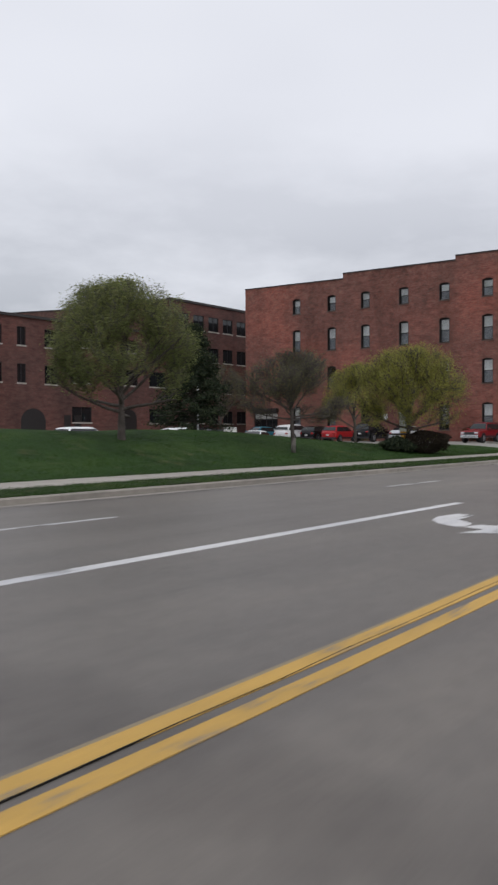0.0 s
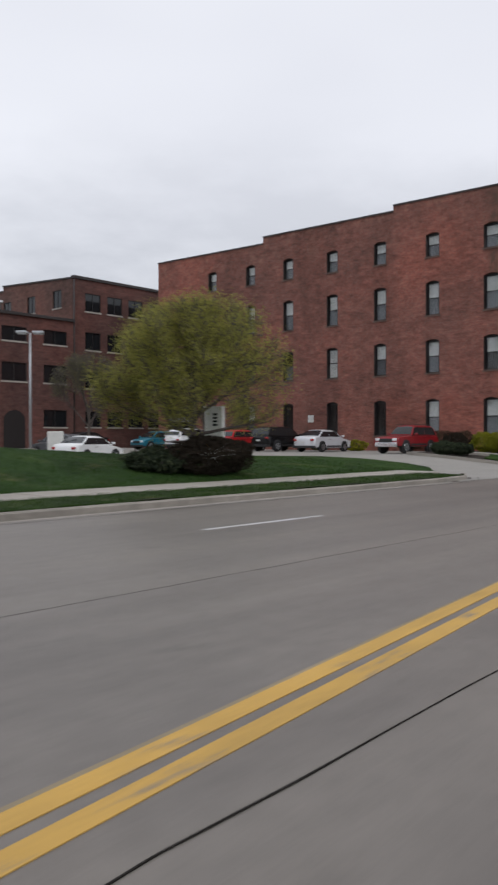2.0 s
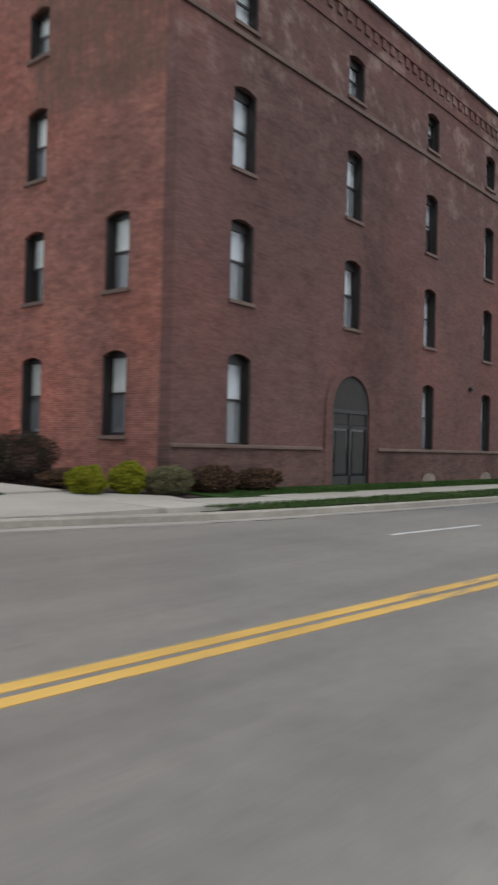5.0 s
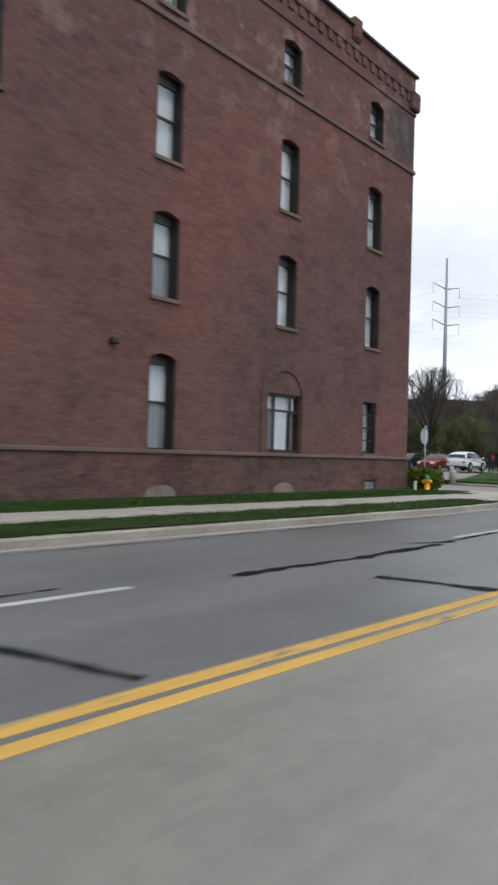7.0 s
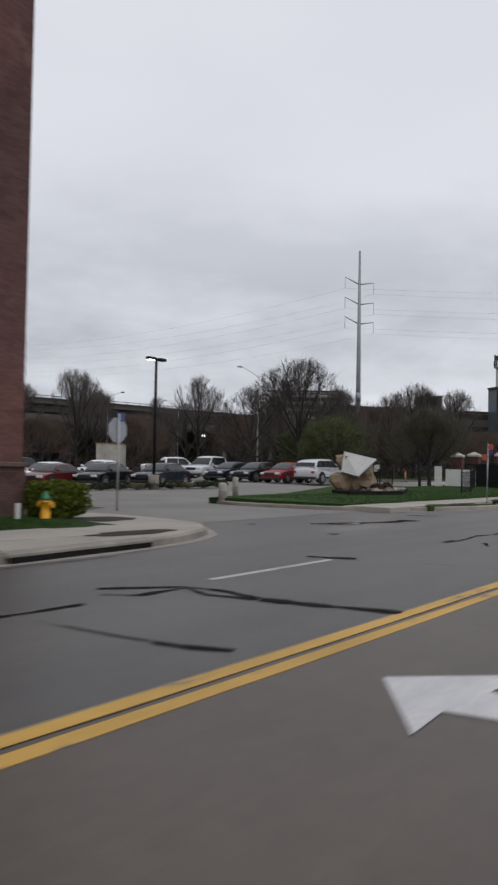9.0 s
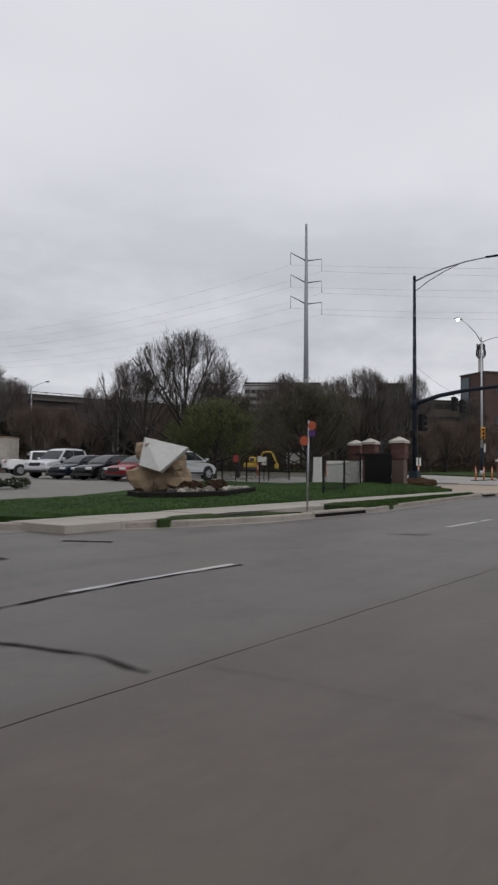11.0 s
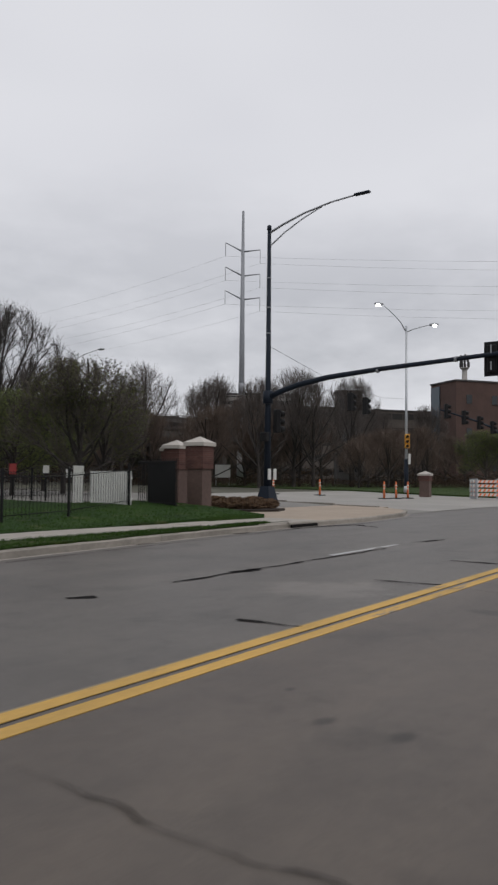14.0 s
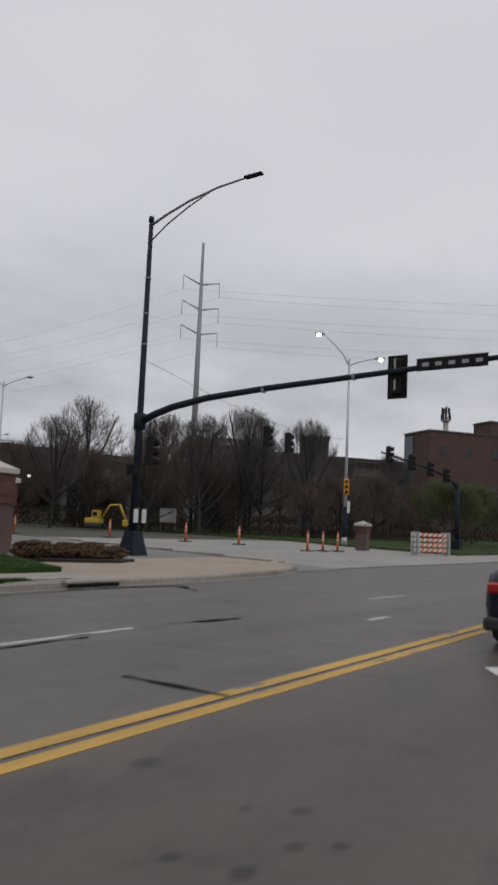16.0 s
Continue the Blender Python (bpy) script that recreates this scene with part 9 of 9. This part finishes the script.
def build_far():
    # elevated road behind the lot
    own = thing("elevated_road", "long elevated road with a lower deck on concrete piers", "bridge", (175, 109.9, 0.6), -9)
    part("deck", B(-60, 150, -0.5, 10, 11.7, 12.3), M["deck"], own)
    part("girder", B(-60, 150, 0.2, 0.8, 10.3, 11.7), M["deck_dark"], own, "dark steel girder")
    part("parapet", B(-60, 150, -0.6, -0.3, 12.3, 12.75), M["deck_dark"], own)
    part("rail", B(-60, 150, -0.5, -0.42, 13.05, 13.15), M["deck_dark"], own, "thin steel railing")
    for k in range(70):
        part("rail_post", B(-60 + k * 3.0, -59.9 + k * 3.0, -0.5, -0.42, 12.75, 13.05), M["deck_dark"], own)
    part("lower_deck", B(-60, 150, -3.0, 8, 8.2, 8.6), M["deck_dark"], own)
    part("lower_parapet", B(-60, 150, -3.2, -2.9, 8.6, 9.7), M["deck_pale"], own, "pale concrete parapet")
    for k in range(15):
        xx = -55 + k * 14
        p = part("pier", B(xx - 0.6, xx + 0.6, -1, 6, -0.5, 8.2), M["deck"], own)
        part("pier_cap", B(xx - 0.9, xx + 0.9, -2.6, 7.4, 7.2, 8.2), M["deck"], p)
    part("embankment", P([(8.1, -0.5), (24, -0.5), (17, 12.2), (10.4, 12.2), (10.3, 11.5), (8.1, 11.5)], "x", -60, 150), M["earth"], own, "brown earth slope under the deck")
    own = thing("retaining_wall", "pale concrete wall below the elevated road", "wall", (172, 97, 0.4), -9)
    part("wall", B(-40, 34, -0.2, 0.2, -0.4, 2.0), M["deck_pale"], own)
    part("coping", B(-40, 34, -0.3, 0.3, 2.0, 2.2), M["deck"], own)
    far_office()
    far_block("office_building", "far low brown block behind bare trees", 247, 121, 1, 13, 12, 13.7, -50, M["far_brick"], bays=3)
    far_block("tower_block", "far dark square stair tower", 240.6, 66.4, 0.8, 4.6, 4.6, 16.0, -55, M["far_dark"], bays=2)
    # near-black bands paint the shade inside the open decks
    far_block("parking_structure", "far brown parking deck with open bands", 285, 92, 1, 46, 20, 16.6, -35, M["far_deck"], bands=5, band_mat=M["indoor_shade"])
    own = far_block("brick_block", "far dark brown brick office building with a blue glazed end", 308.7, 48.8, 1, 60, 10, 22.2, -35, M["far_brick"], bays=9)
    part("glazed_end", B(-30.25, -30.02, 1.2, 4.7, 6, 21.6), M["far_glass"], own, "blue-grey glazed end wall")
    far_block("roof_house", "brick plant room on the roof of the far office building", 299.5, 53.0, 23.56, 9, 6, 2.8, -35, M["far_brick"])
    own = thing("water_tower", "far pale tower with a wide crowned top", "tower", (466, 128.5, 1), 0)
    own.scale = (1.26, 1.26, 1.26)
    part("shaft", T([(0, 0, 0), (0, 0, 41)], [1.2, 0.95], 12), M["office"], own)
    part("gallery", T([(0, 0, 41), (0, 0, 41.6), (0, 0, 41.9)], [1.0, 1.7, 1.7], 12), M["office"], own)
    for k in range(9):
        a = k * math.tau / 9
        for zz, rr in ((42.0, 1.6), (44.2, 1.35)):
            x0, y0 = rr * math.cos(a + zz), rr * math.sin(a + zz)
            part("antenna", B(x0 - 0.22, x0 + 0.22, y0 - 0.22, y0 + 0.22, zz, zz + 1.5 + 0.5 * (k % 3)), M["far_dark"], own, "dark antenna panel")
    part("mast", T([(0, 0, 41.9), (0, 0, 46.6)], 0.35, 8), M["far_dark"], own)
    # low things at the back of the lot
    far_block("shed", "low tan brick building under the elevated road", 158, 92, 0.4, 12, 7, 3.4, -25, M["brick_back_side"], bands=1)
    far_block("shed", "low pale shed under the elevated road", 142, 95, 0.4, 8, 6, 3.0, -25, M["far_brick"], bands=1)
    own = thing("box_trailer", "pale box trailer with a rusty top edge behind the lot", "trailer", (150, 65, 0.5), -50, "")
    part("box", B(-1.4, 1.4, -2.4, 2.4, 0.9, 3.4, bevel=0.04), M["sill"], own)
    part("top_rail", B(-1.43, 1.43, -2.43, 2.43, 3.4, 3.55), M["rock_tan"], own, "rusty top edge")
    for sx in (-1.15, 1.15):
        for yy in (-1.0, 0.1):
            part("wheel", T([(sx - 0.14, yy, 0.45), (sx + 0.14, yy, 0.45)], 0.45, 14), M["tyre"], own)
    part("drawbar", T([(0, -2.4, 0.8), (0, -3.6, 0.6)], 0.06, 6), M["black"], own)
    own = thing("bridge_lamp", "lit flood lamp under the elevated road", "lamp", (208.0, 100.2, 8.0), -45)
    part("lamp_head", B(-0.45, 0.45, -0.1, 0.25, -0.2, 0.2, bevel=0.04), M["plastic"], own)
    part("lens", B(-0.4, 0.4, -0.13, -0.101, -0.15, 0.15), M["lamp_on"], own)
    part("bracket", T([(0, 0.1, 0.2), (0, 0.5, 0.9)], 0.06, 6), M["plastic"], own)
    own = thing("excavator", "small yellow excavator parked beyond the street", "machine", (181.6, 57.0, 0.58), -72)
    own.scale = (0.66, 0.66, 0.66)
    for yy in (-0.9, 0.9):
        part("track", B(-1.4, 1.4, yy - 0.25, yy + 0.25, 0, 0.7, bevel=0.2), M["plastic"], own)
    part("body", B(-1.4, 0.9, -1.0, 1.0, 0.7, 1.6, bevel=0.15), M["digger"], own)
    c = part("cab", B(-0.2, 0.9, -1.0, 0.1, 1.6, 2.7, bevel=0.08), M["digger"], own)
    part("cab_window", B(0.0, 0.7, -1.02, 0.12, 1.85, 2.5), M["car_glass"], c)
    b = part("boom", T([(0.8, 0.3, 1.4), (2.2, 0.3, 3.6), (3.8, 0.3, 3.7)], 0.15, 6), M["digger"], own)
    part("stick", T([(3.8, 0.3, 3.7), (4.9, 0.3, 1.4)], 0.17, 6), M["digger"], b)
    part("bucket", B(4.5, 5.2, -0.1, 0.7, 0.5, 1.4, bevel=0.1), M["digger"], b)

    own = thing("sign_board", "white blank board on two legs beside the pylon", "sign", (197.5, 61.2, 0.55), -48)
    part("panel", B(-1.0, 1.0, -0.03, 0.03, 0.9, 2.6), M["sign_white"], own)
    for dx in (-0.85, 0.85):
        part("leg", B(dx - 0.06, dx + 0.06, -0.02, 0.06, -0.2, 0.9), M["galv"], own)

    # wooded bank behind the elevated road
    ridge = resample([(60, 181, 0), (172, 166, 0), (234, 140, 0), (305, 122, 0), (351, 78, 0), (426, 24, 0), (526, -36, 0)], 4.0)
    verts, faces = [], []
    for i, p in enumerate(ridge):
        q = ridge[min(i + 1, len(ridge) - 1)] - ridge[max(i - 1, 0)]
        side = Vector((-q.y, q.x, 0)).normalized()
        h = 8.2 + 2.2 * noise.noise((p.x * 0.04, p.y * 0.04, 2)) + 0.8 * noise.noise((p.x * 0.2, p.y * 0.2, 7))
        for d, k in ((-7, 0), (-4, 0.55), (-1, 0.95), (2, 1), (8, 0)):
            s = p + side * d
            verts.append((s.x, s.y, h * k - 0.2 + 0.5 * k * noise.noise((s.x * 0.3, s.y * 0.3, 1))))
        if i:
            o = (i - 1) * 5
            faces += [(o + k, o + 5 + k, o + 6 + k, o + 1 + k) for k in range(4)]
    bank = new("far_bank", py_mesh("far_bank", verts, faces, M["earth"], True))
    tagged(bank, "brown wooded bank in the distance", "bank", "", "structure")
    # far scrub and woods closing the distance
    rng = random.Random(23)
    for name, line, n, hh, size, mat in (("far_woods", [(60, 175), (170, 160), (230, 135), (300, 118), (345, 75), (420, 20), (520, -40)], 20000, 11.5, 0.6, M["twig"]), ("far_scrub", [(118, 94), (160, 90), (205, 84), (240, 74), (262, 52), (300, 22)], 34000, 3.4, 0.17, M["scrub"]), ("far_scrub", [(190, 72), (192, 56), (198, 44), (218, 34)], 30000, 1.3, 0.06, M["scrub"])):
        pts = resample([(x, y, 0) for x, y in line], 1.0)
        cs = []
        for _ in range(n):
            p = rng.choice(pts)
            top = hh * (0.75 + 0.4 * noise.noise((p.x * 0.09, p.y * 0.09, 5)) + 0.25 * noise.noise((p.x * 0.5, p.y * 0.5, 9)))
            cs.append((p.x + rng.gauss(0, 1.6), p.y + rng.gauss(0, 1.6), 0.3 + top * rng.random() ** 0.8))
        ob = new(name, leaf_mesh(name, cs, size, mat, rng))
        tagged(ob, "bare brown woods in the distance" if name == "far_woods" else "brown leafless scrub beyond the street", "woods", "", "stuff")


build_far()
build_walks()
